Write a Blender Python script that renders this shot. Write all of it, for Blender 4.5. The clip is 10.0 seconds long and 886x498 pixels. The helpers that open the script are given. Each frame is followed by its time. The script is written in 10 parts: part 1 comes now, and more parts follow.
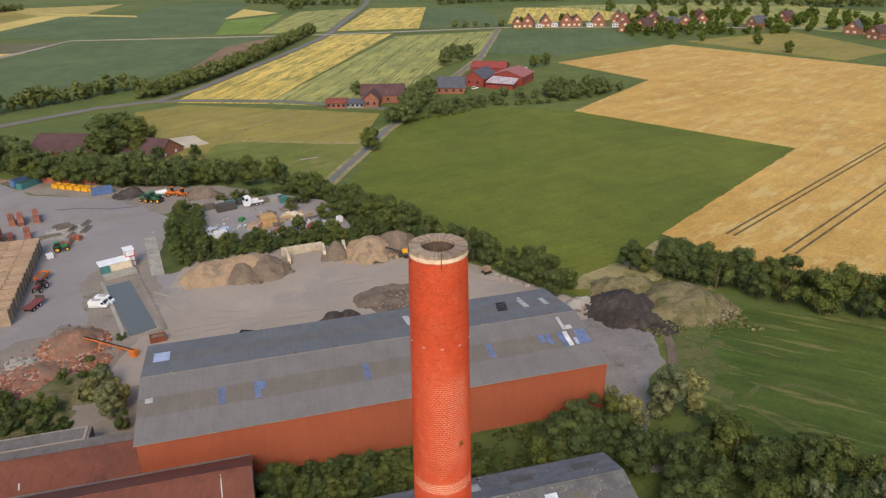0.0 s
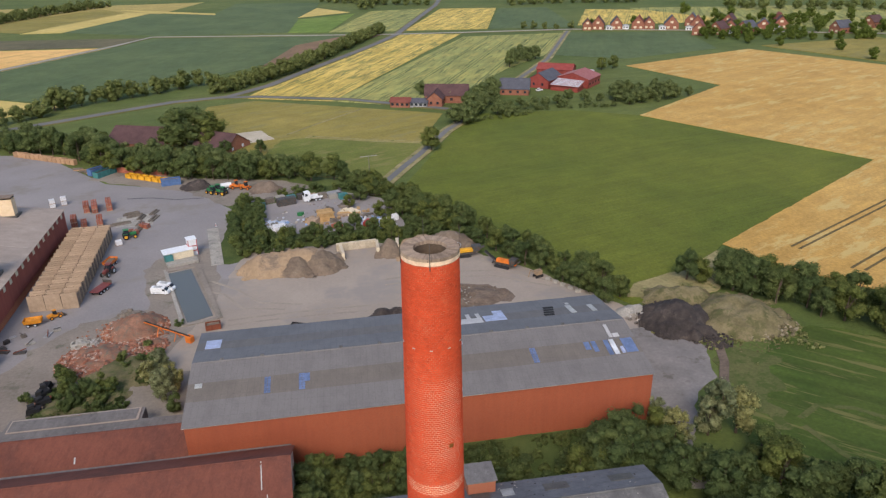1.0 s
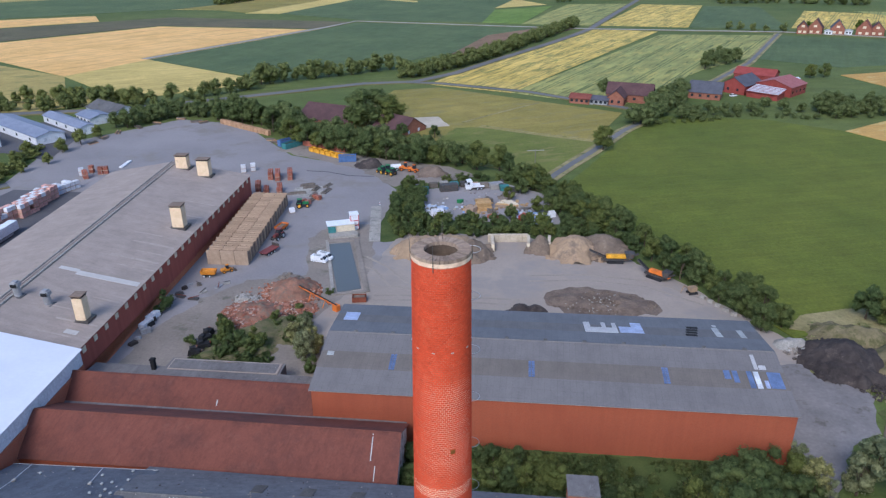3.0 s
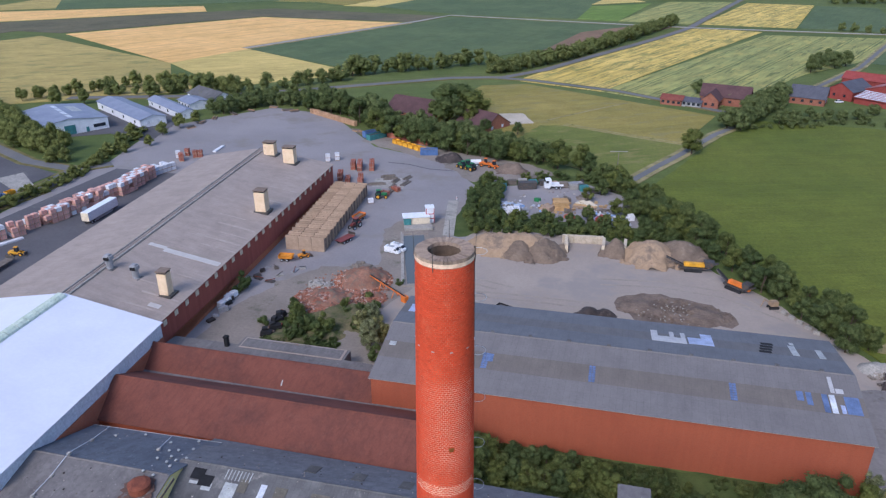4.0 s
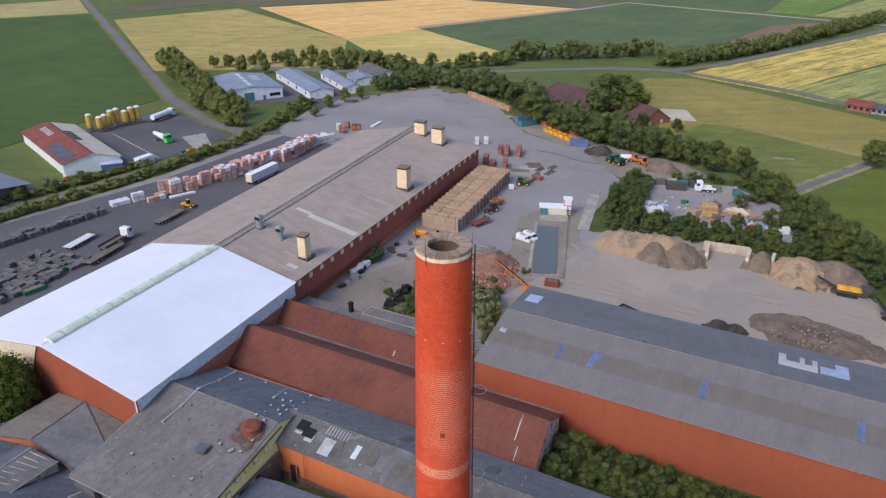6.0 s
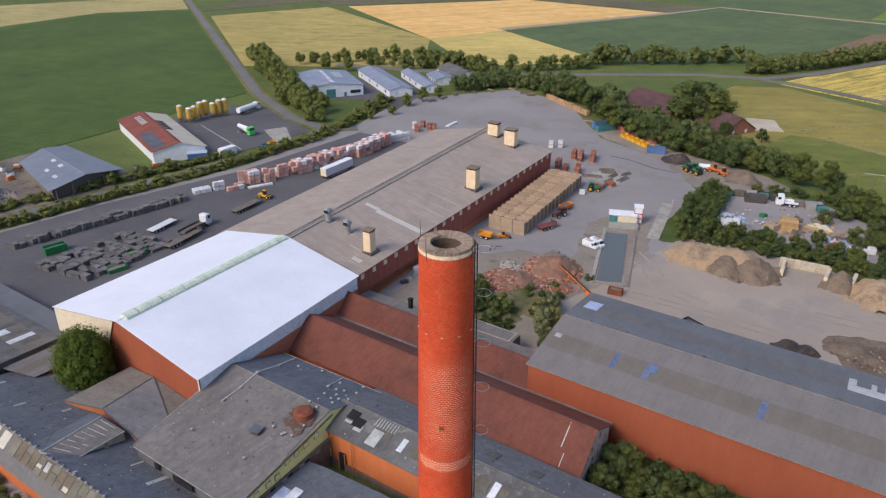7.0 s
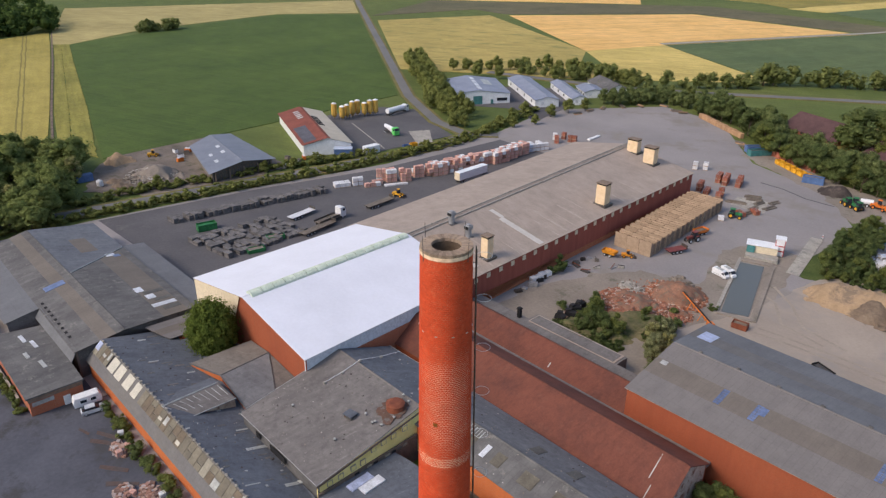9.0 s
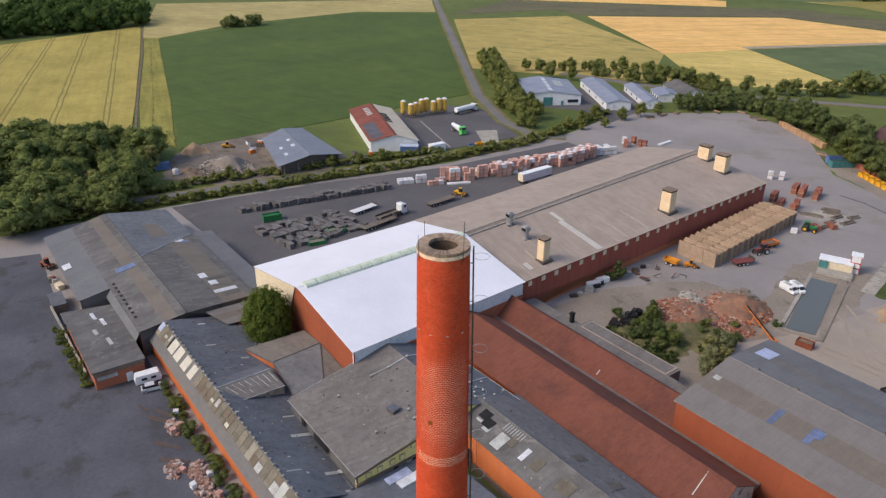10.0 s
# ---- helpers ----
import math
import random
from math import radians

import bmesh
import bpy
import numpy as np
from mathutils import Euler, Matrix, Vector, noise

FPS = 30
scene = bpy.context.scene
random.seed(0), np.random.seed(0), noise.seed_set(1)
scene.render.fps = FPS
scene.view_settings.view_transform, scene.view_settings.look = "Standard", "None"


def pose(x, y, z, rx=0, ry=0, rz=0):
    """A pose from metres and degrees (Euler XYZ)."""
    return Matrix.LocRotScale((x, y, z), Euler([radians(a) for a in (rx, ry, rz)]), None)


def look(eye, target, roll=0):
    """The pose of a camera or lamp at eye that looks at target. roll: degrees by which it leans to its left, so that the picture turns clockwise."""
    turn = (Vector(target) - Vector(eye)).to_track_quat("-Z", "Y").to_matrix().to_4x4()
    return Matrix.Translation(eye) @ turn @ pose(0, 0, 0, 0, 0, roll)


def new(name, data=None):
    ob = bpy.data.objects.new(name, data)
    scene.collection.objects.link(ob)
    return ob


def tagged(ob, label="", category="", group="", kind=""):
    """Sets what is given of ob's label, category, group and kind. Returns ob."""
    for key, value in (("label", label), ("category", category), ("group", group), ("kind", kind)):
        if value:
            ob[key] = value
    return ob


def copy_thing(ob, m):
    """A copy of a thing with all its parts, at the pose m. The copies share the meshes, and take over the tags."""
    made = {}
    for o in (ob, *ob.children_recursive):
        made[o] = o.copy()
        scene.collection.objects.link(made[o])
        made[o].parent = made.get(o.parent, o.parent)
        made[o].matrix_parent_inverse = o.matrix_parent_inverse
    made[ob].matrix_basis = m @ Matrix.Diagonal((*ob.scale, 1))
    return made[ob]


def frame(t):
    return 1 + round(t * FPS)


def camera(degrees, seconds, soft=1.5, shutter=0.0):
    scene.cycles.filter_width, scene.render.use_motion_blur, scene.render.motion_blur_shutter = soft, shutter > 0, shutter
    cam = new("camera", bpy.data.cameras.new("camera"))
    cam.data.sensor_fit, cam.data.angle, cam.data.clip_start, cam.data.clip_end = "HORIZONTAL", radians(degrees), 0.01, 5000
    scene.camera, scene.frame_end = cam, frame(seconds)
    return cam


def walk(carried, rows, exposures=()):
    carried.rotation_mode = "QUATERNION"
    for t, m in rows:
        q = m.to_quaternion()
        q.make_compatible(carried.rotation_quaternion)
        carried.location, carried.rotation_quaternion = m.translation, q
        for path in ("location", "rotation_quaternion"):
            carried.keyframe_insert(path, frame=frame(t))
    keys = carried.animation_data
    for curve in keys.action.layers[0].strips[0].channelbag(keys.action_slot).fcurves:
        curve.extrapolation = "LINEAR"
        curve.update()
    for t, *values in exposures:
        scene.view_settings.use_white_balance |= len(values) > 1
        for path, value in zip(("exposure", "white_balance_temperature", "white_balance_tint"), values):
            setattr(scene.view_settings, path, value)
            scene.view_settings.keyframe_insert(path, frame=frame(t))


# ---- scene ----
cam = camera(63.8, 10.0, soft=1.3)
PATH = [
    (0, (-1.268, -0.022, 79.639), (-0.83, 1.752, 78.825), -1.0),
    (0.5, (-0.102, -0.384, 79.667), (0.267, 1.407, 78.855), -1.0),
    (1, (1.461, -0.714, 79.756), (1.726, 1.095, 78.946), -1.0),
    (1.5, (3.027, -0.666, 79.693), (3.172, 1.158, 78.885), -0.8),
    (2, (4.701, -0.6, 79.688), (4.71, 1.231, 78.881), -0.7),
    (2.5, (6.234, -0.334, 79.728), (6.13, 1.489, 78.912), -0.5),
    (4, (10.945, 0.218, 80.107), (10.495, 1.979, 79.272), -0.2),
    (4.5, (12.382, 0.643, 80.372), (11.829, 2.369, 79.526), -0.1),
    (5, (13.826, 0.916, 80.602), (13.169, 2.598, 79.742), 0.0),
    (5.5, (15.464, 1.18, 80.833), (14.713, 2.817, 79.963), 0.1),
    (7, (20.159, 2.477, 81.248), (19.131, 3.954, 80.377), 0.2),
    (7.5, (21.553, 3.129, 81.332), (20.443, 4.545, 80.459), 0.2),
    (8, (23.155, 3.927, 81.576), (21.963, 5.277, 80.707), 0.2),
    (8.5, (24.422, 4.592, 81.51), (23.156, 5.882, 80.655), 0.3),
    (9, (25.554, 5.715, 81.53), (24.217, 6.934, 80.678), 0.4),
    (9.5, (26.525, 6.751, 81.559), (25.127, 7.899, 80.706), 0.5),
    (10, (27.64, 8.121, 81.58), (26.18, 9.189, 80.725), 0.4),
]
# exposure, kelvin and tint: the camera's automatic white balance drifts
BALANCE = [(0, 0.4, 7020, 10), (1, 0.4, 6570, 10), (1.5, 0.4, 6030, 8), (2, 0.4, 5640, 8), (2.5, 0.4, 5370, 9), (4, 0.4, 5480, 15), (4.5, 0.4, 5500, 16),
           (5.5, 0.4, 5820, 13), (7, 0.4, 6420, 12), (8.5, 0.4, 6770, 12), (10, 0.4, 6870, 12)]
walk(cam, [(t, look(eye, target, roll)) for t, eye, target, roll in PATH], BALANCE)

import itertools

# ---- light ----
SUN_AZ, SUN_EL = 196.0, 42.0
world = bpy.data.worlds.new("sky")
scene.world = world
world.use_nodes = True
wn = world.node_tree.nodes
sky = wn.new("ShaderNodeTexSky")
sky.sky_type = 'NISHITA'
sky.sun_disc = False
sky.sun_elevation = radians(SUN_EL)
sky.sun_rotation = radians(SUN_AZ)
sky.air_density, sky.dust_density, sky.ozone_density = 1.0, 2.0, 1.5
wn["Background"].inputs["Strength"].default_value = 0.15
world.node_tree.links.new(sky.outputs["Color"], wn["Background"].inputs["Color"])
sun_data = bpy.data.lights.new("sun", 'SUN')
sun_data.energy, sun_data.angle, sun_data.color = 1.58, radians(24), (1.0, 0.88, 0.74)
sun = new("sun", sun_data)
az, el = radians(SUN_AZ), radians(SUN_EL)
sun_dir = Vector((math.sin(az) * math.cos(el), math.cos(az) * math.cos(el), math.sin(el)))
sun.matrix_world = look(sun_dir * 300, (0, 0, 0))


# ---- materials ----
def nodes_of(name, rough=0.85, metal=0.0):
    m = bpy.data.materials.new(name)
    m.use_nodes = True
    nt = m.node_tree
    b = nt.nodes["Principled BSDF"]
    b.inputs["Roughness"].default_value = rough
    b.inputs["Metallic"].default_value = metal
    b.inputs["Specular IOR Level"].default_value = 0.3
    return m, nt, b


def place_of(nt, local=False):
    if local:
        return nt.nodes.new("ShaderNodeTexCoord").outputs["Object"]
    return nt.nodes.new("ShaderNodeNewGeometry").outputs["Position"]


def noise_node(nt, where, scale, detail=5.0, rough=0.6):
    n = nt.nodes.new("ShaderNodeTexNoise")
    n.inputs["Scale"].default_value, n.inputs["Detail"].default_value = scale, detail
    n.inputs["Roughness"].default_value = rough
    nt.links.new(where, n.inputs["Vector"])
    return n.outputs["Fac"]


def ramp_node(nt, fac, stops):
    r = nt.nodes.new("ShaderNodeValToRGB")
    els = r.color_ramp.elements
    while len(els) < len(stops):
        els.new(0.5)
    for e, (p, c) in zip(els, stops):
        e.position, e.color = p, (*c, 1) if len(c) == 3 else c
    nt.links.new(fac, r.inputs["Fac"])
    return r.outputs["Color"]


def mix_node(nt, a, b, fac, blend='MIX'):
    m = nt.nodes.new("ShaderNodeMix")
    m.data_type, m.blend_type = 'RGBA', blend
    for sock, v in ((m.inputs[0], fac), (m.inputs[6], a), (m.inputs[7], b)):
        if isinstance(v, (int, float)):
            sock.default_value = v
        elif isinstance(v, tuple):
            sock.default_value = (*v, 1) if len(v) == 3 else v
        else:
            nt.links.new(v, sock)
    return m.outputs[2]


def math_node(nt, op, a, b=None):
    m = nt.nodes.new("ShaderNodeMath")
    m.operation = op
    for k, v in enumerate((a, b)):
        if v is None:
            continue
        if isinstance(v, (int, float)):
            m.inputs[k].default_value = v
        else:
            nt.links.new(v, m.inputs[k])
    return m.outputs[0]


def bump_node(nt, b, height, strength, distance=0.05):
    bp = nt.nodes.new("ShaderNodeBump")
    bp.inputs["Strength"].default_value, bp.inputs["Distance"].default_value = strength, distance
    nt.links.new(height, bp.inputs["Height"])
    nt.links.new(bp.outputs["Normal"], b.inputs["Normal"])


def turned(nt, where, degrees, scale=(1, 1, 1)):
    mp = nt.nodes.new("ShaderNodeMapping")
    mp.inputs["Rotation"].default_value[2] = radians(degrees)
    mp.inputs["Scale"].default_value = scale
    nt.links.new(where, mp.inputs["Vector"])
    return mp.outputs["Vector"]


def grained(name, c1, c2, coarse=0.15, fine=2.5, rough=0.9, bump=0.3, metal=0.0, local=False, stain=None, stain_scale=0.4, stain_at=0.55, random_tint=0.0, grit=0.26):
    """Two-scale surface: broad patches from c1 to c2, fine grain, and stains."""
    m, nt, b = nodes_of(name, rough, metal)
    w = place_of(nt, local)
    big = noise_node(nt, w, coarse, 6)
    small = noise_node(nt, w, fine, 8, 0.7)
    col = ramp_node(nt, big, [(0.35, c1), (0.65, c2)])
    grain = ramp_node(nt, small, [(0.3, (1 - grit,) * 3), (0.7, (1 + 0.75 * grit,) * 3)])
    col = mix_node(nt, col, grain, 1.0, 'MULTIPLY')
    if stain:
        s = ramp_node(nt, noise_node(nt, w, stain_scale, 9, 0.72), [(stain_at, (0, 0, 0)), (stain_at + 0.1, (1, 1, 1))])
        col = mix_node(nt, col, stain, s)
    if random_tint:
        info = nt.nodes.new("ShaderNodeObjectInfo").outputs["Random"]
        f = math_node(nt, 'ADD', math_node(nt, 'MULTIPLY', info, 2 * random_tint), 1 - random_tint)
        comb = nt.nodes.new("ShaderNodeCombineColor")
        for k in range(3):
            nt.links.new(f, comb.inputs[k])
        col = mix_node(nt, col, comb.outputs[0], 1.0, 'MULTIPLY')
    nt.links.new(col, b.inputs["Base Color"])
    if bump:
        bump_node(nt, b, small, bump)
    return m


def sheeted(name, c1, c2, dirt, degrees=0.0, sheet=(1.05, 2.4), rough=0.85, moss=None, spread=0.35):
    """Corrugated fibre-cement sheets in rows, each a little different, weathered and streaked down the slope."""
    m, nt, b = nodes_of(name, rough)
    w = turned(nt, place_of(nt), degrees)
    br = nt.nodes.new("ShaderNodeTexBrick")
    br.offset = 0.0
    br.inputs["Scale"].default_value = 1.0
    br.inputs["Brick Width"].default_value, br.inputs["Row Height"].default_value = sheet
    br.inputs["Mortar Size"].default_value = 0.03
    br.inputs["Color1"].default_value, br.inputs["Color2"].default_value = (*c1, 1), (*c2, 1)
    br.inputs["Mortar"].default_value = (*[0.6 * v for v in c1], 1)
    nt.links.new(w, br.inputs["Vector"])
    big = noise_node(nt, w, 0.12, 7, 0.65)
    streak = noise_node(nt, turned(nt, w, 0, (0.5, 0.16, 1)), 1.0, 7, 0.7)
    speck = ramp_node(nt, noise_node(nt, w, 1.6, 8, 0.8), [(0.62, (0, 0, 0)), (0.72, (0.35,) * 3)])
    fine = noise_node(nt, w, 3.0, 8, 0.7)
    col = mix_node(nt, br.outputs["Color"], c2, 0.6)
    col = mix_node(nt, col, dirt, ramp_node(nt, big, [(0.42, (0, 0, 0)), (0.68, (0.75, 0.75, 0.75))]))
    col = mix_node(nt, col, ramp_node(nt, streak, [(0.3, (1 - spread,) * 3), (0.7, (1.1, 1.1, 1.1))]), 1.0, 'MULTIPLY')
    col = mix_node(nt, col, ramp_node(nt, fine, [(0.3, (0.9,) * 3), (0.7, (1.08,) * 3)]), 1.0, 'MULTIPLY')
    col = mix_node(nt, col, tuple(min(1.6 * v, 0.6) for v in c2), speck)
    if moss:
        col = mix_node(nt, col, moss, ramp_node(nt, noise_node(nt, w, 0.55, 9, 0.75), [(0.56, (0, 0, 0)), (0.66, (0.85, 0.85, 0.85))]))
    nt.links.new(col, b.inputs["Base Color"])
    wave = nt.nodes.new("ShaderNodeTexWave")
    wave.inputs["Scale"].default_value = 1.75
    wave.inputs["Distortion"].default_value = 0.0
    nt.links.new(w, wave.inputs["Vector"])
    bump_node(nt, b, math_node(nt, 'ADD', wave.outputs["Fac"], math_node(nt, 'MULTIPLY', fine, 0.5)), 0.06, 0.015)
    return m


def felted(name, c1, c2, pale, dark, degrees=12.0, rough=0.9):
    """Old roofing felt: broad fading, lap lines and drag marks one way, pale specks of grit and dark damp stains."""
    m, nt, b = nodes_of(name, rough)
    p = place_of(nt)
    w = turned(nt, p, degrees)
    col = ramp_node(nt, noise_node(nt, p, 0.1, 7, 0.65), [(0.35, c1), (0.65, c2)])
    drag = noise_node(nt, turned(nt, w, 0, (0.9, 0.1, 1)), 1.0, 7, 0.75)
    col = mix_node(nt, col, ramp_node(nt, drag, [(0.3, (0.82,) * 3), (0.7, (1.14,) * 3)]), 1.0, 'MULTIPLY')
    col = mix_node(nt, col, dark, ramp_node(nt, noise_node(nt, p, 0.45, 8, 0.75), [(0.56, (0, 0, 0)), (0.68, (0.6,) * 3)]))
    lines = noise_node(nt, turned(nt, w, 0, (2.6, 0.22, 1)), 1.0, 4, 0.6)
    col = mix_node(nt, col, pale, ramp_node(nt, lines, [(0.66, (0, 0, 0)), (0.72, (0.45,) * 3)]))
    speck = noise_node(nt, p, 2.6, 5, 0.7)
    col = mix_node(nt, col, pale, ramp_node(nt, speck, [(0.64, (0, 0, 0)), (0.69, (0.8,) * 3)]))
    patch = noise_node(nt, p, 0.9, 8, 0.78)
    col = mix_node(nt, col, ramp_node(nt, patch, [(0.34, (0.76,) * 3), (0.5, (1.0,) * 3), (0.66, (1.2,) * 3)]), 1.0, 'MULTIPLY')
    crack = noise_node(nt, turned(nt, w, 0, (0.5, 2.2, 1)), 1.0, 5, 0.65)
    col = mix_node(nt, col, tuple(0.55 * v for v in c1), ramp_node(nt, crack, [(0.67, (0, 0, 0)), (0.7, (0.7,) * 3)]))
    nt.links.new(col, b.inputs["Base Color"])
    bump_node(nt, b, speck, 0.08, 0.03)
    return m


def rusted(name, dark, mid, pale, degrees):
    """Painted sheet roof gone to rust: blotches, faded streaks running one way, dark runs and small bare spots."""
    m, nt, b = nodes_of(name, 0.85)
    p = place_of(nt)
    w = turned(nt, p, degrees)
    col = ramp_node(nt, noise_node(nt, p, 0.14, 8, 0.7), [(0.34, dark), (0.5, mid), (0.68, tuple(1.15 * v for v in mid))])
    fade = noise_node(nt, turned(nt, w, 0, (0.55, 0.1, 1)), 1.0, 7, 0.72)
    col = mix_node(nt, col, pale, ramp_node(nt, fade, [(0.54, (0, 0, 0)), (0.78, (0.5,) * 3)]))
    run = noise_node(nt, turned(nt, w, 0, (1.6, 0.14, 1)), 1.0, 6, 0.7)
    col = mix_node(nt, col, ramp_node(nt, run, [(0.34, (0.84,) * 3), (0.5, (1.0,) * 3), (0.7, (1.06,) * 3)]), 1.0, 'MULTIPLY')
    spot = noise_node(nt, p, 1.5, 7, 0.75)
    col = mix_node(nt, col, tuple(0.5 * v for v in dark), ramp_node(nt, spot, [(0.66, (0, 0, 0)), (0.72, (0.6,) * 3)]))
    fine = noise_node(nt, p, 3.2, 6, 0.7)
    col = mix_node(nt, col, ramp_node(nt, fine, [(0.3, (0.9,) * 3), (0.7, (1.09,) * 3)]), 1.0, 'MULTIPLY')
    nt.links.new(col, b.inputs["Base Color"])
    bump_node(nt, b, spot, 0.06, 0.03)
    return m


def bricked(name, c1, c2, mortar, dark, upright='X', size=(0.25, 0.085), patch=0.08):
    """Brick wall facing along y (upright 'X') or x ('Y'), with sooty and bleached patches."""
    m, nt, b = nodes_of(name, 0.92)
    sep = nt.nodes.new("ShaderNodeSeparateXYZ")
    nt.links.new(place_of(nt), sep.inputs[0])
    comb = nt.nodes.new("ShaderNodeCombineXYZ")
    nt.links.new(sep.outputs[0 if upright == 'X' else 1], comb.inputs[0])
    nt.links.new(sep.outputs[2], comb.inputs[1])
    w = comb.outputs[0]
    br = nt.nodes.new("ShaderNodeTexBrick")
    br.inputs["Scale"].default_value = 1.0
    br.inputs["Brick Width"].default_value, br.inputs["Row Height"].default_value = size
    br.inputs["Mortar Size"].default_value = 0.008
    br.inputs["Color1"].default_value, br.inputs["Color2"].default_value = (*c1, 1), (*c2, 1)
    br.inputs["Mortar"].default_value = (*mortar, 1)
    nt.links.new(w, br.inputs["Vector"])
    col = mix_node(nt, br.outputs["Color"], dark, ramp_node(nt, noise_node(nt, w, patch, 6, 0.6), [(0.45, (0, 0, 0)), (0.75, (0.6, 0.6, 0.6))]))
    streak = noise_node(nt, turned(nt, w, 0, (0.9, 0.08, 1)), 1.0, 6, 0.65)
    col = mix_node(nt, col, ramp_node(nt, streak, [(0.3, (0.92,) * 3), (0.7, (1.06,) * 3)]), 1.0, 'MULTIPLY')
    nt.links.new(col, b.inputs["Base Color"])
    bump_node(nt, b, br.outputs["Fac"], -0.3, 0.01)
    return m


def crop(name, c1, c2, degrees, row=3.0, patch=0.012, tram=0.0, tram_col=(0.05, 0.06, 0.02), tram_shift=0.0, streak=0.3, lodged=None, rough=0.95, dashes=None):
    """A field: sown rows along one direction, broad patches, grain and wheel tracks at the drill's spacing."""
    m, nt, b = nodes_of(name, rough)
    p = place_of(nt)
    w = turned(nt, p, -degrees)
    big = noise_node(nt, p, patch, 6, 0.6)
    rows_n = noise_node(nt, turned(nt, w, 0, (0.03, 1.0 / row, 1)), 1.0, 4, 0.6)
    fine = noise_node(nt, p, 1.2, 9, 0.75)
    mid = noise_node(nt, p, 0.09, 7, 0.65)
    col = ramp_node(nt, big, [(0.35, c1), (0.65, c2)])
    col = mix_node(nt, col, ramp_node(nt, rows_n, [(0.3, (1 - streak,) * 3), (0.7, (1 + streak * 0.6,) * 3)]), 1.0, 'MULTIPLY')
    col = mix_node(nt, col, ramp_node(nt, fine, [(0.3, (0.7,) * 3), (0.7, (1.25,) * 3)]), 1.0, 'MULTIPLY')
    col = mix_node(nt, col, ramp_node(nt, mid, [(0.3, (0.85,) * 3), (0.7, (1.12,) * 3)]), 1.0, 'MULTIPLY')
    if lodged:
        lo = noise_node(nt, turned(nt, w, 0, (0.05, 0.16, 1)), 1.0, 8, 0.75)
        col = mix_node(nt, col, lodged, ramp_node(nt, lo, [(0.53, (0, 0, 0)), (0.6, (0.8, 0.8, 0.8))]))
    if dashes:
        da = noise_node(nt, turned(nt, w, 0, (0.035, 0.42, 1)), 1.0, 5, 0.65)
        col = mix_node(nt, col, dashes, ramp_node(nt, da, [(0.56, (0, 0, 0)), (0.6, (0.75, 0.75, 0.75))]))
    if tram:
        sep = nt.nodes.new("ShaderNodeSeparateXYZ")
        nt.links.new(w, sep.inputs[0])
        wob = math_node(nt, 'MULTIPLY', noise_node(nt, p, 0.05, 2), 1.5)
        s = math_node(nt, 'ADD', math_node(nt, 'ADD', sep.outputs[1], tram_shift), wob)
        d = math_node(nt, 'PINGPONG', s, tram / 2)
        off = math_node(nt, 'ABSOLUTE', math_node(nt, 'SUBTRACT', d, 1.1))
        line = math_node(nt, 'LESS_THAN', off, 0.38)
        line = math_node(nt, 'MULTIPLY', line, 0.75)
        col = mix_node(nt, col, tram_col, line)
    nt.links.new(col, b.inputs["Base Color"])
    bump_node(nt, b, math_node(nt, 'ADD', fine, rows_n), 0.6, 0.3)
    return m


def leafy(name, dark, light, dry=None):
    m, nt, b = nodes_of(name, 0.9)
    b.inputs["Specular IOR Level"].default_value = 0.1
    geo = nt.nodes.new("ShaderNodeNewGeometry")
    info = nt.nodes.new("ShaderNodeObjectInfo")
    col = ramp_node(nt, geo.outputs["Random Per Island"], [(0.0, tuple(0.75 * d + 0.25 * l for d, l in zip(dark, light))), (1.0, light)])
    tint = ramp_node(nt, info.outputs["Random"], [(0.0, (0.72, 0.78, 0.8)), (0.5, (1, 1, 1)), (1.0, (1.25, 1.12, 0.85))])
    col = mix_node(nt, col, tint, 1.0, 'MULTIPLY')
    clump = noise_node(nt, geo.outputs["Position"], 0.45, 4)
    col = mix_node(nt, col, ramp_node(nt, clump, [(0.3, (0.82,) * 3), (0.7, (1.2,) * 3)]), 1.0, 'MULTIPLY')
    # fine noise puts the shade of gaps between leaves into the colour
    spray = noise_node(nt, geo.outputs["Position"], 2.1, 5, 0.7)
    col = mix_node(nt, col, ramp_node(nt, spray, [(0.36, (0.78,) * 3), (0.62, (1.18,) * 3)]), 1.0, 'MULTIPLY')
    bump_node(nt, b, spray, 0.7, 0.6)
    nt.links.new(col, b.inputs["Base Color"])
    thin = nt.nodes.new("ShaderNodeBsdfTranslucent")
    nt.links.new(col, thin.inputs["Color"])
    both = nt.nodes.new("ShaderNodeMixShader")
    both.inputs[0].default_value = 0.42
    nt.links.new(b.outputs[0], both.inputs[1])
    nt.links.new(thin.outputs[0], both.inputs[2])
    nt.links.new(both.outputs[0], nt.nodes["Material Output"].inputs["Surface"])
    return m


def plain(name, c, rough=0.6, metal=0.0, spread=0.2, fine=1.5):
    return grained(name, tuple(v * (1 - spread) for v in c), tuple(min(v * (1 + spread), 0.95) for v in c), 0.6, fine * 3, rough, 0.1, metal, True, random_tint=0.06)


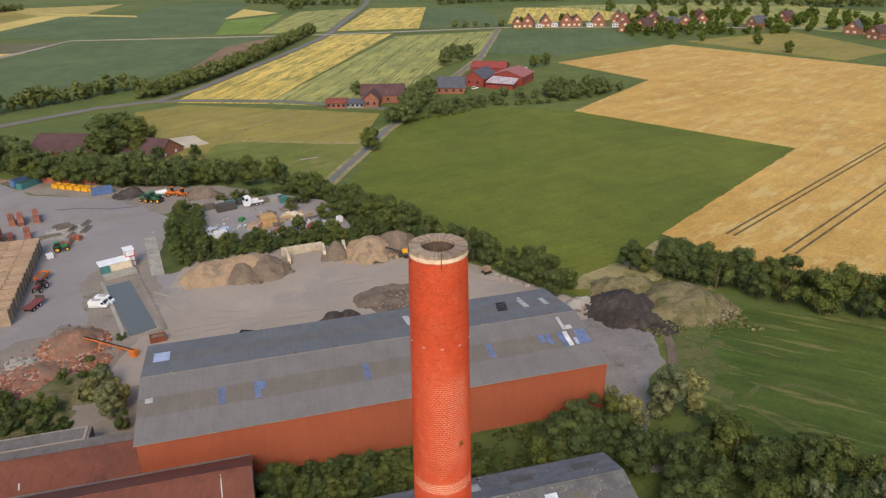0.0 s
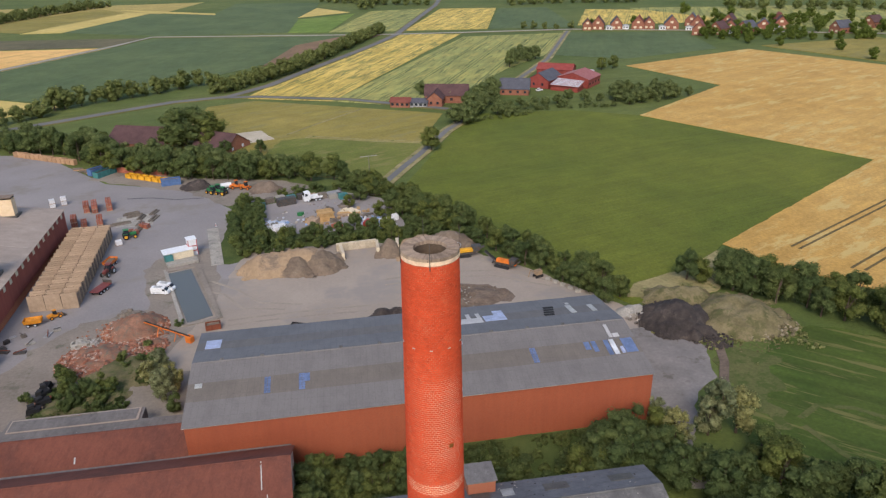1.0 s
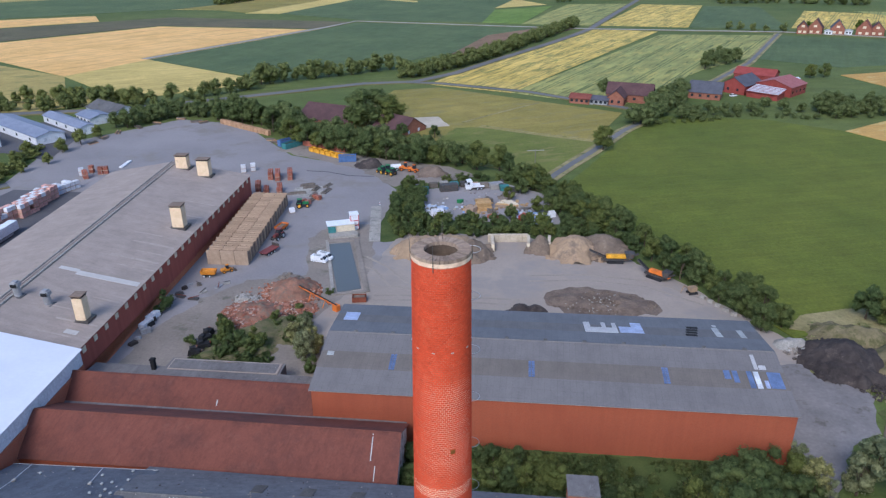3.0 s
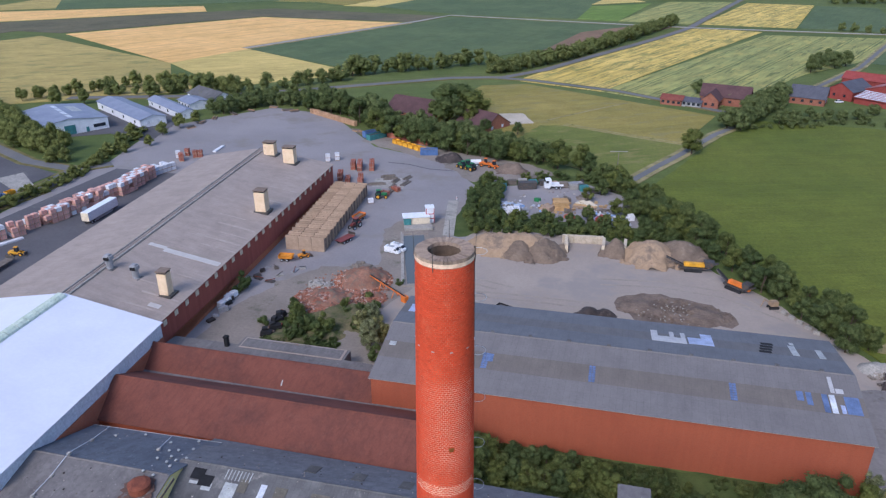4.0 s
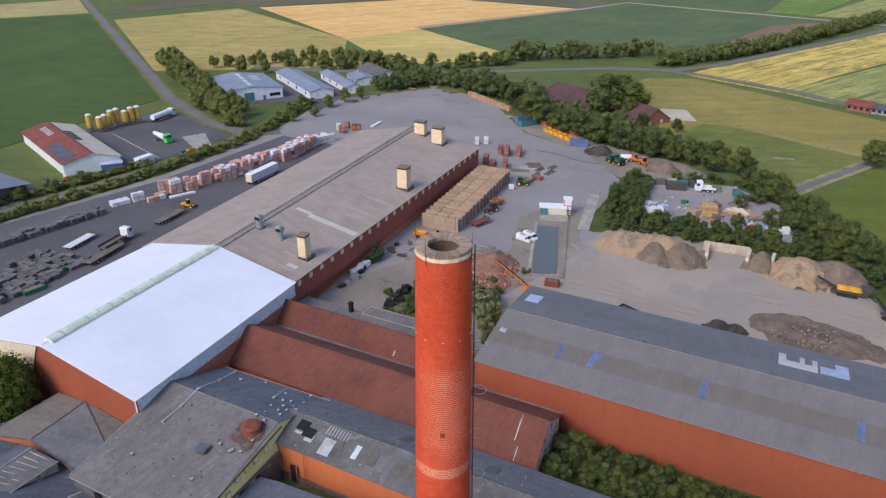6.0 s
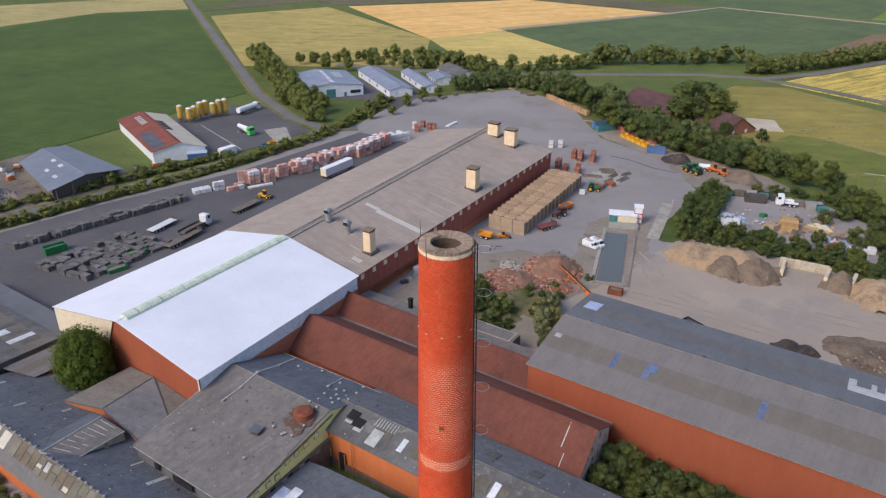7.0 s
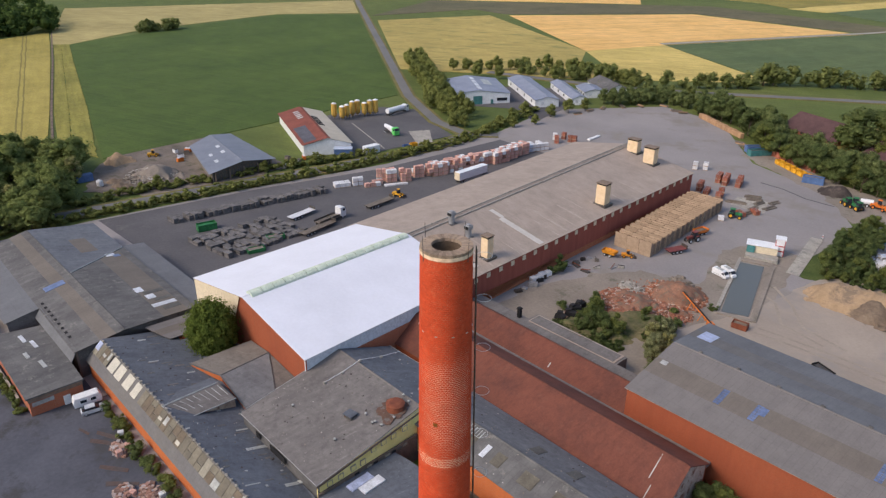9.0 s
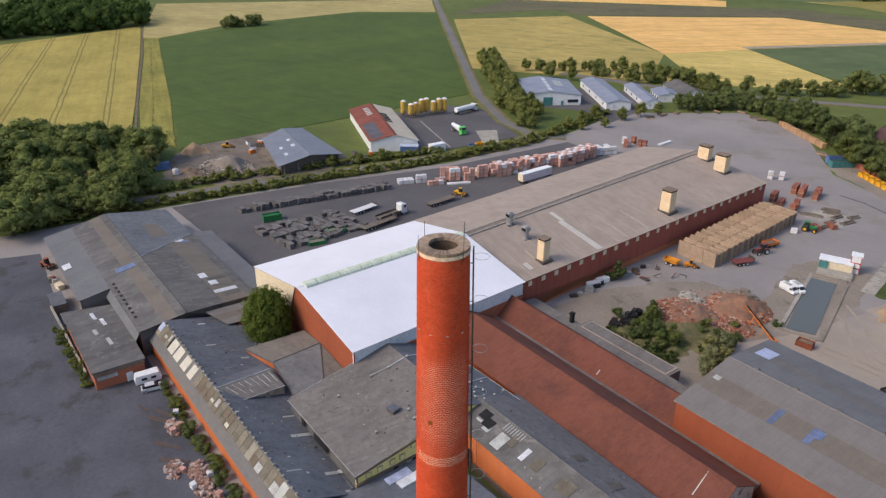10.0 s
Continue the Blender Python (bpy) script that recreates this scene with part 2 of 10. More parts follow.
def smooth_paint(name, c, rough=0.5):
    """Fresh sheet metal: nearly even, with faint broad soiling."""
    m, nt, b = nodes_of(name, rough)
    w = place_of(nt)
    col = mix_node(nt, c, ramp_node(nt, noise_node(nt, w, 0.08, 5), [(0.3, (0.93,) * 3), (0.7, (1.04,) * 3)]), 1.0, 'MULTIPLY')
    col = mix_node(nt, col, ramp_node(nt, noise_node(nt, w, 1.5, 4), [(0.3, (0.97,) * 3), (0.7, (1.02,) * 3)]), 1.0, 'MULTIPLY')
    nt.links.new(col, b.inputs["Base Color"])
    return m


M_GROUND = crop("meadow_ground", (0.075, 0.11, 0.025), (0.13, 0.155, 0.04), 20, 4.0, 0.01, streak=0.15)
M_ASPHALT = grained("yard_asphalt", (0.228, 0.211, 0.211), (0.285, 0.261, 0.257), 0.03, 1.6, 0.9, 0.15, stain=(0.223, 0.2, 0.18), stain_scale=0.05, stain_at=0.54, grit=0.1)
M_SANDY = grained("yard_sand", (0.289, 0.243, 0.205), (0.366, 0.308, 0.256), 0.03, 1.6, 0.95, 0.1, stain=(0.274, 0.241, 0.217), stain_scale=0.05, stain_at=0.5, grit=0.09)
M_DARKYARD = grained("yard_dark", (0.0864, 0.0838, 0.0904), (0.119, 0.113, 0.119), 0.05, 1.6, 0.9, 0.1, stain=(0.144, 0.136, 0.134), stain_scale=0.07, stain_at=0.58, grit=0.12)
M_ROAD = grained("road_asphalt", (0.133, 0.134, 0.136), (0.176, 0.171, 0.17), 0.05, 1.0, 0.9, 0.1, grit=0.1)
M_VERGE = crop("verge_grass", (0.132, 0.125, 0.0396), (0.198, 0.165, 0.066), 40, 2.0, 0.05, streak=0.2)
M_CONCRETE = grained("concrete", (0.282, 0.265, 0.239), (0.385, 0.359, 0.316), 0.3, 2.5, 0.9, 0.2, stain=(0.188, 0.18, 0.162), stain_scale=0.5)
M_WATER, nt, b = nodes_of("pond_water", 0.15)
b.inputs["Base Color"].default_value = (0.105, 0.11, 0.1, 1)
b.inputs["Specular IOR Level"].default_value = 0.6
bump_node(nt, b, noise_node(nt, place_of(nt), 1.5, 4), 0.05, 0.05)
def kiln_brick(name, dark, light):
    """Fired facing bricks, each of its own shade, with faint soot and bloom in broad patches."""
    m, nt, b = nodes_of(name, 0.8)
    geo = nt.nodes.new("ShaderNodeNewGeometry")
    own = math_node(nt, 'FRACT', math_node(nt, 'ADD', geo.outputs["Random Per Island"], nt.nodes.new("ShaderNodeObjectInfo").outputs["Random"]))
    w = geo.outputs["Position"]
    col = ramp_node(nt, own, [(0.0, dark), (0.85, light), (1.0, tuple(0.9 * v for v in dark))])
    col = mix_node(nt, col, ramp_node(nt, noise_node(nt, w, 0.7, 6), [(0.3, (0.86,) * 3), (0.7, (1.1,) * 3)]), 1.0, 'MULTIPLY')
    col = mix_node(nt, col, ramp_node(nt, noise_node(nt, w, 14, 5), [(0.3, (0.9,) * 3), (0.7, (1.08,) * 3)]), 1.0, 'MULTIPLY')
    bloom = ramp_node(nt, noise_node(nt, turned(nt, w, 0, (1, 1, 0.5)), 2.2, 7, 0.7), [(0.58, (0, 0, 0)), (0.75, (0.28,) * 3)])
    col = mix_node(nt, col, (0.66, 0.27, 0.15), bloom)
    nt.links.new(col, b.inputs["Base Color"])
    bump_node(nt, b, noise_node(nt, w, 22, 5), 0.25, 0.01)
    return m


def clamped(nt, v):
    n = math_node(nt, 'MULTIPLY', v, 1.0)
    n.node.use_clamp = True
    return n


def shaft_mortar(name, old, fresh, cx):
    """Mortar of the shaft: red and worn, but freshly pointed and pale on its middle stretch, paler towards the east,
    and faintly pale on the west side.
    """
    m, nt, b = nodes_of(name, 0.95)
    w = place_of(nt)
    sep = nt.nodes.new("ShaderNodeSeparateXYZ")
    nt.links.new(w, sep.inputs[0])
    x, z = sep.outputs[0], sep.outputs[2]
    n1 = math_node(nt, 'MULTIPLY', math_node(nt, 'SUBTRACT', noise_node(nt, w, 0.9, 6, 0.65), 0.5), 3.4)
    n2 = noise_node(nt, w, 2.4, 6, 0.7)
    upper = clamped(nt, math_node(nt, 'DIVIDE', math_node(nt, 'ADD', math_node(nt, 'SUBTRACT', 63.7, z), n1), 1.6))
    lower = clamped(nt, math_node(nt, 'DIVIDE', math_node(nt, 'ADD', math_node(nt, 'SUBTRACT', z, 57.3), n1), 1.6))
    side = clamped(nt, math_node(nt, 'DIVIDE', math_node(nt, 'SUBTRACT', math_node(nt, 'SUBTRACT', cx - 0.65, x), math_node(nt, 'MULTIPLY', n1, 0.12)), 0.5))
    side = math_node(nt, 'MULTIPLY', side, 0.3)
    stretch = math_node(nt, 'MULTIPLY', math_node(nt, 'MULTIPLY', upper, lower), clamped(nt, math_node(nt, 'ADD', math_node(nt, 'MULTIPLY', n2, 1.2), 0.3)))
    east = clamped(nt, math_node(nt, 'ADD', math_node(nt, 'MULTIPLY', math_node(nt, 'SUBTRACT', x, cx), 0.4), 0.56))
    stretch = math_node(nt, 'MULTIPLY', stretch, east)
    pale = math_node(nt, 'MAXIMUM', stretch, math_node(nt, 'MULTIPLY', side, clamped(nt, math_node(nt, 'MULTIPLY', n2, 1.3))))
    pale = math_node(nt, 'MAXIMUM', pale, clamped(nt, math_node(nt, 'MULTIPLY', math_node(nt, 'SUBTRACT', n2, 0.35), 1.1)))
    nt.links.new(mix_node(nt, old, fresh, pale), b.inputs["Base Color"])
    bump_node(nt, b, n2, 0.3, 0.02)
    return m


M_CHIM = kiln_brick("chimney_brick", (0.54, 0.066, 0.021), (0.63, 0.084, 0.028))
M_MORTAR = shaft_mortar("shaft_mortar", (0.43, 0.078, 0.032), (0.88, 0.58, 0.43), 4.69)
M_RIM = grained("rim_soot_brick", (0.24, 0.175, 0.13), (0.38, 0.285, 0.21), 0.9, 5, 0.95, 0.4, random_tint=0.2)
M_BAND = grained("rim_band_mortar", (0.72, 0.5, 0.35), (0.82, 0.63, 0.46), 0.8, 5, 0.9, 0.2)
M_SOOT = grained("flue_soot", (0.07, 0.05, 0.038), (0.15, 0.108, 0.075), 1.0, 5, 1.0, 0.3)
M_STEEL = grained("weathered_steel", (0.09, 0.085, 0.08), (0.16, 0.15, 0.14), 2, 8, 0.6, 0.1, 0.6, stain=(0.18, 0.07, 0.03), stain_scale=2.0)
M_GALV = grained("galvanised_steel", (0.42, 0.42, 0.42), (0.55, 0.55, 0.55), 1.5, 8, 0.45, 0.1, 0.6)
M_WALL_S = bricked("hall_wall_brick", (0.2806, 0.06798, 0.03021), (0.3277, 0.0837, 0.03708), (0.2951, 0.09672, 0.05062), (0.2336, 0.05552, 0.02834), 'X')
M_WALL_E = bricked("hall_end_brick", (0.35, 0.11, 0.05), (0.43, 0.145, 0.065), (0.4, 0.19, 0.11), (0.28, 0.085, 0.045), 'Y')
M_WALL_ORANGE = bricked("orange_wall_brick", (0.468, 0.117, 0.0315), (0.54, 0.153, 0.045), (0.45, 0.18, 0.09), (0.36, 0.09, 0.0315), 'X')
M_WALL_MAROON = bricked("maroon_cladding", (0.29, 0.078, 0.055), (0.335, 0.094, 0.065), (0.24, 0.066, 0.05), (0.23, 0.06, 0.045), 'Y', (1.0, 8.0))
M_WALL_RED_E = bricked("low_wall_brick", (0.36, 0.11, 0.06), (0.42, 0.14, 0.07), (0.36, 0.17, 0.11), (0.25, 0.08, 0.05), 'Y')
M_DULLWALL = grained("dull_brown_wall", (0.11, 0.085, 0.07), (0.17, 0.125, 0.1), 0.4, 3, 0.95, 0.2)
M_ROOF_SLATE = felted("roof_slate_blue", (0.112, 0.122, 0.142), (0.145, 0.156, 0.178), (0.19, 0.2, 0.215), (0.095, 0.1, 0.112), 20.0)
M_CREAM = grained("cream_render", (0.62, 0.53, 0.38), (0.72, 0.62, 0.46), 0.8, 4, 0.9, 0.1, stain=(0.45, 0.36, 0.26), stain_scale=0.8, stain_at=0.58)
M_YELLOW = grained("yellow_render", (0.66, 0.56, 0.21), (0.74, 0.63, 0.26), 0.5, 4, 0.9, 0.02, stain=(0.55, 0.46, 0.2), stain_scale=0.6, stain_at=0.62, grit=0.08)
M_ROOF_LIGHT = sheeted("roof_fibre_cement", (0.166, 0.153, 0.148), (0.178, 0.164, 0.16), (0.148, 0.136, 0.133), 1.2, spread=0.09)
M_ROOF_BROWN = sheeted("roof_rooflight_dull", (0.152, 0.132, 0.115), (0.164, 0.142, 0.124), (0.132, 0.115, 0.0999), 1.2, spread=0.09)
M_ROOF_DARK = sheeted("roof_blue_grey", (0.133, 0.137, 0.15), (0.149, 0.153, 0.165), (0.117, 0.12, 0.13), 1.2, spread=0.09)
M_ROOF_WEATHERED = sheeted("roof_weathered_grey", (0.128, 0.125, 0.13), (0.14, 0.136, 0.138), (0.155, 0.145, 0.135), 1.2, spread=0.12)
M_ROOF_MAIN = sheeted("roof_warm_grey", (0.3351, 0.2748, 0.233), (0.3671, 0.3017, 0.2587), (0.2957, 0.247, 0.2128), 94.0, spread=0.16)
M_ROOF_FADED = grained("roof_faded_streak", (0.3696, 0.309, 0.2671), (0.425, 0.3615, 0.3142), 0.5, 2.5, 0.9, 0.05, stain=(0.3388, 0.2798, 0.2378), stain_scale=0.8, stain_at=0.5, grit=0.1)
M_ROOF_FELT_PALE = grained("roof_new_pale_felt", (0.47, 0.44, 0.41), (0.53, 0.5, 0.47), 0.5, 2.5, 0.85, 0.05, grit=0.08)
M_ROOF_RUST = rusted("roof_rusty_sheet", (0.09856, 0.03696, 0.0279), (0.1452, 0.04928, 0.0333), (0.1804, 0.07744, 0.0576), 20.0)
M_ROOF_OLD = sheeted("roof_old_grey", (0.123, 0.12, 0.121), (0.156, 0.15, 0.148), (0.0861, 0.084, 0.0858), 0.0, moss=(0.213, 0.2, 0.187), spread=0.35)
M_ROOF_MOTTLED = felted("roof_mottled_grey", (0.122, 0.124, 0.134), (0.158, 0.158, 0.168), (0.26, 0.255, 0.255), (0.085, 0.085, 0.092), 80.0)
M_ROOF_DUSTY = felted("roof_dusty_brown", (0.1535, 0.1387, 0.126), (0.1841, 0.1668, 0.15), (0.279, 0.2619, 0.24), (0.1116, 0.1009, 0.092), 70.0)
M_ROOF_FELT = felted("roof_felt", (0.1417, 0.1295, 0.1251), (0.1777, 0.1626, 0.1558), (0.2943, 0.2782, 0.265), (0.09265, 0.0856, 0.0848), 8.0)
M_ROOF_NAVY = felted("roof_dark_felt", (0.09, 0.1, 0.122), (0.125, 0.136, 0.16), (0.26, 0.27, 0.29), (0.06, 0.063, 0.074), 14.0)
M_ROOF_WHITE = smooth_paint("roof_white_metal", (0.72, 0.73, 0.8))
M_WHITE_CLAD = grained("white_cladding", (0.55, 0.57, 0.62), (0.64, 0.66, 0.7), 0.3, 2.0, 0.6, 0.05)
M_SKY_GREEN = grained("rooflight_greenish", (0.5, 0.58, 0.46), (0.66, 0.72, 0.6), 0.6, 3.0, 0.4, 0.1)
M_PANE_BLUE = plain("pane_blue", (0.12, 0.165, 0.29), 0.4)
M_PANE_LILAC = plain("pane_pale_blue", (0.36, 0.41, 0.58), 0.4)
M_PANE_WHITE = plain("pane_white", (0.58, 0.6, 0.64), 0.4)
M_PANE_PALE = plain("pane_dull_white", (0.44, 0.43, 0.43), 0.5, spread=0.1)
M_PANE_GREY = plain("pane_grey", (0.38, 0.39, 0.38), 0.5)
M_PANE_DIRTY = plain("pane_dirty", (0.27, 0.25, 0.2), 0.5)
M_PANE_OLIVE = plain("pane_olive_brown", (0.125, 0.11, 0.085), 0.5)
M_BLACK = plain("dark_void", (0.015, 0.015, 0.017), 0.9)
M_RUST = grained("rust", (0.16, 0.05, 0.03), (0.24, 0.075, 0.04), 1.0, 6, 0.9, 0.2, local=True)
M_SAND = grained("sand_heap", (0.285, 0.2002, 0.1251), (0.3819, 0.2695, 0.1696), 0.16, 1.4, 1.0, 0.4, stain=(0.1881, 0.1408, 0.1028), stain_scale=0.16, stain_at=0.52, grit=0.14)
M_SOIL = grained("soil_heap", (0.145, 0.108, 0.08), (0.21, 0.158, 0.115), 0.15, 1.5, 1.0, 0.6, stain=(0.281, 0.23, 0.178), stain_scale=0.6, stain_at=0.58)
M_BLACKSOIL = grained("dark_heap", (0.036, 0.03, 0.029), (0.072, 0.058, 0.052), 0.15, 1.2, 1.0, 0.6, stain=(0.115, 0.09, 0.078), stain_scale=0.25, stain_at=0.55)
M_DRYHEAP = grained("overgrown_heap", (0.125, 0.105, 0.05), (0.205, 0.17, 0.095), 0.25, 1.6, 1.0, 0.8, stain=(0.09, 0.09, 0.035), stain_scale=0.35, stain_at=0.5)
M_DIRT = grained("yard_dirt", (0.203, 0.173, 0.146), (0.27, 0.232, 0.197), 0.06, 1.6, 1.0, 0.3, stain=(0.135, 0.124, 0.0945), stain_scale=0.16, stain_at=0.56, grit=0.16)
M_SHEDYARD = grained("shed_yard_dirt", (0.13, 0.108, 0.092), (0.21, 0.175, 0.148), 0.09, 1.6, 1.0, 0.3, stain=(0.085, 0.08, 0.05), stain_scale=0.2, stain_at=0.54, grit=0.2)
M_SHED_METAL = grained("shed_blue_grey_metal", (0.15, 0.165, 0.205), (0.19, 0.205, 0.25), 0.2, 2, 0.5, 0.05, grit=0.08)
M_PADPALE = grained("pale_sand_pad", (0.42, 0.36, 0.28), (0.54, 0.47, 0.37), 0.1, 1.6, 1.0, 0.1, grit=0.12)
M_ROOF_CREAM = grained("roof_cream_metal", (0.44, 0.39, 0.31), (0.52, 0.46, 0.37), 0.2, 2.0, 0.6, 0.05, grit=0.08)
M_FORECOURT = grained("forecourt_asphalt", (0.05994, 0.06279, 0.07775), (0.09882, 0.103, 0.1263), 0.05, 1.4, 0.9, 0.1, stain=(0.0567, 0.05526, 0.06008), stain_scale=0.13, stain_at=0.53, grit=0.16)
M_BLOCK = grained("cast_block", (0.46, 0.39, 0.29), (0.56, 0.48, 0.37), 0.5, 3, 0.9, 0.2, random_tint=0.12)
M_STACK = grained("stack_render", (0.66, 0.49, 0.31), (0.76, 0.59, 0.4), 0.6, 4, 0.9, 0.1, stain=(0.5, 0.36, 0.24), stain_scale=0.7, stain_at=0.6, grit=0.1)
M_CAP = grained("stack_cap", (0.17, 0.125, 0.095), (0.24, 0.18, 0.14), 1.0, 6, 0.9, 0.2, local=True)
M_ROUGHGRASS = grained("rough_grass", (0.045, 0.07, 0.016), (0.08, 0.105, 0.028), 0.2, 2.5, 1.0, 0.6, stain=(0.12, 0.1, 0.05), stain_scale=0.25, stain_at=0.6)
M_WHEELMARK = grained("wheel_marked_sand", (0.268, 0.226, 0.189), (0.329, 0.281, 0.232), 0.1, 1.6, 1.0, 0.2, grit=0.12)
M_PLANK = grained("tan_planks", (0.37, 0.22, 0.125), (0.46, 0.285, 0.165), 1.0, 6, 0.9, 0.2, local=True, random_tint=0.15)
M_PANE_MUD = plain("pane_mud", (0.1, 0.095, 0.085), 0.6)
# leaf green brightened in the colour, against the wood's own deep shade
M_LEAF_WOOD_LIT = leafy("leaves_of_the_wood_lit", (0.1114, 0.1569, 0.05088), (0.2508, 0.2874, 0.09451))
M_TRACKGREY = grained("worn_track", (0.17, 0.155, 0.15), (0.25, 0.228, 0.215), 0.12, 1.4, 1.0, 0.2, stain=(0.13, 0.115, 0.1), stain_scale=0.2, stain_at=0.55, grit=0.16)
M_SPREAD = grained("soil_spread", (0.12, 0.09, 0.07), (0.2, 0.15, 0.115), 0.25, 1.8, 1.0, 0.7, stain=(0.27, 0.22, 0.18), stain_scale=1.1, stain_at=0.6)
M_RUBBLE = grained("brick_rubble", (0.19, 0.1, 0.068), (0.29, 0.15, 0.1), 0.4, 3.0, 1.0, 0.9, stain=(0.14, 0.115, 0.09), stain_scale=0.7, stain_at=0.5)
M_WEED = grained("weedy_ground", (0.102, 0.0935, 0.0425), (0.17, 0.145, 0.0765), 0.2, 2.0, 1.0, 0.5, stain=(0.068, 0.085, 0.0255), stain_scale=0.3, stain_at=0.48)
M_LEAF = leafy("leaves", (0.07996, 0.1163, 0.03888), (0.1758, 0.2125, 0.07784))
# paler copy of the leaves: distance haze is put into the colour
M_LEAF_HAZED = leafy("leaves_hazed", (0.1117, 0.1472, 0.05028), (0.2294, 0.2607, 0.09779))
M_LEAF_PALE = leafy("leaves_pale", (0.1404, 0.1565, 0.0747), (0.3592, 0.3739, 0.1954))
M_LEAF_DEEP = leafy("leaves_deep", (0.05874, 0.1008, 0.02417), (0.1326, 0.1848, 0.05036))
M_BARK = grained("bark", (0.07, 0.05, 0.035), (0.13, 0.1, 0.07), 1.0, 8, 1.0, 0.5, local=True)
M_WOOD = grained("pallet_wood", (0.34, 0.245, 0.17), (0.44, 0.325, 0.232), 1.0, 6, 0.9, 0.2, local=True, random_tint=0.15)
# darker pallet wood: shade between the crates' tall end boards, put into the colour
M_WOOD_SHADE = grained("shaded_crate_wood", (0.2, 0.142, 0.105), (0.28, 0.2, 0.15), 1.0, 6, 0.95, 0.2, local=True, random_tint=0.15)
M_WOOD_GREY = grained("grey_wood", (0.13, 0.11, 0.09), (0.2, 0.17, 0.145), 1.0, 6, 0.95, 0.2, local=True, random_tint=0.2)
M_PACK = grained("brick_pack", (0.531, 0.284, 0.233), (0.683, 0.419, 0.342), 1.0, 6, 0.9, 0.2, local=True, random_tint=0.2)
M_PACK_RED = grained("red_brick_pack", (0.27, 0.088, 0.055), (0.36, 0.125, 0.078), 1.0, 6, 0.9, 0.2, local=True, random_tint=0.2)
M_WRAP = grained("white_wrap", (0.62, 0.62, 0.64), (0.75, 0.75, 0.77), 1.0, 5, 0.45, 0.2, local=True, random_tint=0.1)
M_WRAP_BLUE = grained("blue_wrap", (0.4, 0.47, 0.6), (0.5, 0.57, 0.68), 1.0, 5, 0.45, 0.2, local=True)
M_PAINT_WHITE = plain("paint_white", (0.74, 0.75, 0.77), 0.35, spread=0.06)
M_PAINT_YELLOW = plain("paint_yellow", (0.7, 0.36, 0.03), 0.5)
M_PAINT_ORANGE = plain("paint_orange", (0.7, 0.19, 0.03), 0.5)
M_PAINT_ORANGE_DEEP = plain("paint_deep_orange", (0.66, 0.26, 0.025), 0.5)
M_PAINT_GREEN = plain("paint_green", (0.03, 0.17, 0.06), 0.45)
M_PAINT_TEAL = plain("paint_teal", (0.06, 0.2, 0.2), 0.5)
M_PAINT_LIME = plain("paint_lime", (0.1, 0.55, 0.12), 0.45)
M_PAINT_BLUE = plain("paint_blue", (0.09, 0.16, 0.33), 0.5)
M_PAINT_RED = plain("paint_red", (0.42, 0.04, 0.035), 0.5)
M_PAINT_DULLRED = plain("paint_dull_red", (0.2, 0.055, 0.05), 0.6)
M_PAINT_GREY = plain("paint_grey", (0.28, 0.28, 0.29), 0.5)
M_SILVER = plain("paint_silver", (0.52, 0.54, 0.58), 0.35)
M_RUBBER = plain("rubber", (0.025, 0.025, 0.027), 0.9)
M_GLASS = plain("window_dark_glass", (0.03, 0.035, 0.045), 0.12)
M_SILO = grained("silo_gold", (0.5, 0.3, 0.06), (0.62, 0.38, 0.09), 0.6, 4, 0.5, 0.1, local=True)
M_TILE_RED = grained("tiles_red", (0.17, 0.0522, 0.04), (0.23, 0.0712, 0.05), 0.3, 3, 0.85, 0.4)
M_TILE_BROWN = grained("tiles_brown", (0.08, 0.044, 0.045), (0.112, 0.061, 0.06), 0.3, 3, 0.9, 0.4)
M_TILE_DARK = grained("tiles_anthracite", (0.07, 0.072, 0.09), (0.1, 0.102, 0.125), 0.3, 3, 0.8, 0.4)
M_HOUSE_BRICK = grained("house_brick", (0.25, 0.1, 0.064), (0.31, 0.13, 0.085), 0.8, 6, 0.9, 0.2)
M_BARN_RED = grained("barn_red_metal", (0.247, 0.045, 0.036), (0.3, 0.0675, 0.054), 0.4, 3, 0.6, 0.1)
M_BLUE_METAL = grained("blue_grey_metal", (0.194, 0.216, 0.281), (0.245, 0.266, 0.34), 0.2, 2, 0.5, 0.05)


# ---- geometry helpers ----
def part(name, bm, material, parent=None, label="", smooth=False):
    me = bpy.data.meshes.new(name)
    if isinstance(bm, bmesh.types.BMesh):
        bm.normal_update()
        bm.to_mesh(me)
        bm.free()
    else:
        me.from_pydata(*bm)
    if smooth:
        for p in me.polygons:
            p.use_smooth = True
    me.materials.append(material)
    ob = new(name, me)
    if parent is not None:
        ob.parent = parent
    if label:
        ob["label"] = label
    return ob


def empty(name, m=None):
    ob = new(name)
    ob.empty_display_size = 0.5
    if m is not None:
        ob.matrix_basis = m
    return ob


def hull_faces(bm, lower, upper):
    """A closed prism between two rings of as many points."""
    a = [bm.verts.new(p) for p in lower]
    c = [bm.verts.new(p) for p in upper]
    n = len(a)
    bm.faces.new(list(reversed(a)))
    bm.faces.new(c)
    for k in range(n):
        bm.faces.new((a[k], a[(k + 1) % n], c[(k + 1) % n], c[k]))


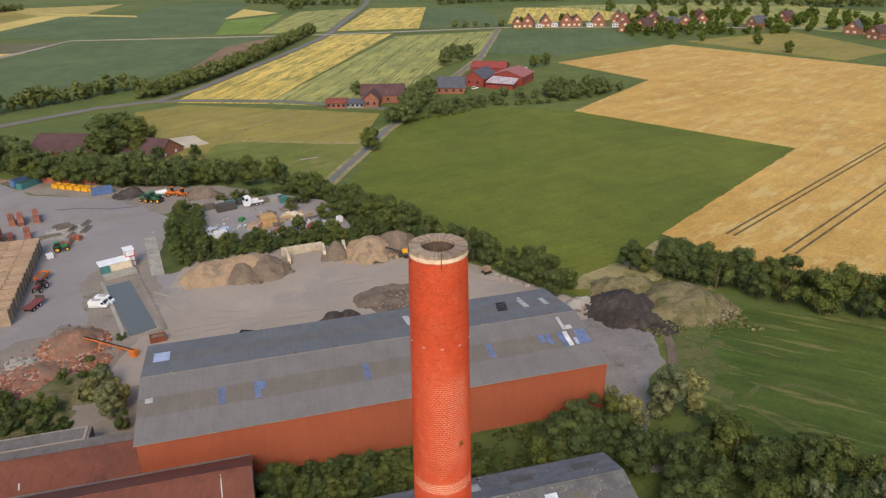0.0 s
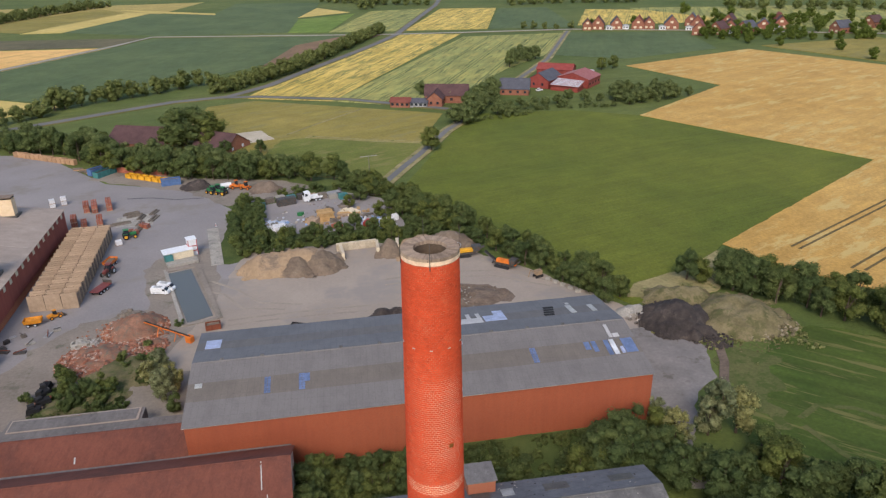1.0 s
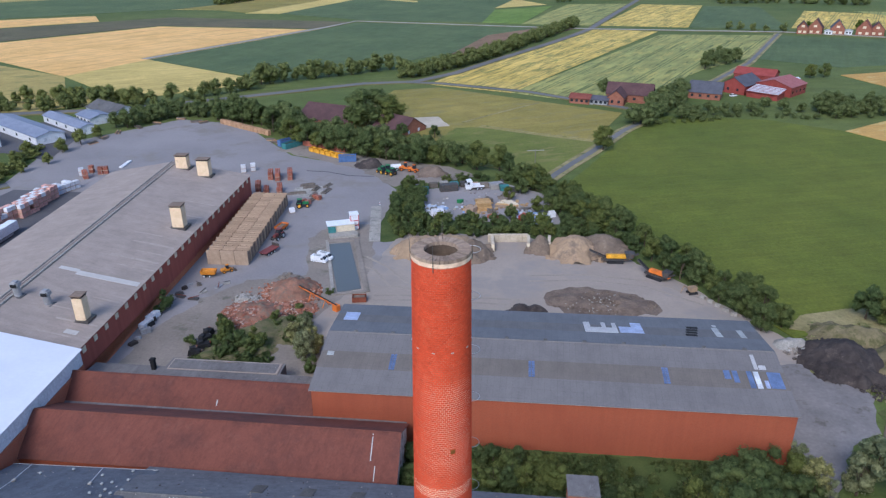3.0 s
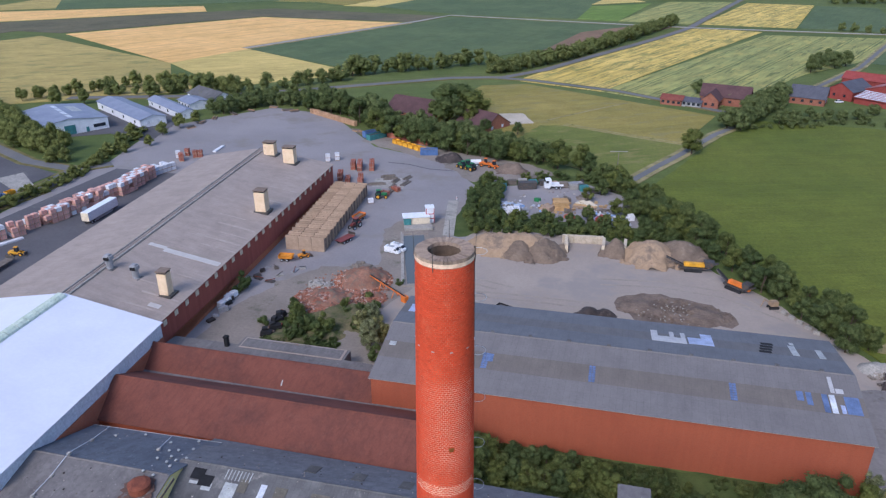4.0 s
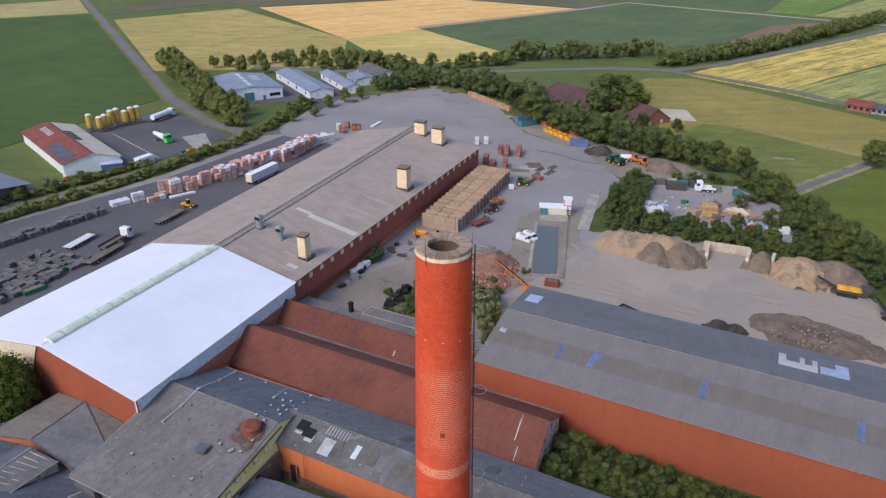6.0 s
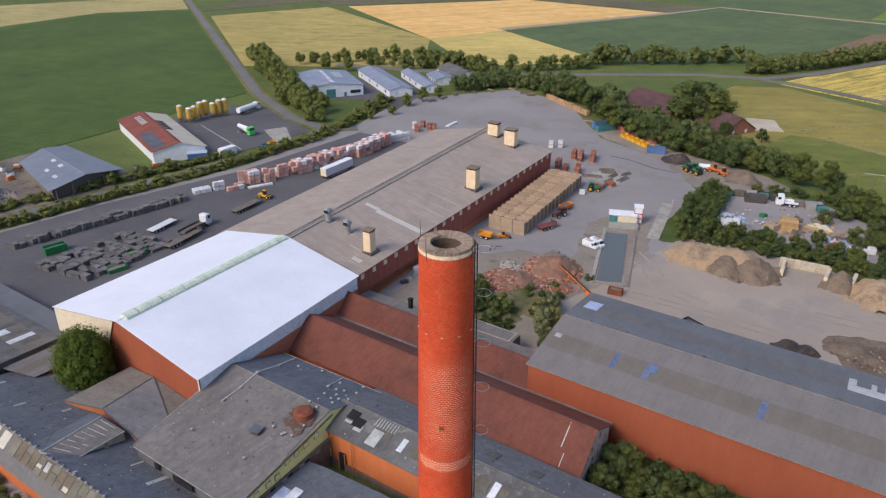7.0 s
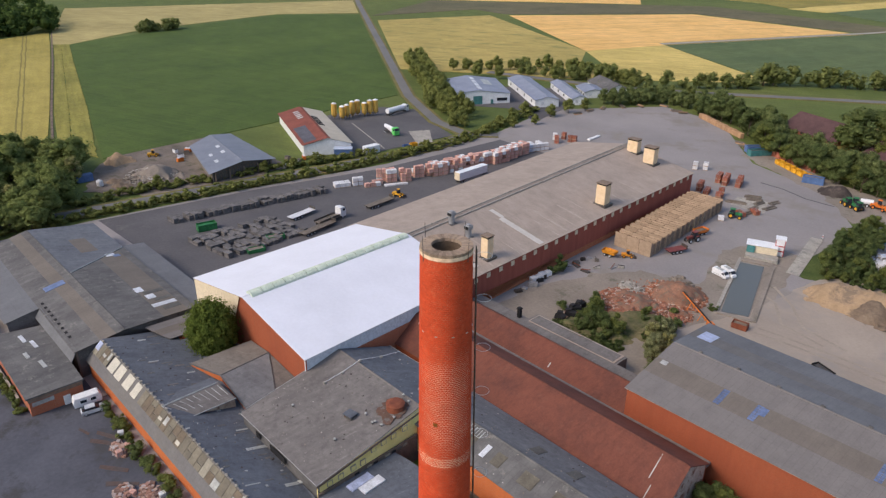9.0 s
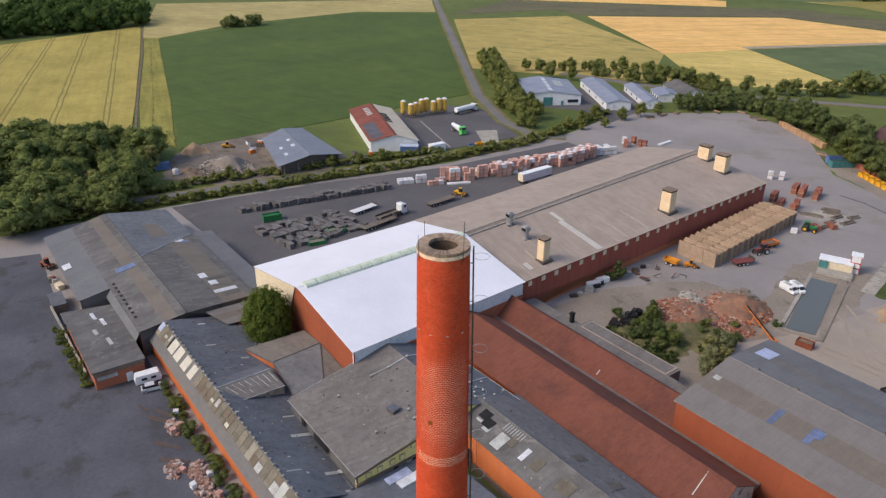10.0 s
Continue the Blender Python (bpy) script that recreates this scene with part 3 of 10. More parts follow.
def box(bm, cx, cy, z0, sx, sy, sz, yaw=0.0, taper=1.0):
    c, s = math.cos(radians(yaw)), math.sin(radians(yaw))
    def ring(z, f):
        return [(cx + c * u * f - s * v * f, cy + s * u * f + c * v * f, z) for u, v in ((-sx / 2, -sy / 2), (sx / 2, -sy / 2), (sx / 2, sy / 2), (-sx / 2, sy / 2))]
    hull_faces(bm, ring(z0, 1.0), ring(z0 + sz, taper))
    return bm


def boxes(*rows):
    bm = bmesh.new()
    for r in rows:
        box(bm, *r)
    return bm


def soft_box(cx, cy, z0, sx, sy, sz, r=0.08, yaw=0.0, taper=1.0):
    bm = boxes((cx, cy, z0, sx, sy, sz, yaw, taper))
    bmesh.ops.bevel(bm, geom=bm.edges[:], offset=r, segments=2, affect='EDGES', clamp_overlap=True)
    return bm


def ccw(pts):
    area = sum(p[0] * q[1] - q[0] * p[1] for p, q in zip(pts, pts[1:] + pts[:1]))
    return pts if area > 0 else list(reversed(pts))


def sheet(pts, z0, z1):
    pts = ccw([tuple(p[:2]) for p in pts])
    bm = bmesh.new()
    hull_faces(bm, [(x, y, z0) for x, y in pts], [(x, y, z1) for x, y in pts])
    bm.normal_update()
    bmesh.ops.triangulate(bm, faces=[f for f in bm.faces if len(f.verts) > 4])
    return bm


def slab(bm, pts, thick):
    """A plate under the given ring of points (its upper face), thick along the normal."""
    v = [Vector(p) for p in pts]
    n = (v[1] - v[0]).cross(v[2] - v[0]).normalized()
    if n.z < 0:
        v.reverse()
        n = -n
    hull_faces(bm, [p - n * thick for p in v], v)
    return bm


def rod(bm, p, q, r0, r1=None, n=8):
    p, q = Vector(p), Vector(q)
    ax = (q - p).normalized()
    side = ax.orthogonal().normalized()
    other = ax.cross(side)
    r1 = r0 if r1 is None else r1
    def ring(c, r):
        return [c + (side * math.cos(2 * math.pi * k / n) + other * math.sin(2 * math.pi * k / n)) * r for k in range(n)]
    hull_faces(bm, ring(p, r0), ring(q, r1))
    return bm


def bent_rod(pts, r, n=5):
    """One tube along a bent line."""
    pts = [Vector(p) for p in pts]
    bm = bmesh.new()
    rings, side = [], None
    for k, p in enumerate(pts):
        t = (pts[min(k + 1, len(pts) - 1)] - pts[max(k - 1, 0)]).normalized()
        side = t.orthogonal().normalized() if side is None else (side - t * side.dot(t)).normalized()
        other = t.cross(side)
        rings.append([bm.verts.new(p + (side * math.cos(2 * math.pi * i / n) + other * math.sin(2 * math.pi * i / n)) * r) for i in range(n)])
    for a, c in zip(rings, rings[1:]):
        for i in range(n):
            bm.faces.new((a[i], a[(i + 1) % n], c[(i + 1) % n], c[i]))
    bm.faces.new(list(reversed(rings[0])))
    bm.faces.new(rings[-1])
    return bm


def lerp(a, b, f):
    return tuple(x + (y - x) * f for x, y in zip(a, b))


class Slope:
    """A roof plane: an eave from a to b and a ridge from p to q."""
    def __init__(self, a, b, p, q):
        self.a, self.b, self.p, self.q = a, b, p, q
        n = (Vector(b) - Vector(a)).cross(Vector(p) - Vector(a)).normalized()
        self.n = n if n.z > 0 else -n

    def at(self, u, v, lift=0.0):
        x = Vector(lerp(lerp(self.a, self.b, u), lerp(self.p, self.q, u), v))
        return x + self.n * lift

    def plate(self, u0, u1, v0, v1, lift=0.0, thick=0.12):
        return slab(bmesh.new(), [self.at(u0, v0, lift), self.at(u1, v0, lift), self.at(u1, v1, lift), self.at(u0, v1, lift)], thick)


def wall_plate(pts, thick):
    """A wall between ground points and tops: pts is its ring of 3D points, thick its inward thickness."""
    v = [Vector(p) for p in pts]
    n = (v[1] - v[0]).cross(v[2] - v[1]).normalized()
    bm = bmesh.new()
    hull_faces(bm, [p - n * thick for p in v], v)
    return bm


def gabled(name, label, category, a, b, c, d, p, q, mats, bands1=None, bands2=None, over=0.35, kind="", z0=0.0, wall_names=None):
    """A hall with eaves a-b and d-c and a ridge p-q (3D points). mats: wall along a-b, wall d-c, gable at a, gable at b, roof 1, roof 2."""
    top = tagged(empty(name), label, category, kind=kind)
    g = lambda v: (v[0], v[1], z0)
    part("wall", wall_plate([g(a), g(b), b, a], 0.3), mats[0], top)
    part("wall", wall_plate([g(c), g(d), d, c], 0.3), mats[1], top)
    part("gable_wall", wall_plate([g(d), g(a), a, p, d], 0.28), mats[2], top)
    part("gable_wall", wall_plate([g(b), g(c), c, q, b], 0.28), mats[3], top)
    s1, s2 = Slope(a, b, p, q), Slope(d, c, p, q)
    for s, bands, m in ((s1, bands1, mats[4]), (s2, bands2, mats[5])):
        length = (Vector(s.b) - Vector(s.a)).length
        depth = (Vector(s.p) - Vector(s.a)).length
        e, o = over / length, over / depth
        for v0, v1, bm_mat in (bands or [(0.0, 1.0, m)]):
            part("roof", s.plate(-e, 1 + e, v0 - (o if v0 == 0 else 0), v1, 0.13, 0.12), bm_mat, top)
    bm = bmesh.new()
    rod(bm, Vector(p) + Vector((0, 0, 0.12)), Vector(q) + Vector((0, 0, 0.12)), 0.16, n=6)
    part("ridge_cap", bm, mats[4], top)
    return top, s1, s2


def panes(top, s, rows, material, name="rooflight", lift=0.19):
    """Rooflights lying on a slope: rows of u0, u1, v0, v1."""
    for u0, u1, v0, v1 in rows:
        part(name, s.plate(u0, u1, v0, v1, lift, 0.07), material, top)


def lumps(name, stops):
    """Loose lumps, each of its own shade."""
    m, nt, b = nodes_of(name, 0.95)
    geo = nt.nodes.new("ShaderNodeNewGeometry")
    col = ramp_node(nt, geo.outputs["Random Per Island"], stops)
    grain = noise_node(nt, geo.outputs["Position"], 3.0, 6)
    col = mix_node(nt, col, ramp_node(nt, grain, [(0.3, (0.75,) * 3), (0.7, (1.2,) * 3)]), 1.0, 'MULTIPLY')
    nt.links.new(col, b.inputs["Base Color"])
    return m


M_TIMBER_FRESH = grained("fresh_timber", (0.42, 0.26, 0.11), (0.54, 0.35, 0.16), 0.8, 6, 0.9, 0.2, local=True, random_tint=0.15)
M_CHIP = lumps("brick_chips", [(0.0, (0.13, 0.075, 0.055)), (0.25, (0.3, 0.11, 0.06)), (0.6, (0.36, 0.15, 0.09)), (0.8, (0.4, 0.25, 0.18)), (1.0, (0.42, 0.37, 0.32))])
M_CHIP_PALE = lumps("pale_brick_chips", [(0.0, (0.16, 0.1, 0.075)), (0.3, (0.28, 0.105, 0.064)), (0.75, (0.34, 0.155, 0.1)), (1.0, (0.42, 0.34, 0.29))])
M_CHIP_MIX = lumps("mixed_used_bricks", [(0.0, (0.15, 0.1, 0.085)), (0.3, (0.32, 0.17, 0.125)), (0.6, (0.4, 0.29, 0.24)), (0.8, (0.42, 0.4, 0.4)), (1.0, (0.3, 0.14, 0.1))])
M_CHIP_GREY = lumps("grey_rubble_chips", [(0.0, (0.12, 0.1, 0.085)), (0.4, (0.28, 0.24, 0.2)), (0.8, (0.4, 0.37, 0.33)), (1.0, (0.5, 0.47, 0.44))])
M_SACK = lumps("heaped_sacks", [(0.0, (0.62, 0.62, 0.64)), (0.35, (0.5, 0.52, 0.58)), (0.55, (0.2, 0.32, 0.55)), (0.7, (0.4, 0.36, 0.3)), (1.0, (0.12, 0.12, 0.12))])
M_TIMBER_LUMP = lumps("sawn_timber_lumps", [(0.0, (0.2, 0.13, 0.07)), (0.4, (0.42, 0.28, 0.14)), (0.8, (0.5, 0.36, 0.2)), (1.0, (0.14, 0.11, 0.09))])
M_BROKEN = grained("broken_render", (0.42, 0.36, 0.3), (0.55, 0.48, 0.41), 0.5, 3, 0.95, 0.3, stain=(0.2, 0.1, 0.07), stain_scale=0.6, stain_at=0.52)
M_CLOD = lumps("dry_clods", [(0.0, (0.12, 0.1, 0.055)), (0.5, (0.2, 0.165, 0.1)), (1.0, (0.32, 0.27, 0.19))])
M_BARN_PALE = grained("barn_faded_red", (0.288, 0.0975, 0.09), (0.352, 0.135, 0.124), 0.4, 3, 0.6, 0.1)


def heap(name, label, category, cx, cy, rx, ry, h, material, yaw=0.0, seed=0, n=26, rough=0.35, peaks=3, kind=""):
    """A heap of loose earth: tipped cones run together, rounded on top, with rills and an uneven foot, closed below."""
    rnd = random.Random(seed)
    small = min(rx, ry)
    tops = []
    for k in range(peaks + 1):
        hp = h * (1.0 if k == 0 else rnd.uniform(0.62, 1.0))
        run = min(max(1.55 * hp, 0.55 * small), 0.95 * small)
        a = 2 * math.pi * (k + rnd.uniform(-0.3, 0.3)) / (peaks + 1)
        q = rnd.uniform(0.55, 1.0)
        tops.append(((rx - run) * q * math.cos(a), (ry - run) * q * math.sin(a), hp, run))
    verts, faces = [], []
    cs, sn = math.cos(radians(yaw)), math.sin(radians(yaw))
    for i in range(n + 1):
        for j in range(n + 1):
            x, y = (2 * i / n - 1) * rx * 1.1, (2 * j / n - 1) * ry * 1.1
            warp = noise.fractal(Vector((x * 0.35 + seed, y * 0.35, seed * 1.7)), 1.0, 2.0, 4)
            rill = noise.noise(Vector((x * 1.1, y * 1.1, seed * 2.3)))
            acc = 0.0
            for tx, ty, hp, run in tops:
                d = math.hypot(x - tx, y - ty) * (1 + 0.34 * warp)
                e = hp * (1 - (math.sqrt(d * d + (0.16 * run) ** 2) - 0.16 * run) / run)
                acc += math.exp(7.0 * e / h)
            z = h * math.log(acc) / 7.0 - 0.1 * h
            fade = max(0.0, min(1.0, z / (0.35 * h)))
            ridge = 0.5 - abs(noise.noise(Vector((x * 0.42, y * 0.42, seed * 4.1))))
            z += fade * (h * (0.12 * rough * warp + 0.2 * ridge) + 0.22 * rill * min(1.0, rough * 2))
            verts.append((cx + cs * x - sn * y, cy + sn * x + cs * y, max(-0.05, z - 0.03)))
    for i in range(n):
        for j in range(n):
            k = i * (n + 1) + j
            faces.append((k, k + n + 1, k + n + 2, k + 1))
    ob = part(name, (verts, [], faces), material, smooth=True)
    return tagged(ob, label, category, kind=kind or "stuff")


# ---- ground, fields and roads ----
bm = bmesh.new()
bmesh.ops.create_grid(bm, x_segments=8, y_segments=8, size=4500)
tagged(part("ground", bm, M_GROUND), "flat green meadow land reaching the horizon", "ground", kind="structure")


LAYER = itertools.count()


def ragged_ring(pts, amount, step=2.0):
    """The ring with its edges broken up, as loose ground has them."""
    out = []
    for p, q in zip(pts, pts[1:] + pts[:1]):
        d = Vector(q) - Vector(p)
        n = max(1, int(d.length / step))
        side = Vector((-d.y, d.x)).normalized()
        for k in range(n):
            at = Vector(p) + d * k / n
            out.append(tuple(at + side * amount * noise.fractal(Vector((at.x * 0.22, at.y * 0.22, 7.0)), 1.0, 2.0, 4)))
    return out


def field(name, label, pts, z, material, ragged=0.0):
    z += 0.0007 * next(LAYER)
    if ragged:
        pts = ragged_ring(pts, ragged)
    return tagged(part(name, sheet(pts, -0.05, z), material), label, "field", kind="structure")


def strip(name, label, pts, width, z, material, category="road"):
    """A road along a line of points, with square ends."""
    z += 0.0007 * next(LAYER)
    v = [Vector((*p, 0)) for p in pts]
    left, right = [], []
    for k, p in enumerate(v):
        t = (v[min(k + 1, len(v) - 1)] - v[max(k - 1, 0)]).normalized()
        side = Vector((-t.y, t.x, 0)) * width / 2
        left.append(p + side)
        right.append(p - side)
    bm = bmesh.new()
    for k in range(len(v) - 1):
        quad = [right[k], right[k + 1], left[k + 1], left[k]]
        hull_faces(bm, [q + Vector((0, 0, -0.05)) for q in quad], [q + Vector((0, 0, z)) for q in quad])
    return tagged(part(name, bm, material), label, category, kind="structure")


C_GREEN = crop("crop_beet", (0.09663, 0.123, 0.01397), (0.136, 0.1548, 0.01901), 18, 1.5, 0.02, streak=0.13)
C_GREEN_W = crop("crop_maize", (0.0563, 0.0945, 0.0184), (0.0758, 0.118, 0.0229), 18, 1.3, 0.02, streak=0.16)
C_DEEP = crop("crop_deep_green", (0.0792, 0.1164, 0.04725), (0.1144, 0.1504, 0.0588), 70, 3.0, 0.02, streak=0.12)
C_WHEAT = crop("crop_ripe_wheat", (0.4876, 0.2883, 0.076), (0.5612, 0.3488, 0.1045), 30, 3.0, 0.02, streak=0.12, lodged=(0.552, 0.4092, 0.1615))
C_WHEAT_W = crop("crop_yellow_barley", (0.3162, 0.262, 0.063), (0.3999, 0.325, 0.0861), 165.3, 3.0, 0.02, tram=20.9, tram_col=(0.1488, 0.13, 0.042), tram_shift=-11.2, streak=0.12)
C_TAN = crop("crop_pale_wheat", (0.71, 0.43, 0.145), (0.8, 0.5, 0.185), 60, 3.0, 0.02, tram=24, tram_col=(0.408, 0.26, 0.0907), streak=0.15)
C_STRIPE = crop("crop_striped_barley", (0.58, 0.42, 0.096), (0.68, 0.5, 0.137), 66, 4.0, 0.02, tram=18, tram_col=(0.17, 0.182, 0.0567), streak=0.3, lodged=(0.193, 0.204, 0.0567), dashes=(0.158, 0.158, 0.0473))
C_STRIPE_G = crop("crop_greenish_barley", (0.25, 0.27, 0.088), (0.36, 0.345, 0.105), 66, 4.0, 0.02, tram=18, tram_col=(0.0794, 0.113, 0.034), streak=0.3, lodged=(0.408, 0.352, 0.102), dashes=(0.0893, 0.116, 0.0368))
C_OLIVE = crop("crop_olive_yellow", (0.371, 0.295, 0.0918), (0.4558, 0.35, 0.1134), 30, 5.0, 0.015, streak=0.12, lodged=(0.212, 0.2, 0.0648))
C_BEIGE = crop("crop_beige", (0.499, 0.385, 0.119), (0.59, 0.454, 0.147), 30, 5.0, 0.02, streak=0.15)
C_MEADOW = crop("meadow_light", (0.2173, 0.188, 0.04104), (0.3074, 0.245, 0.06264), 30, 5.0, 0.02, streak=0.12, lodged=(0.2268, 0.199, 0.07441))
C_PASTURE = crop("pasture_grass", (0.1272, 0.15, 0.027), (0.1855, 0.195, 0.0432), 30, 5.0, 0.02, streak=0.12, lodged=(0.212, 0.19, 0.0648))
C_BEIGE_DULL = crop("crop_dull_beige", (0.34, 0.285, 0.115), (0.42, 0.35, 0.145), 30, 5.0, 0.02, streak=0.15)
C_HEADLAND = crop("grass_headland", (0.2, 0.19, 0.04), (0.29, 0.26, 0.06), 165, 3.0, 0.03, streak=0.25)
C_REDSOIL = crop("bare_reddish_soil", (0.2, 0.125, 0.075), (0.27, 0.17, 0.1), 60, 3.0, 0.02, streak=0.2)
C_BRIGHT = crop("crop_bright_green", (0.12, 0.19, 0.03), (0.17, 0.24, 0.045), 60, 3.0, 0.02, streak=0.15)
C_SOIL = crop("bare_soil", (0.105, 0.1, 0.055), (0.15, 0.13, 0.072), 30, 2.0, 0.02, streak=0.2)

field("field_green", "green root-crop field in fine rows", [(18, 222), (49, 297), (66, 333), (115, 330), (142, 313), (198, 228), (104, 166), (82, 144), (66, 137), (52, 165), (36, 195)], 0.18, C_GREEN, 0.35)
field("field_wheat", "ripe golden wheat field with wheel tracks", [(188, 443), (298, 488), (368, 361), (520, 150), (330, -10), (145, 112), (112, 150), (104, 166), (198, 228), (142, 313), (214, 371)], 0.3, C_WHEAT, 0.35)
field("field_dark_strip", "dark green crop strip before the village", [(152, 499), (203, 613), (300, 589), (279, 496), (198, 469)], 0.15, C_DEEP)
field("field_striped", "yellow barley field lodged in stripes", [(-48, 396), (-31, 438), (-10, 484), (29, 568), (62, 640), (112, 628), (-1, 378)], 0.2, C_STRIPE)
field("field_striped_green", "greenish barley field lodged in stripes", [(-1, 378), (112, 611), (205, 612), (150, 499), (111, 452), (52, 350)], 0.19, C_STRIPE_G)
field("field_deep", "deep green crop field along the tree row", [(-246, 460), (-174, 619), (-152, 672), (17, 644), (-27, 595), (-42, 509), (-95, 440), (-139, 399)], 0.2, C_DEEP)
field("field_brown_strip", "reddish bare strip beside the tree row", [(-46, 500), (-27, 595), (17, 648), (44, 641), (10, 575), (-22, 508)], 0.26, C_REDSOIL)
field("field_deep_far", "deep green field beyond the road", [(-248, 739), (-205, 905), (-128, 876), (-118, 1010), (-10, 990), (-14, 915), (-32, 808), (-31, 789), (-37, 680), (-152, 690)], 0.2, C_DEEP)
field("field_beige_far", "small beige field far off", [(-32, 808), (-13, 915), (24, 850)], 0.21, C_BEIGE)
field("field_bright_far", "bright green field beyond the road", [(-37, 680), (-31, 789), (30, 834), (-1, 672)], 0.2, C_BRIGHT)
field("field_pale_far", "pale striped field by the far road", [(-1, 672), (48, 854), (117, 865), (62, 664)], 0.2, C_STRIPE_G)
field("field_yellow_far", "yellow-green field by the far crossing", [(68, 666), (129, 858), (193, 848), (142, 657)], 0.2, C_STRIPE)
field("field_green_far", "dark green field beyond the far road", [(143, 657), (194, 843), (250, 838), (223, 645)], 0.2, C_DEEP)
field("field_yellow_strip", "yellow barley strip behind the houses", [(228, 660), (284, 800), (420, 740), (350, 650)], 0.2, C_STRIPE)
field("field_olive_far", "striped field beyond the village", [(400, 620), (330, 800), (560, 760), (620, 520), (470, 480)], 0.2, C_STRIPE_G)
field("field_meadow", "grazed meadow beside the farmstead", [(-64, 378), (-41, 388), (52, 338), (36, 291), (14, 240), (-12, 252), (-60, 265), (-75, 300)], 0.1, C_MEADOW)
field("field_olive", "olive-yellow field with green patches", [(-473, 384), (-436, 481), (-267, 399), (-240, 358), (-197, 342), (-210, 328), (-300, 268)], 0.2, C_OLIVE)
field("field_beige", "beige grain field wedge", [(-267, 399), (-246, 460), (-140, 396), (-197, 342)], 0.21, C_BEIGE)
field("field_tan", "large pale wheat field", [(-424, 494), (-323, 630), (-174, 619), (-246, 460), (-267, 399)], 0.24, C_TAN)
field("field_maize", "wide green maize field in rows", [(-509, 150.5), (-540, 250), (-556, 343), (-510, 392), (-250, 226), (-244, 149), (-241, 81), (-313, 99.6), (-443, 133.2)], 0.2, C_GREEN_W)
field("field_barley", "yellow barley field with paired wheel tracks", [(-504, -32), (-575, 156), (-516, 140.3), (-452, 122.6), (-324, 86.3), (-262, 68), (-254, -24), (-300, -90)], 0.25, C_WHEAT_W)
field("field_olive_back", "dull yellow field by the far wood", [(-560, 153), (-720, 210), (-610, 457), (-522, 400), (-562, 340), (-545, 214), (-509, 150), (-516, 141)], 0.19, C_BEIGE_DULL)
field("field_soil", "bare dark soil strip", [(-500, 398), (-476, 500), (-432, 497), (-326, 636), (-172, 626), (-160, 676), (-345, 700), (-560, 520)], 0.17, C_SOIL)
field("field_pale_strip", "narrow beige strip far off", [(-286, 741), (-248, 739), (-205, 910), (-232, 926)], 0.23, C_BEIGE)
field("field_beige_line", "thin beige strip between green fields", [(-257, 971), (-128, 884), (-125, 866), (-209, 921)], 0.24, C_BEIGE)
field("field_light_far", "light green meadow below a tree row", [(-376, 774), (-329, 770), (-288, 747), (-237, 927), (-280, 987), (-339, 847)], 0.22, C_MEADOW)
field("field_green_farther", "green field before the skyline", [(-560, 640), (-376, 774), (-339, 847), (-400, 917), (-470, 960), (-680, 800)], 0.22, C_DEEP)
field("field_tan_far", "pale wheat strip far off", [(-560, 530), (-400, 662), (-430, 706), (-640, 590)], 0.16, C_TAN)
field("field_olive_farther", "far green and yellow field", [(-640, 600), (-420, 770), (-215, 770), (-165, 1050), (-700, 1000)], 0.15, C_OLIVE)
field("pasture", "darker grazed pasture below a field path", [(-23, 303.5), (-13, 305), (36, 286), (34, 280), (14, 240.5), (-12, 252.5), (-32, 270)], 0.112, C_PASTURE, 1.0)
M_DRYGRASS = grained("dry_verge_grass", (0.2, 0.175, 0.075), (0.34, 0.285, 0.14), 0.12, 1.2, 1.0, 0.4, stain=(0.085, 0.115, 0.03), stain_scale=0.2, stain_at=0.55)
for d in (0.0, 2.3):
    strip("field_path", "pale trodden wheel path across the pasture", [(-13 + d * 0.3, 306 + d), (13, 294.6 + d), (35, 286.5 + d)], 0.9, 0.2, M_DRYGRASS, "path")
strip("field_path", "pale trodden path across the meadow", [(-21, 312.6), (-6, 332), (13, 355)], 1.1, 0.2, M_DRYGRASS, "path")
C_MOWN = crop("meadow_mown", (0.05, 0.085, 0.012), (0.085, 0.115, 0.02), -41, 3.2, 0.03, streak=0.3, dashes=(0.17, 0.155, 0.055))
M_TRACK = grained("pressed_earth_track", (0.1, 0.075, 0.03), (0.16, 0.115, 0.05), 0.2, 1.5, 1.0, 0.3)
M_BAREEARTH = grained("bare_dry_earth", (0.085, 0.1, 0.03), (0.13, 0.125, 0.048), 0.15, 1.5, 1.0, 0.3, stain=(0.065, 0.088, 0.02), stain_scale=0.3, stain_at=0.47)
field("meadow_mown", "mown green meadow with dry wind-rows", [(91, 118), (101, 122), (116, 112), (140, 96), (176, 60), (150, -10), (70, -20), (58, 40), (62, 78), (76, 108)], 0.03, C_MOWN, 1.5)
strip("earth_ditch", "brown earth ditch beside the track", [(77, 118), (74.6, 111), (71.8, 106), (69.6, 101)], 1.8, 0.15, M_SPREAD, "ditch")
field("earth_patch", "bare dry earth below the heap", [(76, 118), (82, 116), (87, 111), (82, 103), (77, 97), (74, 88), (71, 90), (71, 100)], 0.05, M_BAREEARTH, 4.0)
for k, (p, q) in enumerate((((127.8, 145.5), (236, 205)), ((130.2, 143.6), (238, 203.2)), ((121, 160.6), (236, 224)), ((122.2, 158.8), (237, 222.2)))):
    strip("wheel_track", "dark wheel track through the ripe wheat", [p, lerp(p, q, 0.5), q], 0.75, 0.305, M_TRACK, "track")
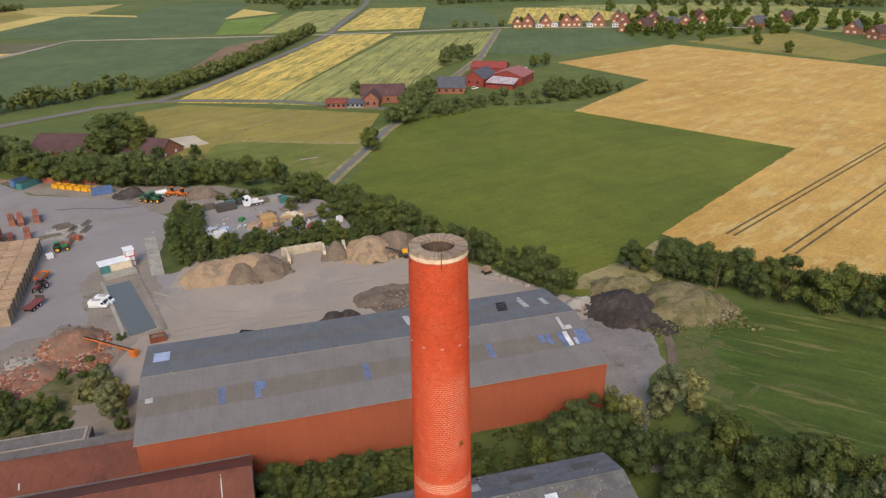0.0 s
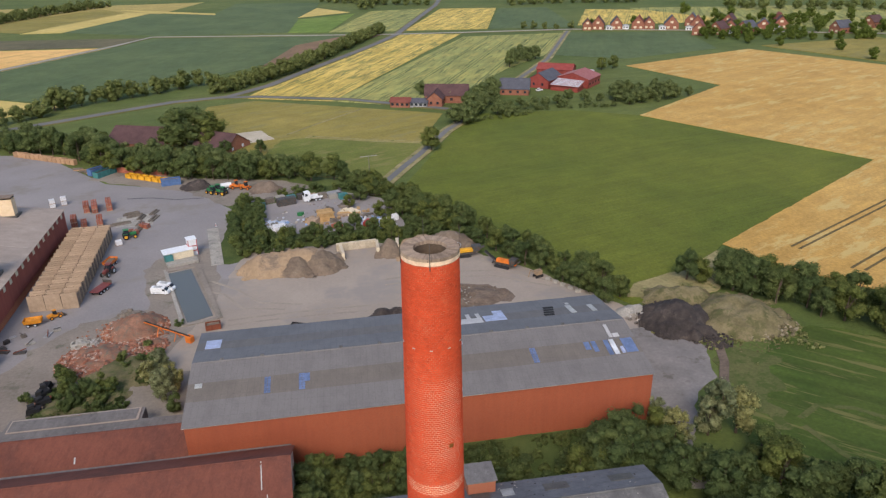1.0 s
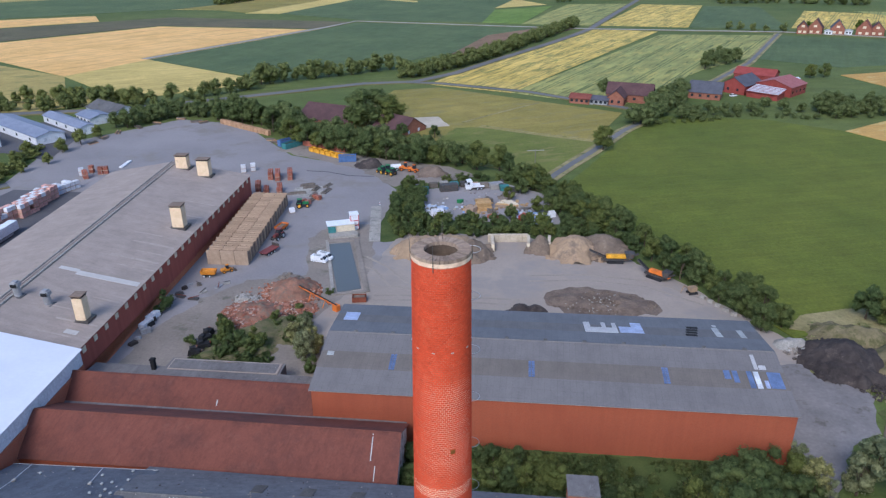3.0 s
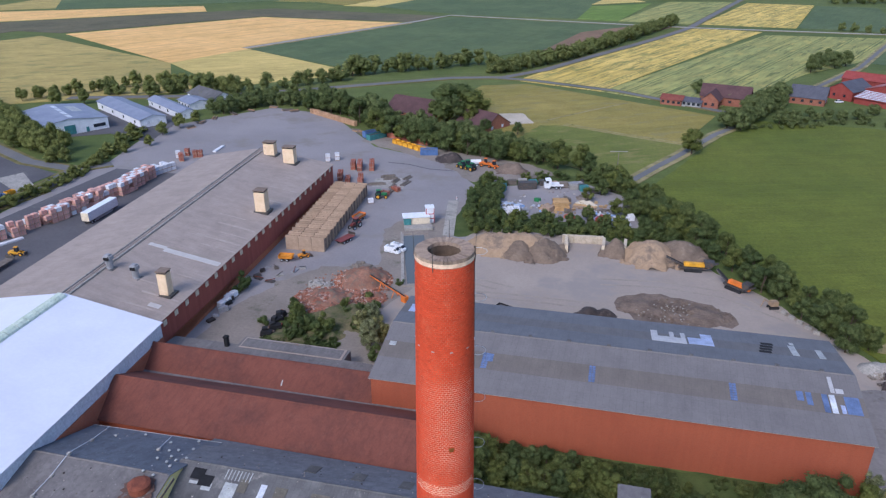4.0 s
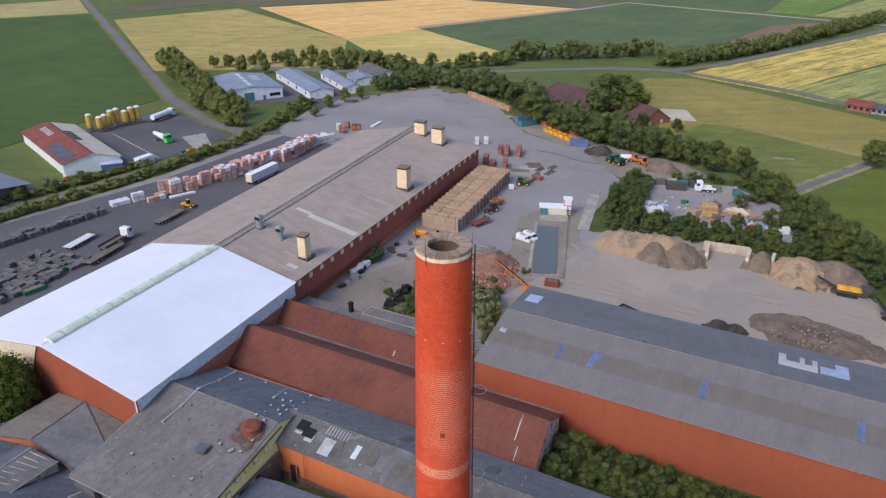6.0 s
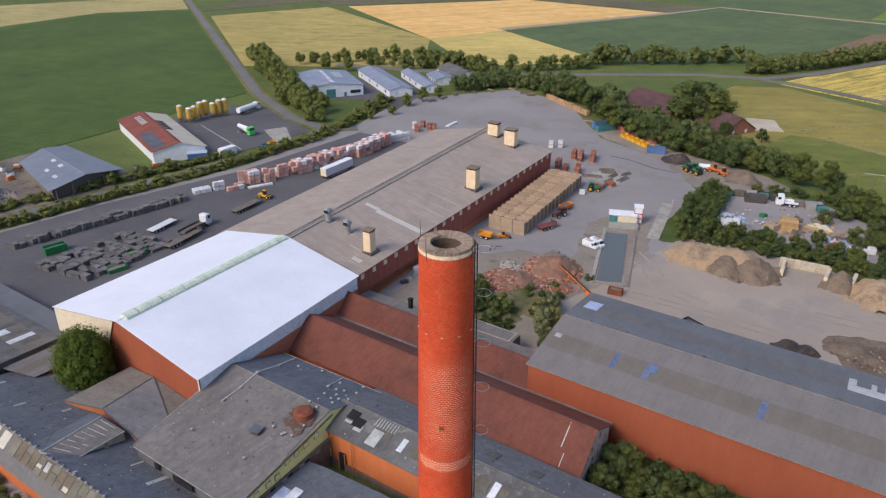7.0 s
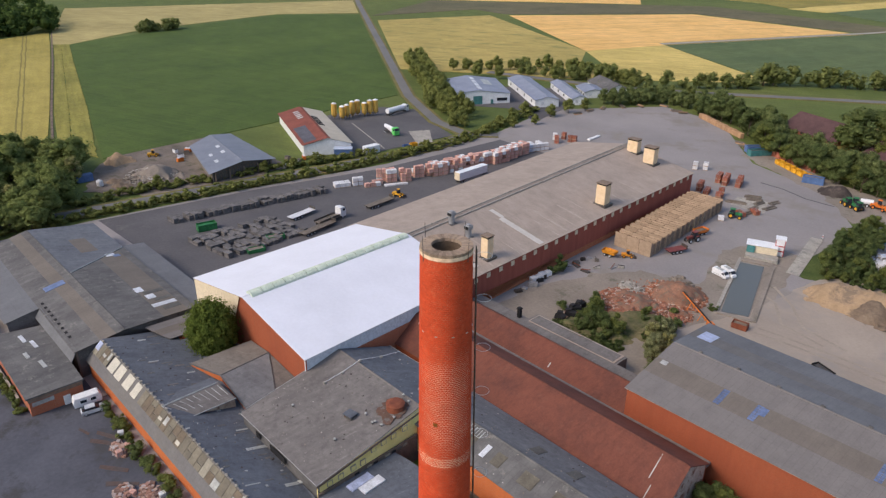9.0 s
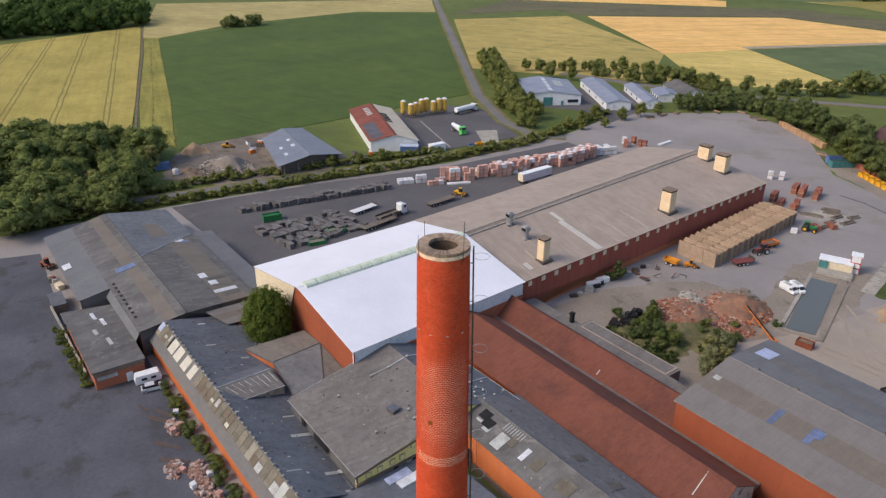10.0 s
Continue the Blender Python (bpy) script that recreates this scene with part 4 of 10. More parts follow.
field("dry_ground", "dry trampled grass beside the heaps", [(66, 141), (70, 147), (87, 153), (100, 162), (104, 158), (96, 146), (88, 140), (76, 138)], 0.31, M_DRYGRASS, 0.8)
strip("meadow_track", "worn wheel track across the meadow", [(78.6, 92), (84, 95), (90, 93), (97, 86)], 1.2, 0.07, M_BAREEARTH, "track")
strip("meadow_track", "worn wheel track across the meadow", [(78, 90), (80, 82), (86, 72), (93, 62)], 1.2, 0.07, M_BAREEARTH, "track")
field("verge_strip", "olive grass strip beside the ditch", [(-515, 142.4), (-512, 146), (-447, 128), (-319, 93), (-262, 76.5), (-262, 72.2), (-323.4, 88), (-450, 124.6)], 0.22, C_HEADLAND)
field("verge_grass", "yellowish grass headland of the maize field", [(-512, 146.2), (-509, 150.5), (-443, 133), (-313, 99.4), (-244, 80), (-262, 76.7), (-319, 93.2), (-447, 128.2)], 0.215, C_HEADLAND, 0.6)
strip("ditch", "dark ditch along the barley field", [(-575, 158), (-515.5, 141.4), (-451, 123.6), (-324, 87.1), (-258, 69)], 1.0, 0.2, M_SPREAD, "ditch")

ROAD_A = [(10.5, 226), (15.8, 236.5), (25.2, 256), (33, 271), (49, 305), (58, 319), (74, 358), (104, 405), (146, 480), (206, 622)]
ROAD_B = [(-260, 300), (-190, 322), (-150, 347), (-122, 367), (-84, 394), (-56, 402), (-36, 430), (-17, 472), (23, 557), (40, 596), (58, 641), (75, 705), (130, 905), (170, 1100)]
ROAD_C = [(-66, 400), (-41, 398), (8, 380), (58, 345), (72, 350)]
ROAD_D = [(-700, 520), (-562, 431), (-244, 228), (-200, 207), (-176, 203), (-168, 212)]
ROAD_E = [(-176, 203), (-173, 180), (-178, 138), (-185, 100), (-192, 60), (-200, 0)]
ROAD_F = [(-250, 462), (-174, 630), (-155, 682), (-4, 652), (62, 641), (214, 632), (300, 600), (480, 520)]
for n, l, pts, wd, m in (("road_lane", "narrow asphalt lane between fields", ROAD_A, 2.5, M_ROAD), ("road_main", "country road along the tree row", ROAD_B, 5.0, M_ROAD),
                         ("road_farm", "narrow asphalt road to the farm", ROAD_C, 3.6, M_ROAD), ("road_access", "asphalt access road", ROAD_D, 4.4, M_ROAD),
                         ("road_works", "road along the works fence", ROAD_E, 6.0, M_ROAD), ("road_far", "pale field road", ROAD_F, 5.0, M_CONCRETE)):
    strip(n.replace("road", "verge"), "dry grass verge beside the road", pts, wd + (3.6 if n == "road_lane" else 3.0), 0.26, M_DRYGRASS if n == "road_lane" else M_VERGE, "verge")
    strip(n, l, pts, wd, 0.34, m)

field("yard_asphalt", "grey worn asphalt works yard", [(-188, 15), (-184, 60), (-178, 108), (-169, 155), (-171, 215), (-182, 261), (-168, 280), (-150, 306), (-118, 300), (-82, 256), (-50, 243), (-33, 219), (-24, 178), (-24, 120), (-60, 60), (-40, 20), (-60, -30), (-200, -40)], 0.05, M_ASPHALT)
field("yard_dark", "darker asphalt loading yard", [(-183, 60), (-176, 108), (-166, 150), (-163, 208), (-118, 208), (-112, 100), (-104, 58), (-150, 62)], 0.07, M_DARKYARD)
field("yard_dark_south", "dark asphalt forecourt", [(-186, -30), (-170, 22), (-128, 20), (-126, 31), (-40, 31), (-20, -30)], 0.07, M_FORECOURT)
field("yard_sand", "pale sandy storage yard", [(-28, 178), (-24, 186), (8, 186), (34, 176), (48, 160), (64, 137), (66, 126), (58, 120), (53.6, 112), (52, 128), (-27, 126), (-40, 128), (-32, 150)], 0.09, M_SANDY, 1.2)
field("rubble_ground", "dirty ground under the brick rubble", [(-70, 108), (-73, 122), (-66, 140), (-60, 152), (-42, 156), (-36, 146), (-30, 128), (-27, 110), (-40, 107)], 0.075, M_DIRT, 2.2)
field("pond_margin", "muddy margin round the settling pond", [(-52, 178), (-46, 192), (-36, 190), (-27, 150), (-30, 143), (-40, 142), (-44, 150)], 0.08, M_DIRT, 1.2)
field("soil_ground", "dark soil spread over the sandy yard", [(13, 150), (16, 154), (24, 155.4), (33, 154.6), (39.5, 151), (40.4, 146), (36, 142.6), (28, 141.8), (19, 143), (14, 146)], 0.11, M_SPREAD, 3.2)
field("heap_ground", "dirty ground by the skips and soil heaps", [(-90, 262), (-85, 272), (-66, 264), (-50, 256), (-20, 248), (-8, 238), (-24, 228), (-36, 224), (-52, 242)], 0.085, M_DIRT, 1.5)
field("hedge_ground", "rough grass under the yard hedges", [(-34, 178), (-34, 222), (-20, 236), (8, 240), (24, 214), (40, 190), (38, 180), (0, 182)], 0.062, M_ROUGHGRASS, 1.0)
field("yard_small", "grey gravel scrap yard among trees", [(-24, 196), (-26, 222), (0, 232), (14, 222), (20, 196)], 0.08, M_ASPHALT)
field("court_weedy", "overgrown ground between the halls", [(-26, 80), (-26, 94.6), (52, 96), (60, 84), (46, 78)], 0.1, M_ROUGHGRASS, 0.8)
field("court_south", "grey ground round the chimney foot", [(-40, 10), (-40, 64), (44, 66), (60, 40), (30, -10)], 0.08, M_DARKYARD)
field("forecourt", "dark asphalt forecourt of the depot", [(-183, 150), (-240, 172), (-236, 205), (-222, 214), (-202, 205), (-180, 198)], 0.1, M_DARKYARD)
field("shed_yard", "bare sandy shed yard", [(-186, 84), (-184, 100), (-190, 128), (-240, 130), (-250, 100), (-236, 78), (-210, 64)], 0.1, M_SHEDYARD, 2.0)
field("hall_yard", "asphalt yard of the depot hall", [(-226, 228), (-196, 248), (-172, 240), (-180, 275), (-205, 300), (-240, 270)], 0.1, M_DARKYARD)
field("track_dirt", "grey dirt track beside the hall", [(51.5, 79), (54, 96.5), (56, 124), (66, 128), (74, 117), (70, 107), (62, 98.5), (57.5, 90), (55, 79)], 0.13, M_TRACKGREY, 1.4)

field("pale_slab", "worn pale concrete slab in the yard", [(-69, 220), (-60, 222), (-56.6, 211), (-67, 211.5)], 0.09, M_CONCRETE, 1.5)
strip("yard_crack", "dark wet joint across the yard", [(-70.2, 237.9), (-62.4, 237.4), (-53.7, 234.0), (-44.7, 233.9)], 0.5, 0.1, M_DARKYARD, "joint")
for pts in ([(-26.3, 144.2), (-17.2, 145.2), (-5.4, 145.6), (6, 145.4)], [(-26.6, 146.6), (-17.4, 147.4), (-6, 148), (8, 148)], [(-34, 163), (-29, 160), (-24, 152), (-14, 149.6)], [(-33, 168), (-26, 162), (-20, 154), (-10, 151.4)], [(10, 158), (24, 160), (38, 158), (50, 150)], [(10, 161), (24, 163), (40, 161), (52, 152)]):
    strip("wheel_mark", "faint wheel mark on the sandy yard", pts, 0.7, 0.104, M_WHEELMARK, "track")
# settling pond with its concrete edge
pond = tagged(part("pond_water", sheet([(-45.2, 174.5), (-39.6, 176.5), (-30.3, 149.5), (-35.6, 147)], -0.02, 0.24), M_WATER), "long still settling pond with grey water", "water", kind="structure")
for k, (p, q, wd) in enumerate((((-46.2, 177), (-36.2, 145.5), 1.2), ((-38.2, 178), (-28.6, 148), 2.0), ((-36.4, 146), (-28.8, 148.2), 1.6), ((-46, 176.6), (-38.4, 179), 3.0))):
    strip("pond_edge", "worn concrete edge of the pond", [p, q], wd * 0.7, 0.3, M_DIRT if k else M_CONCRETE, "kerb")
strip("ramp_strip", "concrete weighbridge strip in the yard", [(-38, 205), (-33, 178)], 3.2, 0.16, M_CONCRETE, "paving")

# ---- chimney ----
CX, CY, TOP = 4.69, 24.94, 68.4
def shaft_r(z):
    return 1.168 + (TOP - z) * 0.0118

chimney = tagged(empty("chimney", pose(CX, CY, 0)), "tall round red brick factory chimney with pale joints", "chimney")
def tube(z0, z1, inset, n=72, steps=1):
    bm = bmesh.new()
    rings = []
    for k in range(steps + 1):
        z = z0 + (z1 - z0) * k / steps
        r = shaft_r(z) - inset
        rings.append([bm.verts.new((r * math.cos(2 * math.pi * i / n), r * math.sin(2 * math.pi * i / n), z)) for i in range(n)])
    for a, c in zip(rings, rings[1:]):
        for i in range(n):
            bm.faces.new((a[i], a[(i + 1) % n], c[(i + 1) % n], c[i]))
    return bm

part("shaft_base", tube(0, 51.2, -0.0, steps=4), M_WALL_RED_E, chimney, "plain lower shaft", smooth=True)
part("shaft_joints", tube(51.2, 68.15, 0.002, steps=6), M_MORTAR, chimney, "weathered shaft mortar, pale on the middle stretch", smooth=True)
part("shaft_ring", tube(56.82, 57.42, -0.003), M_BAND, chimney, "course ring with fresh white joints", smooth=True)

COURSE, HEADER = 0.104, 0.164
def brick_ring(z, r, k):
    n = round(2 * math.pi * r / HEADER)
    for i in range(n):
        yield 2 * math.pi * (i + 0.5 * (k % 2)) / n, 2 * math.pi * r / n

verts, faces = [], []
rnd = random.Random(3)
top_bricks = []
k, z = 0, 51.3
while z + COURSE < 68.14:
    r = shaft_r(z + COURSE / 2)
    near = z + COURSE > 68.12 - 6 * COURSE
    joint = 0.028 if 56.8 < z < 57.4 else 0.011 + 0.014 * max(0.0, min(1.0, (64.2 - z) / 1.6, (z - 54.5) / 2.5))
    for ang, wide in brick_ring(z, r, k):
        if near:
            top_bricks.append((ang, wide, z, r))
            continue
        half, hz = (wide - joint * rnd.uniform(0.4, 0.75)) / 2, (COURSE - joint * rnd.uniform(0.9, 1.2)) / 2
        out = 0.009 + rnd.uniform(-0.004, 0.004)
        ca, sa = math.cos(ang), math.sin(ang)
        base = len(verts)
        for rr, s in ((r - 0.03, 1.0), (r + out, 0.97)):
            for u, v in ((-half, -hz), (half, -hz), (half, hz), (-half, hz)):
                verts.append((rr * ca - u * s * sa, rr * sa + u * s * ca, z + COURSE / 2 + v * s))
        faces += [(base + 4, base + 5, base + 6, base + 7)] + [(base + a, base + (a + 1) % 4, base + 4 + (a + 1) % 4, base + 4 + a) for a in range(4)]
    z += COURSE
    k += 1
courses = part("brickwork", (verts, [], faces), M_CHIM, chimney)
courses["kind"] = "stuff"

# rim of radial header bricks on a pale mortar band
part("mortar_band", tube(68.1, 68.27, -0.03), M_BAND, chimney, "pale mortar band round the rim", smooth=True)
bm = bmesh.new()
n = 60
def circle(r, z):
    return [bm.verts.new((r * math.cos(2 * math.pi * i / n), r * math.sin(2 * math.pi * i / n), z)) for i in range(n)]
ra, rb, rc = circle(1.2, 68.26), circle(0.68, 68.26), circle(0.7, 51.5)
for i in range(n):
    j = (i + 1) % n
    bm.faces.new((ra[i], ra[j], rb[j], rb[i]))
    bm.faces.new((rb[i], rb[j], rc[j], rc[i]))
bm.faces.new(list(reversed(rc)))
part("flue", bm, M_SOOT, chimney, "sooty round flue opening")
N_RIM = 44
wide = 2 * math.pi * 1.0 / N_RIM
bm = bmesh.new()
def wedge(bm, r0, r1, z0, z1, half):
    hull_faces(bm, [(r0, -half * r0, z0), (r1, -half * r1, z0), (r1, half * r1, z0), (r0, half * r0, z0)], [(r0 + 0.01, -half * r0 * 0.95, z1), (r1 - 0.012, -half * r1 * 0.95, z1), (r1 - 0.012, half * r1 * 0.95, z1), (r0 + 0.01, half * r0 * 0.95, z1)])
wedge(bm, 0.67, 1.19, 68.25, 68.4, math.pi / N_RIM * 0.9)
rim_brick = part("rim_brick", bm, M_RIM, chimney)
for i in range(1, N_RIM):
    ob = new("rim_brick", rim_brick.data)
    ob.parent = chimney
    ob.matrix_basis = pose(0, 0, rnd.uniform(-0.012, 0.006), 0, 0, 360 * i / N_RIM)

# ladder with hoops on its north-east side
LAD = radians(49)
ladder = tagged(empty("chimney_ladder", pose(CX, CY, 0)), "dark steel ladder with safety hoops on the chimney", "ladder")
def on_shaft(z, out, side=0.0):
    r = shaft_r(z) + out
    return Vector((r * math.cos(LAD) - side * math.sin(LAD), r * math.sin(LAD) + side * math.cos(LAD), z))
for s in (-0.2, 0.2):
    part("stile", rod(bmesh.new(), on_shaft(51.5, 0.16, s), on_shaft(68.25, 0.16, s), 0.03, n=6), M_STEEL, ladder)
for i in range(48):
    zz = 51.7 + i * 0.34
    part("rung", rod(bmesh.new(), on_shaft(zz, 0.16, -0.2), on_shaft(zz, 0.16, 0.2), 0.016, n=5), M_STEEL, ladder)
for i in range(9):
    zz = 51.9 + i * 1.95
    part("bracket", rod(bmesh.new(), on_shaft(zz, -0.06), on_shaft(zz, 0.2), 0.025, n=5), M_STEEL, ladder)
for zz in (67.85, 65.7, 63.05, 60.55, 57.95, 55.4, 53.0):
    pts = []
    for a in range(17):
        t = math.pi * 2 * (a / 16 - 0.5) * 0.86
        pts.append(on_shaft(zz, 0.16 + 0.36 + 0.36 * math.cos(t), 0.36 * math.sin(t)))
    part("hoop", bent_rod(pts, 0.013), M_GALV, ladder)
for a in (8, 95, 188, 262):
    bm = bmesh.new()
    c, s = math.cos(radians(a)), math.sin(radians(a))
    rod(bm, (CX + 1.21 * c, CY + 1.21 * s, 67.9), (CX + 1.25 * c, CY + 1.25 * s, 69.1), 0.02, 0.01, 6)
    tagged(part("lightning_rod", bm, M_STEEL), "thin steel lightning rod on the chimney rim", "lightning rod", "rods on the rim")
for i in range(10):
    a = radians(36 * i + 9)
    r = shaft_r(64.35)
    part("wall_tie", boxes((r * math.cos(a), r * math.sin(a), 64.32, 0.07, 0.12, 0.04, 36 * i + 9)), M_GALV, chimney)
tagged(part("moss_tuft", soft_box(CX + shaft_r(59.4) * math.cos(radians(-63)), CY + shaft_r(59.4) * math.sin(radians(-63)), 59.3, 0.06, 0.26, 0.26, 0.03, -63), grained("moss", (0.16, 0.07, 0.012), (0.24, 0.1, 0.02), 4, 14, 1.0, 0.3)), "small yellowish moss patch on the chimney bricks", "plant")

# ---- brick storage hall ----
HALL = dict(a=(-26.0, 94.8, 9.9), b=(52.0, 96.4, 9.9), c=(51.8, 126.0, 9.6), d=(-27.4, 124.4, 9.6), p=(-26.4, 109.6, 12.15), q=(52.0, 111.1, 12.15))
hall, h_near, h_far = gabled("storage_hall", "long brick storage hall with patched grey sheet roof", "factory hall", **HALL,
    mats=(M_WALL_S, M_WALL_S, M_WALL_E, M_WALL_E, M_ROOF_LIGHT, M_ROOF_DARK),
    bands1=[(0.0, 0.36, M_ROOF_LIGHT), (0.36, 0.65, M_ROOF_BROWN), (0.65, 1.0, M_ROOF_LIGHT)], bands2=[(0, 0.36, M_ROOF_DARK), (0.36, 0.62, M_ROOF_WEATHERED), (0.62, 1, M_ROOF_DARK)])
def ladder_pane(top, s, u, w, v0, v1, m, n=5):
    for i in range(n):
        for j in range(2):
            panes(top, s, [(u + w * (j / 2 + 0.03), u + w * ((j + 1) / 2 - 0.03), v0 + (v1 - v0) * (i + 0.1) / n, v0 + (v1 - v0) * (i + 0.9) / n)], m)
for u in (0.155, 0.228, 0.461, 0.747):
    ladder_pane(hall, h_near, u, 0.014, 0.37, 0.64, M_PANE_BLUE, 7)
panes(hall, h_near, [(0.241, 0.252, 0.5, 0.63)], M_PANE_BLUE)
panes(hall, h_near, [(0.877, 0.89, 0.5, 0.64), (0.895, 0.906, 0.45, 0.64), (0.925, 0.936, 0.37, 0.64), (0.967, 0.995, 0.38, 0.64)], M_PANE_BLUE)
panes(hall, h_near, [(0.939, 0.95, 0.37, 0.64)], M_PANE_WHITE)
panes(hall, h_near, [(0.945, 0.953, 0.68, 0.93), (0.955, 0.97, 0.68, 0.75)], M_PANE_PALE)
panes(hall, h_near, [(0.957, 0.965, 0.38, 0.5)], M_PANE_LILAC)
panes(hall, h_near, [(0.01, 0.025, 0.57, 0.64)], M_PANE_GREY)
panes(hall, h_far, [(0.015, 0.05, 0.3, 0.58)], M_PANE_LILAC)
panes(hall, h_far, [(0.598, 0.613, 0.28, 0.62), (0.613, 0.675, 0.45, 0.62), (0.64, 0.65, 0.28, 0.45), (0.665, 0.675, 0.28, 0.45)], M_PANE_PALE)
panes(hall, h_far, [(0.68, 0.735, 0.4, 0.6), (0.71, 0.735, 0.25, 0.4)], M_PANE_LILAC)
panes(hall, h_far, [(0.9, 0.914, 0.3, 0.6), (0.955, 0.968, 0.35, 0.6), (0.906, 0.915, 0.2, 0.27)], M_PANE_GREY)
for i in range(4):
    panes(hall, h_far, [(0.83 + 0.004 * i, 0.856 + 0.004 * i, 0.55 - 0.085 * i, 0.61 - 0.085 * i)], M_BLACK, "roof_hole")
for i in range(11):
    at = h_far.at(0.06 + 0.088 * i, 0.97, 0.2)
    part("roof_vent", soft_box(at.x, at.y, at.z - 0.1, 0.7, 0.5, 0.35, 0.08), M_ROOF_OLD, hall)
bm = bmesh.new()
rod(bm, Vector(HALL["a"]) + Vector((-0.3, -0.45, 0.02)), Vector(HALL["b"]) + Vector((0.3, -0.45, 0.02)), 0.035, n=6)
part("gutter", bm, M_CONCRETE, hall)

# ---- long drying hall with the white-roofed end ----
MAIN = dict(a=(-74.0, 102.5, 8.0), b=(-79.7, 208.5, 7.8), c=(-126.2, 208.0, 7.4), d=(-117.0, 102.5, 7.6), p=(-94.8, 102.5, 11.7), q=(-104.2, 208.2, 11.6))
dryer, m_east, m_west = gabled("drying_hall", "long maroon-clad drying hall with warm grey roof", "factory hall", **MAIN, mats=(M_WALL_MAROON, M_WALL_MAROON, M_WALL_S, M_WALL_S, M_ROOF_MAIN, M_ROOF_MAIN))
for i in range(24):
    f = 0.04 + i * 0.0405
    x, y, z = lerp(MAIN["a"], MAIN["b"], f)
    part("window", boxes((x + 0.05, y, 6.3, 0.2, 1.15, 1.15, 3)), M_CREAM, dryer, "small pale window")
x0, y0, _ = MAIN["a"]
for f0, f1, v0, v1 in ((0.05, 0.054, 0.1, 0.5), (0.098, 0.103, 0.02, 0.42), (0.135, 0.138, 0.3, 0.62), (0.19, 0.193, 0.02, 0.3), (0.335, 0.339, 0.0, 0.4), (0.37, 0.377, 0.03, 0.55), (0.41, 0.414, 0.02, 0.36), (0.452, 0.459, 0.03, 0.48), (0.5, 0.504, 0.25, 0.6), (0.55, 0.556, 0.02, 0.3), (0.64, 0.645, 0.05, 0.44), (0.73, 0.734, 0.04, 0.4)):
    part("roof_patch", m_east.plate(f0, f1, v0, v1, 0.145, 0.03), M_ROOF_FADED, dryer, "faded streak of felt")
part("plinth", wall_plate([(-73.8, 103, 0), (-76.6, 150, 0), (-79.5, 208.3, 0), (-79.5, 208.3, 1.3), (-76.6, 150, 1.6), (-73.8, 103, 2.9)], 0.15), M_WALL_E, dryer, "orange brick plinth")
panes(dryer, m_east, [(0.262, 0.279, 0.02, 0.66)], M_ROOF_FELT_PALE, "roof_patch", 0.165)
panes(dryer, m_east, [(0.272, 0.284, 0.66, 0.86)], M_ROOF_FELT_PALE, "roof_patch", 0.165)
panes(dryer, m_east, [(0.06, 0.073, 0.12, 0.24)], M_ROOF_FELT_PALE, "roof_patch", 0.165)
bm = bmesh.new()
for s, w in ((-0.9, 0.35), (0.9, 0.35)):
    rod(bm, Vector(MAIN["p"]) + Vector((s, 0.5, 0.1)), Vector(MAIN["q"]) + Vector((s, 0, 0.1)), 0.22, n=6)
part("ridge_vent", bm, M_CONCRETE, dryer)

WHITE = dict(a=(-67.2, 58.0, 11.3), b=(-71.8, 102.4, 9.6), c=(-114.0, 102.4, 9.0), d=(-111.2, 58.0, 10.0), p=(-88.6, 58.0, 14.7), q=(-93.0, 102.4, 13.2))
white, w_east, w_west = gabled("white_hall", "brick hall with new white metal roof", "factory hall", **WHITE, mats=(M_WHITE_CLAD, M_WHITE_CLAD, M_WALL_S, M_WALL_S, M_ROOF_WHITE, M_ROOF_WHITE))
part("gable_cladding", wall_plate([(-111.2, 57.75, 3.5), (-95.5, 57.75, 3.5), (-90.0, 57.75, 14.2), (-111.2, 57.75, 9.8)], 0.08), M_CREAM, white, "cream gable cladding")
part("brick_base", wall_plate([(-66.9, 58.2, 0), (-71.5, 102.2, 0), (-71.5, 102.2, 6.6), (-66.9, 58.2, 8.6)], 0.2), M_WALL_RED_E, white, "brick base wall")
for i in range(16):
    f0, f1 = 0.03 + i * 0.06, 0.03 + (i + 1) * 0.06 - 0.004
    p0, p1 = Vector(lerp(WHITE["p"], WHITE["q"], f0)), Vector(lerp(WHITE["p"], WHITE["q"], f1))
    bm = bmesh.new()
    pts = [(-1.3, -0.28), (-1.1, 0.35), (-0.5, 0.68), (0.5, 0.68), (1.1, 0.35), (1.3, -0.28)]
    hull_faces(bm, [p0 + Vector((u, 0, v)) for u, v in pts], [p1 + Vector((u, 0, v)) for u, v in pts])
    part("ridge_light", bm, M_SKY_GREEN, white, "greenish barrel rooflight")

def stack(name, label, x, y, zb, w, d, h, m, yaw=3.0):
    t = tagged(empty(name, pose(x, y, zb, 0, 0, yaw)), label, "roof stack", "stacks on the drying hall")
    part("flashing", boxes((0, 0, -0.6, w + 1.3, d + 1.3, 0.9)), M_STEEL, t)
    part("shaft", soft_box(0, 0, 0.2, w, d, h, 0.06), m, t)
    for u in (-1, 1):
        for v in (-1, 1):
            part("post", boxes((u * (w / 2 - 0.15), v * (d / 2 - 0.15), h + 0.2, 0.2, 0.2, 0.5)), M_STEEL, t)
    part("core", boxes((0, 0, h + 0.2, w - 0.5, d - 0.5, 0.45)), M_BLACK, t)
    part("cap", soft_box(0, 0, h + 0.65, w + 0.35, d + 0.35, 0.22, 0.06), M_CAP, t)
    return t
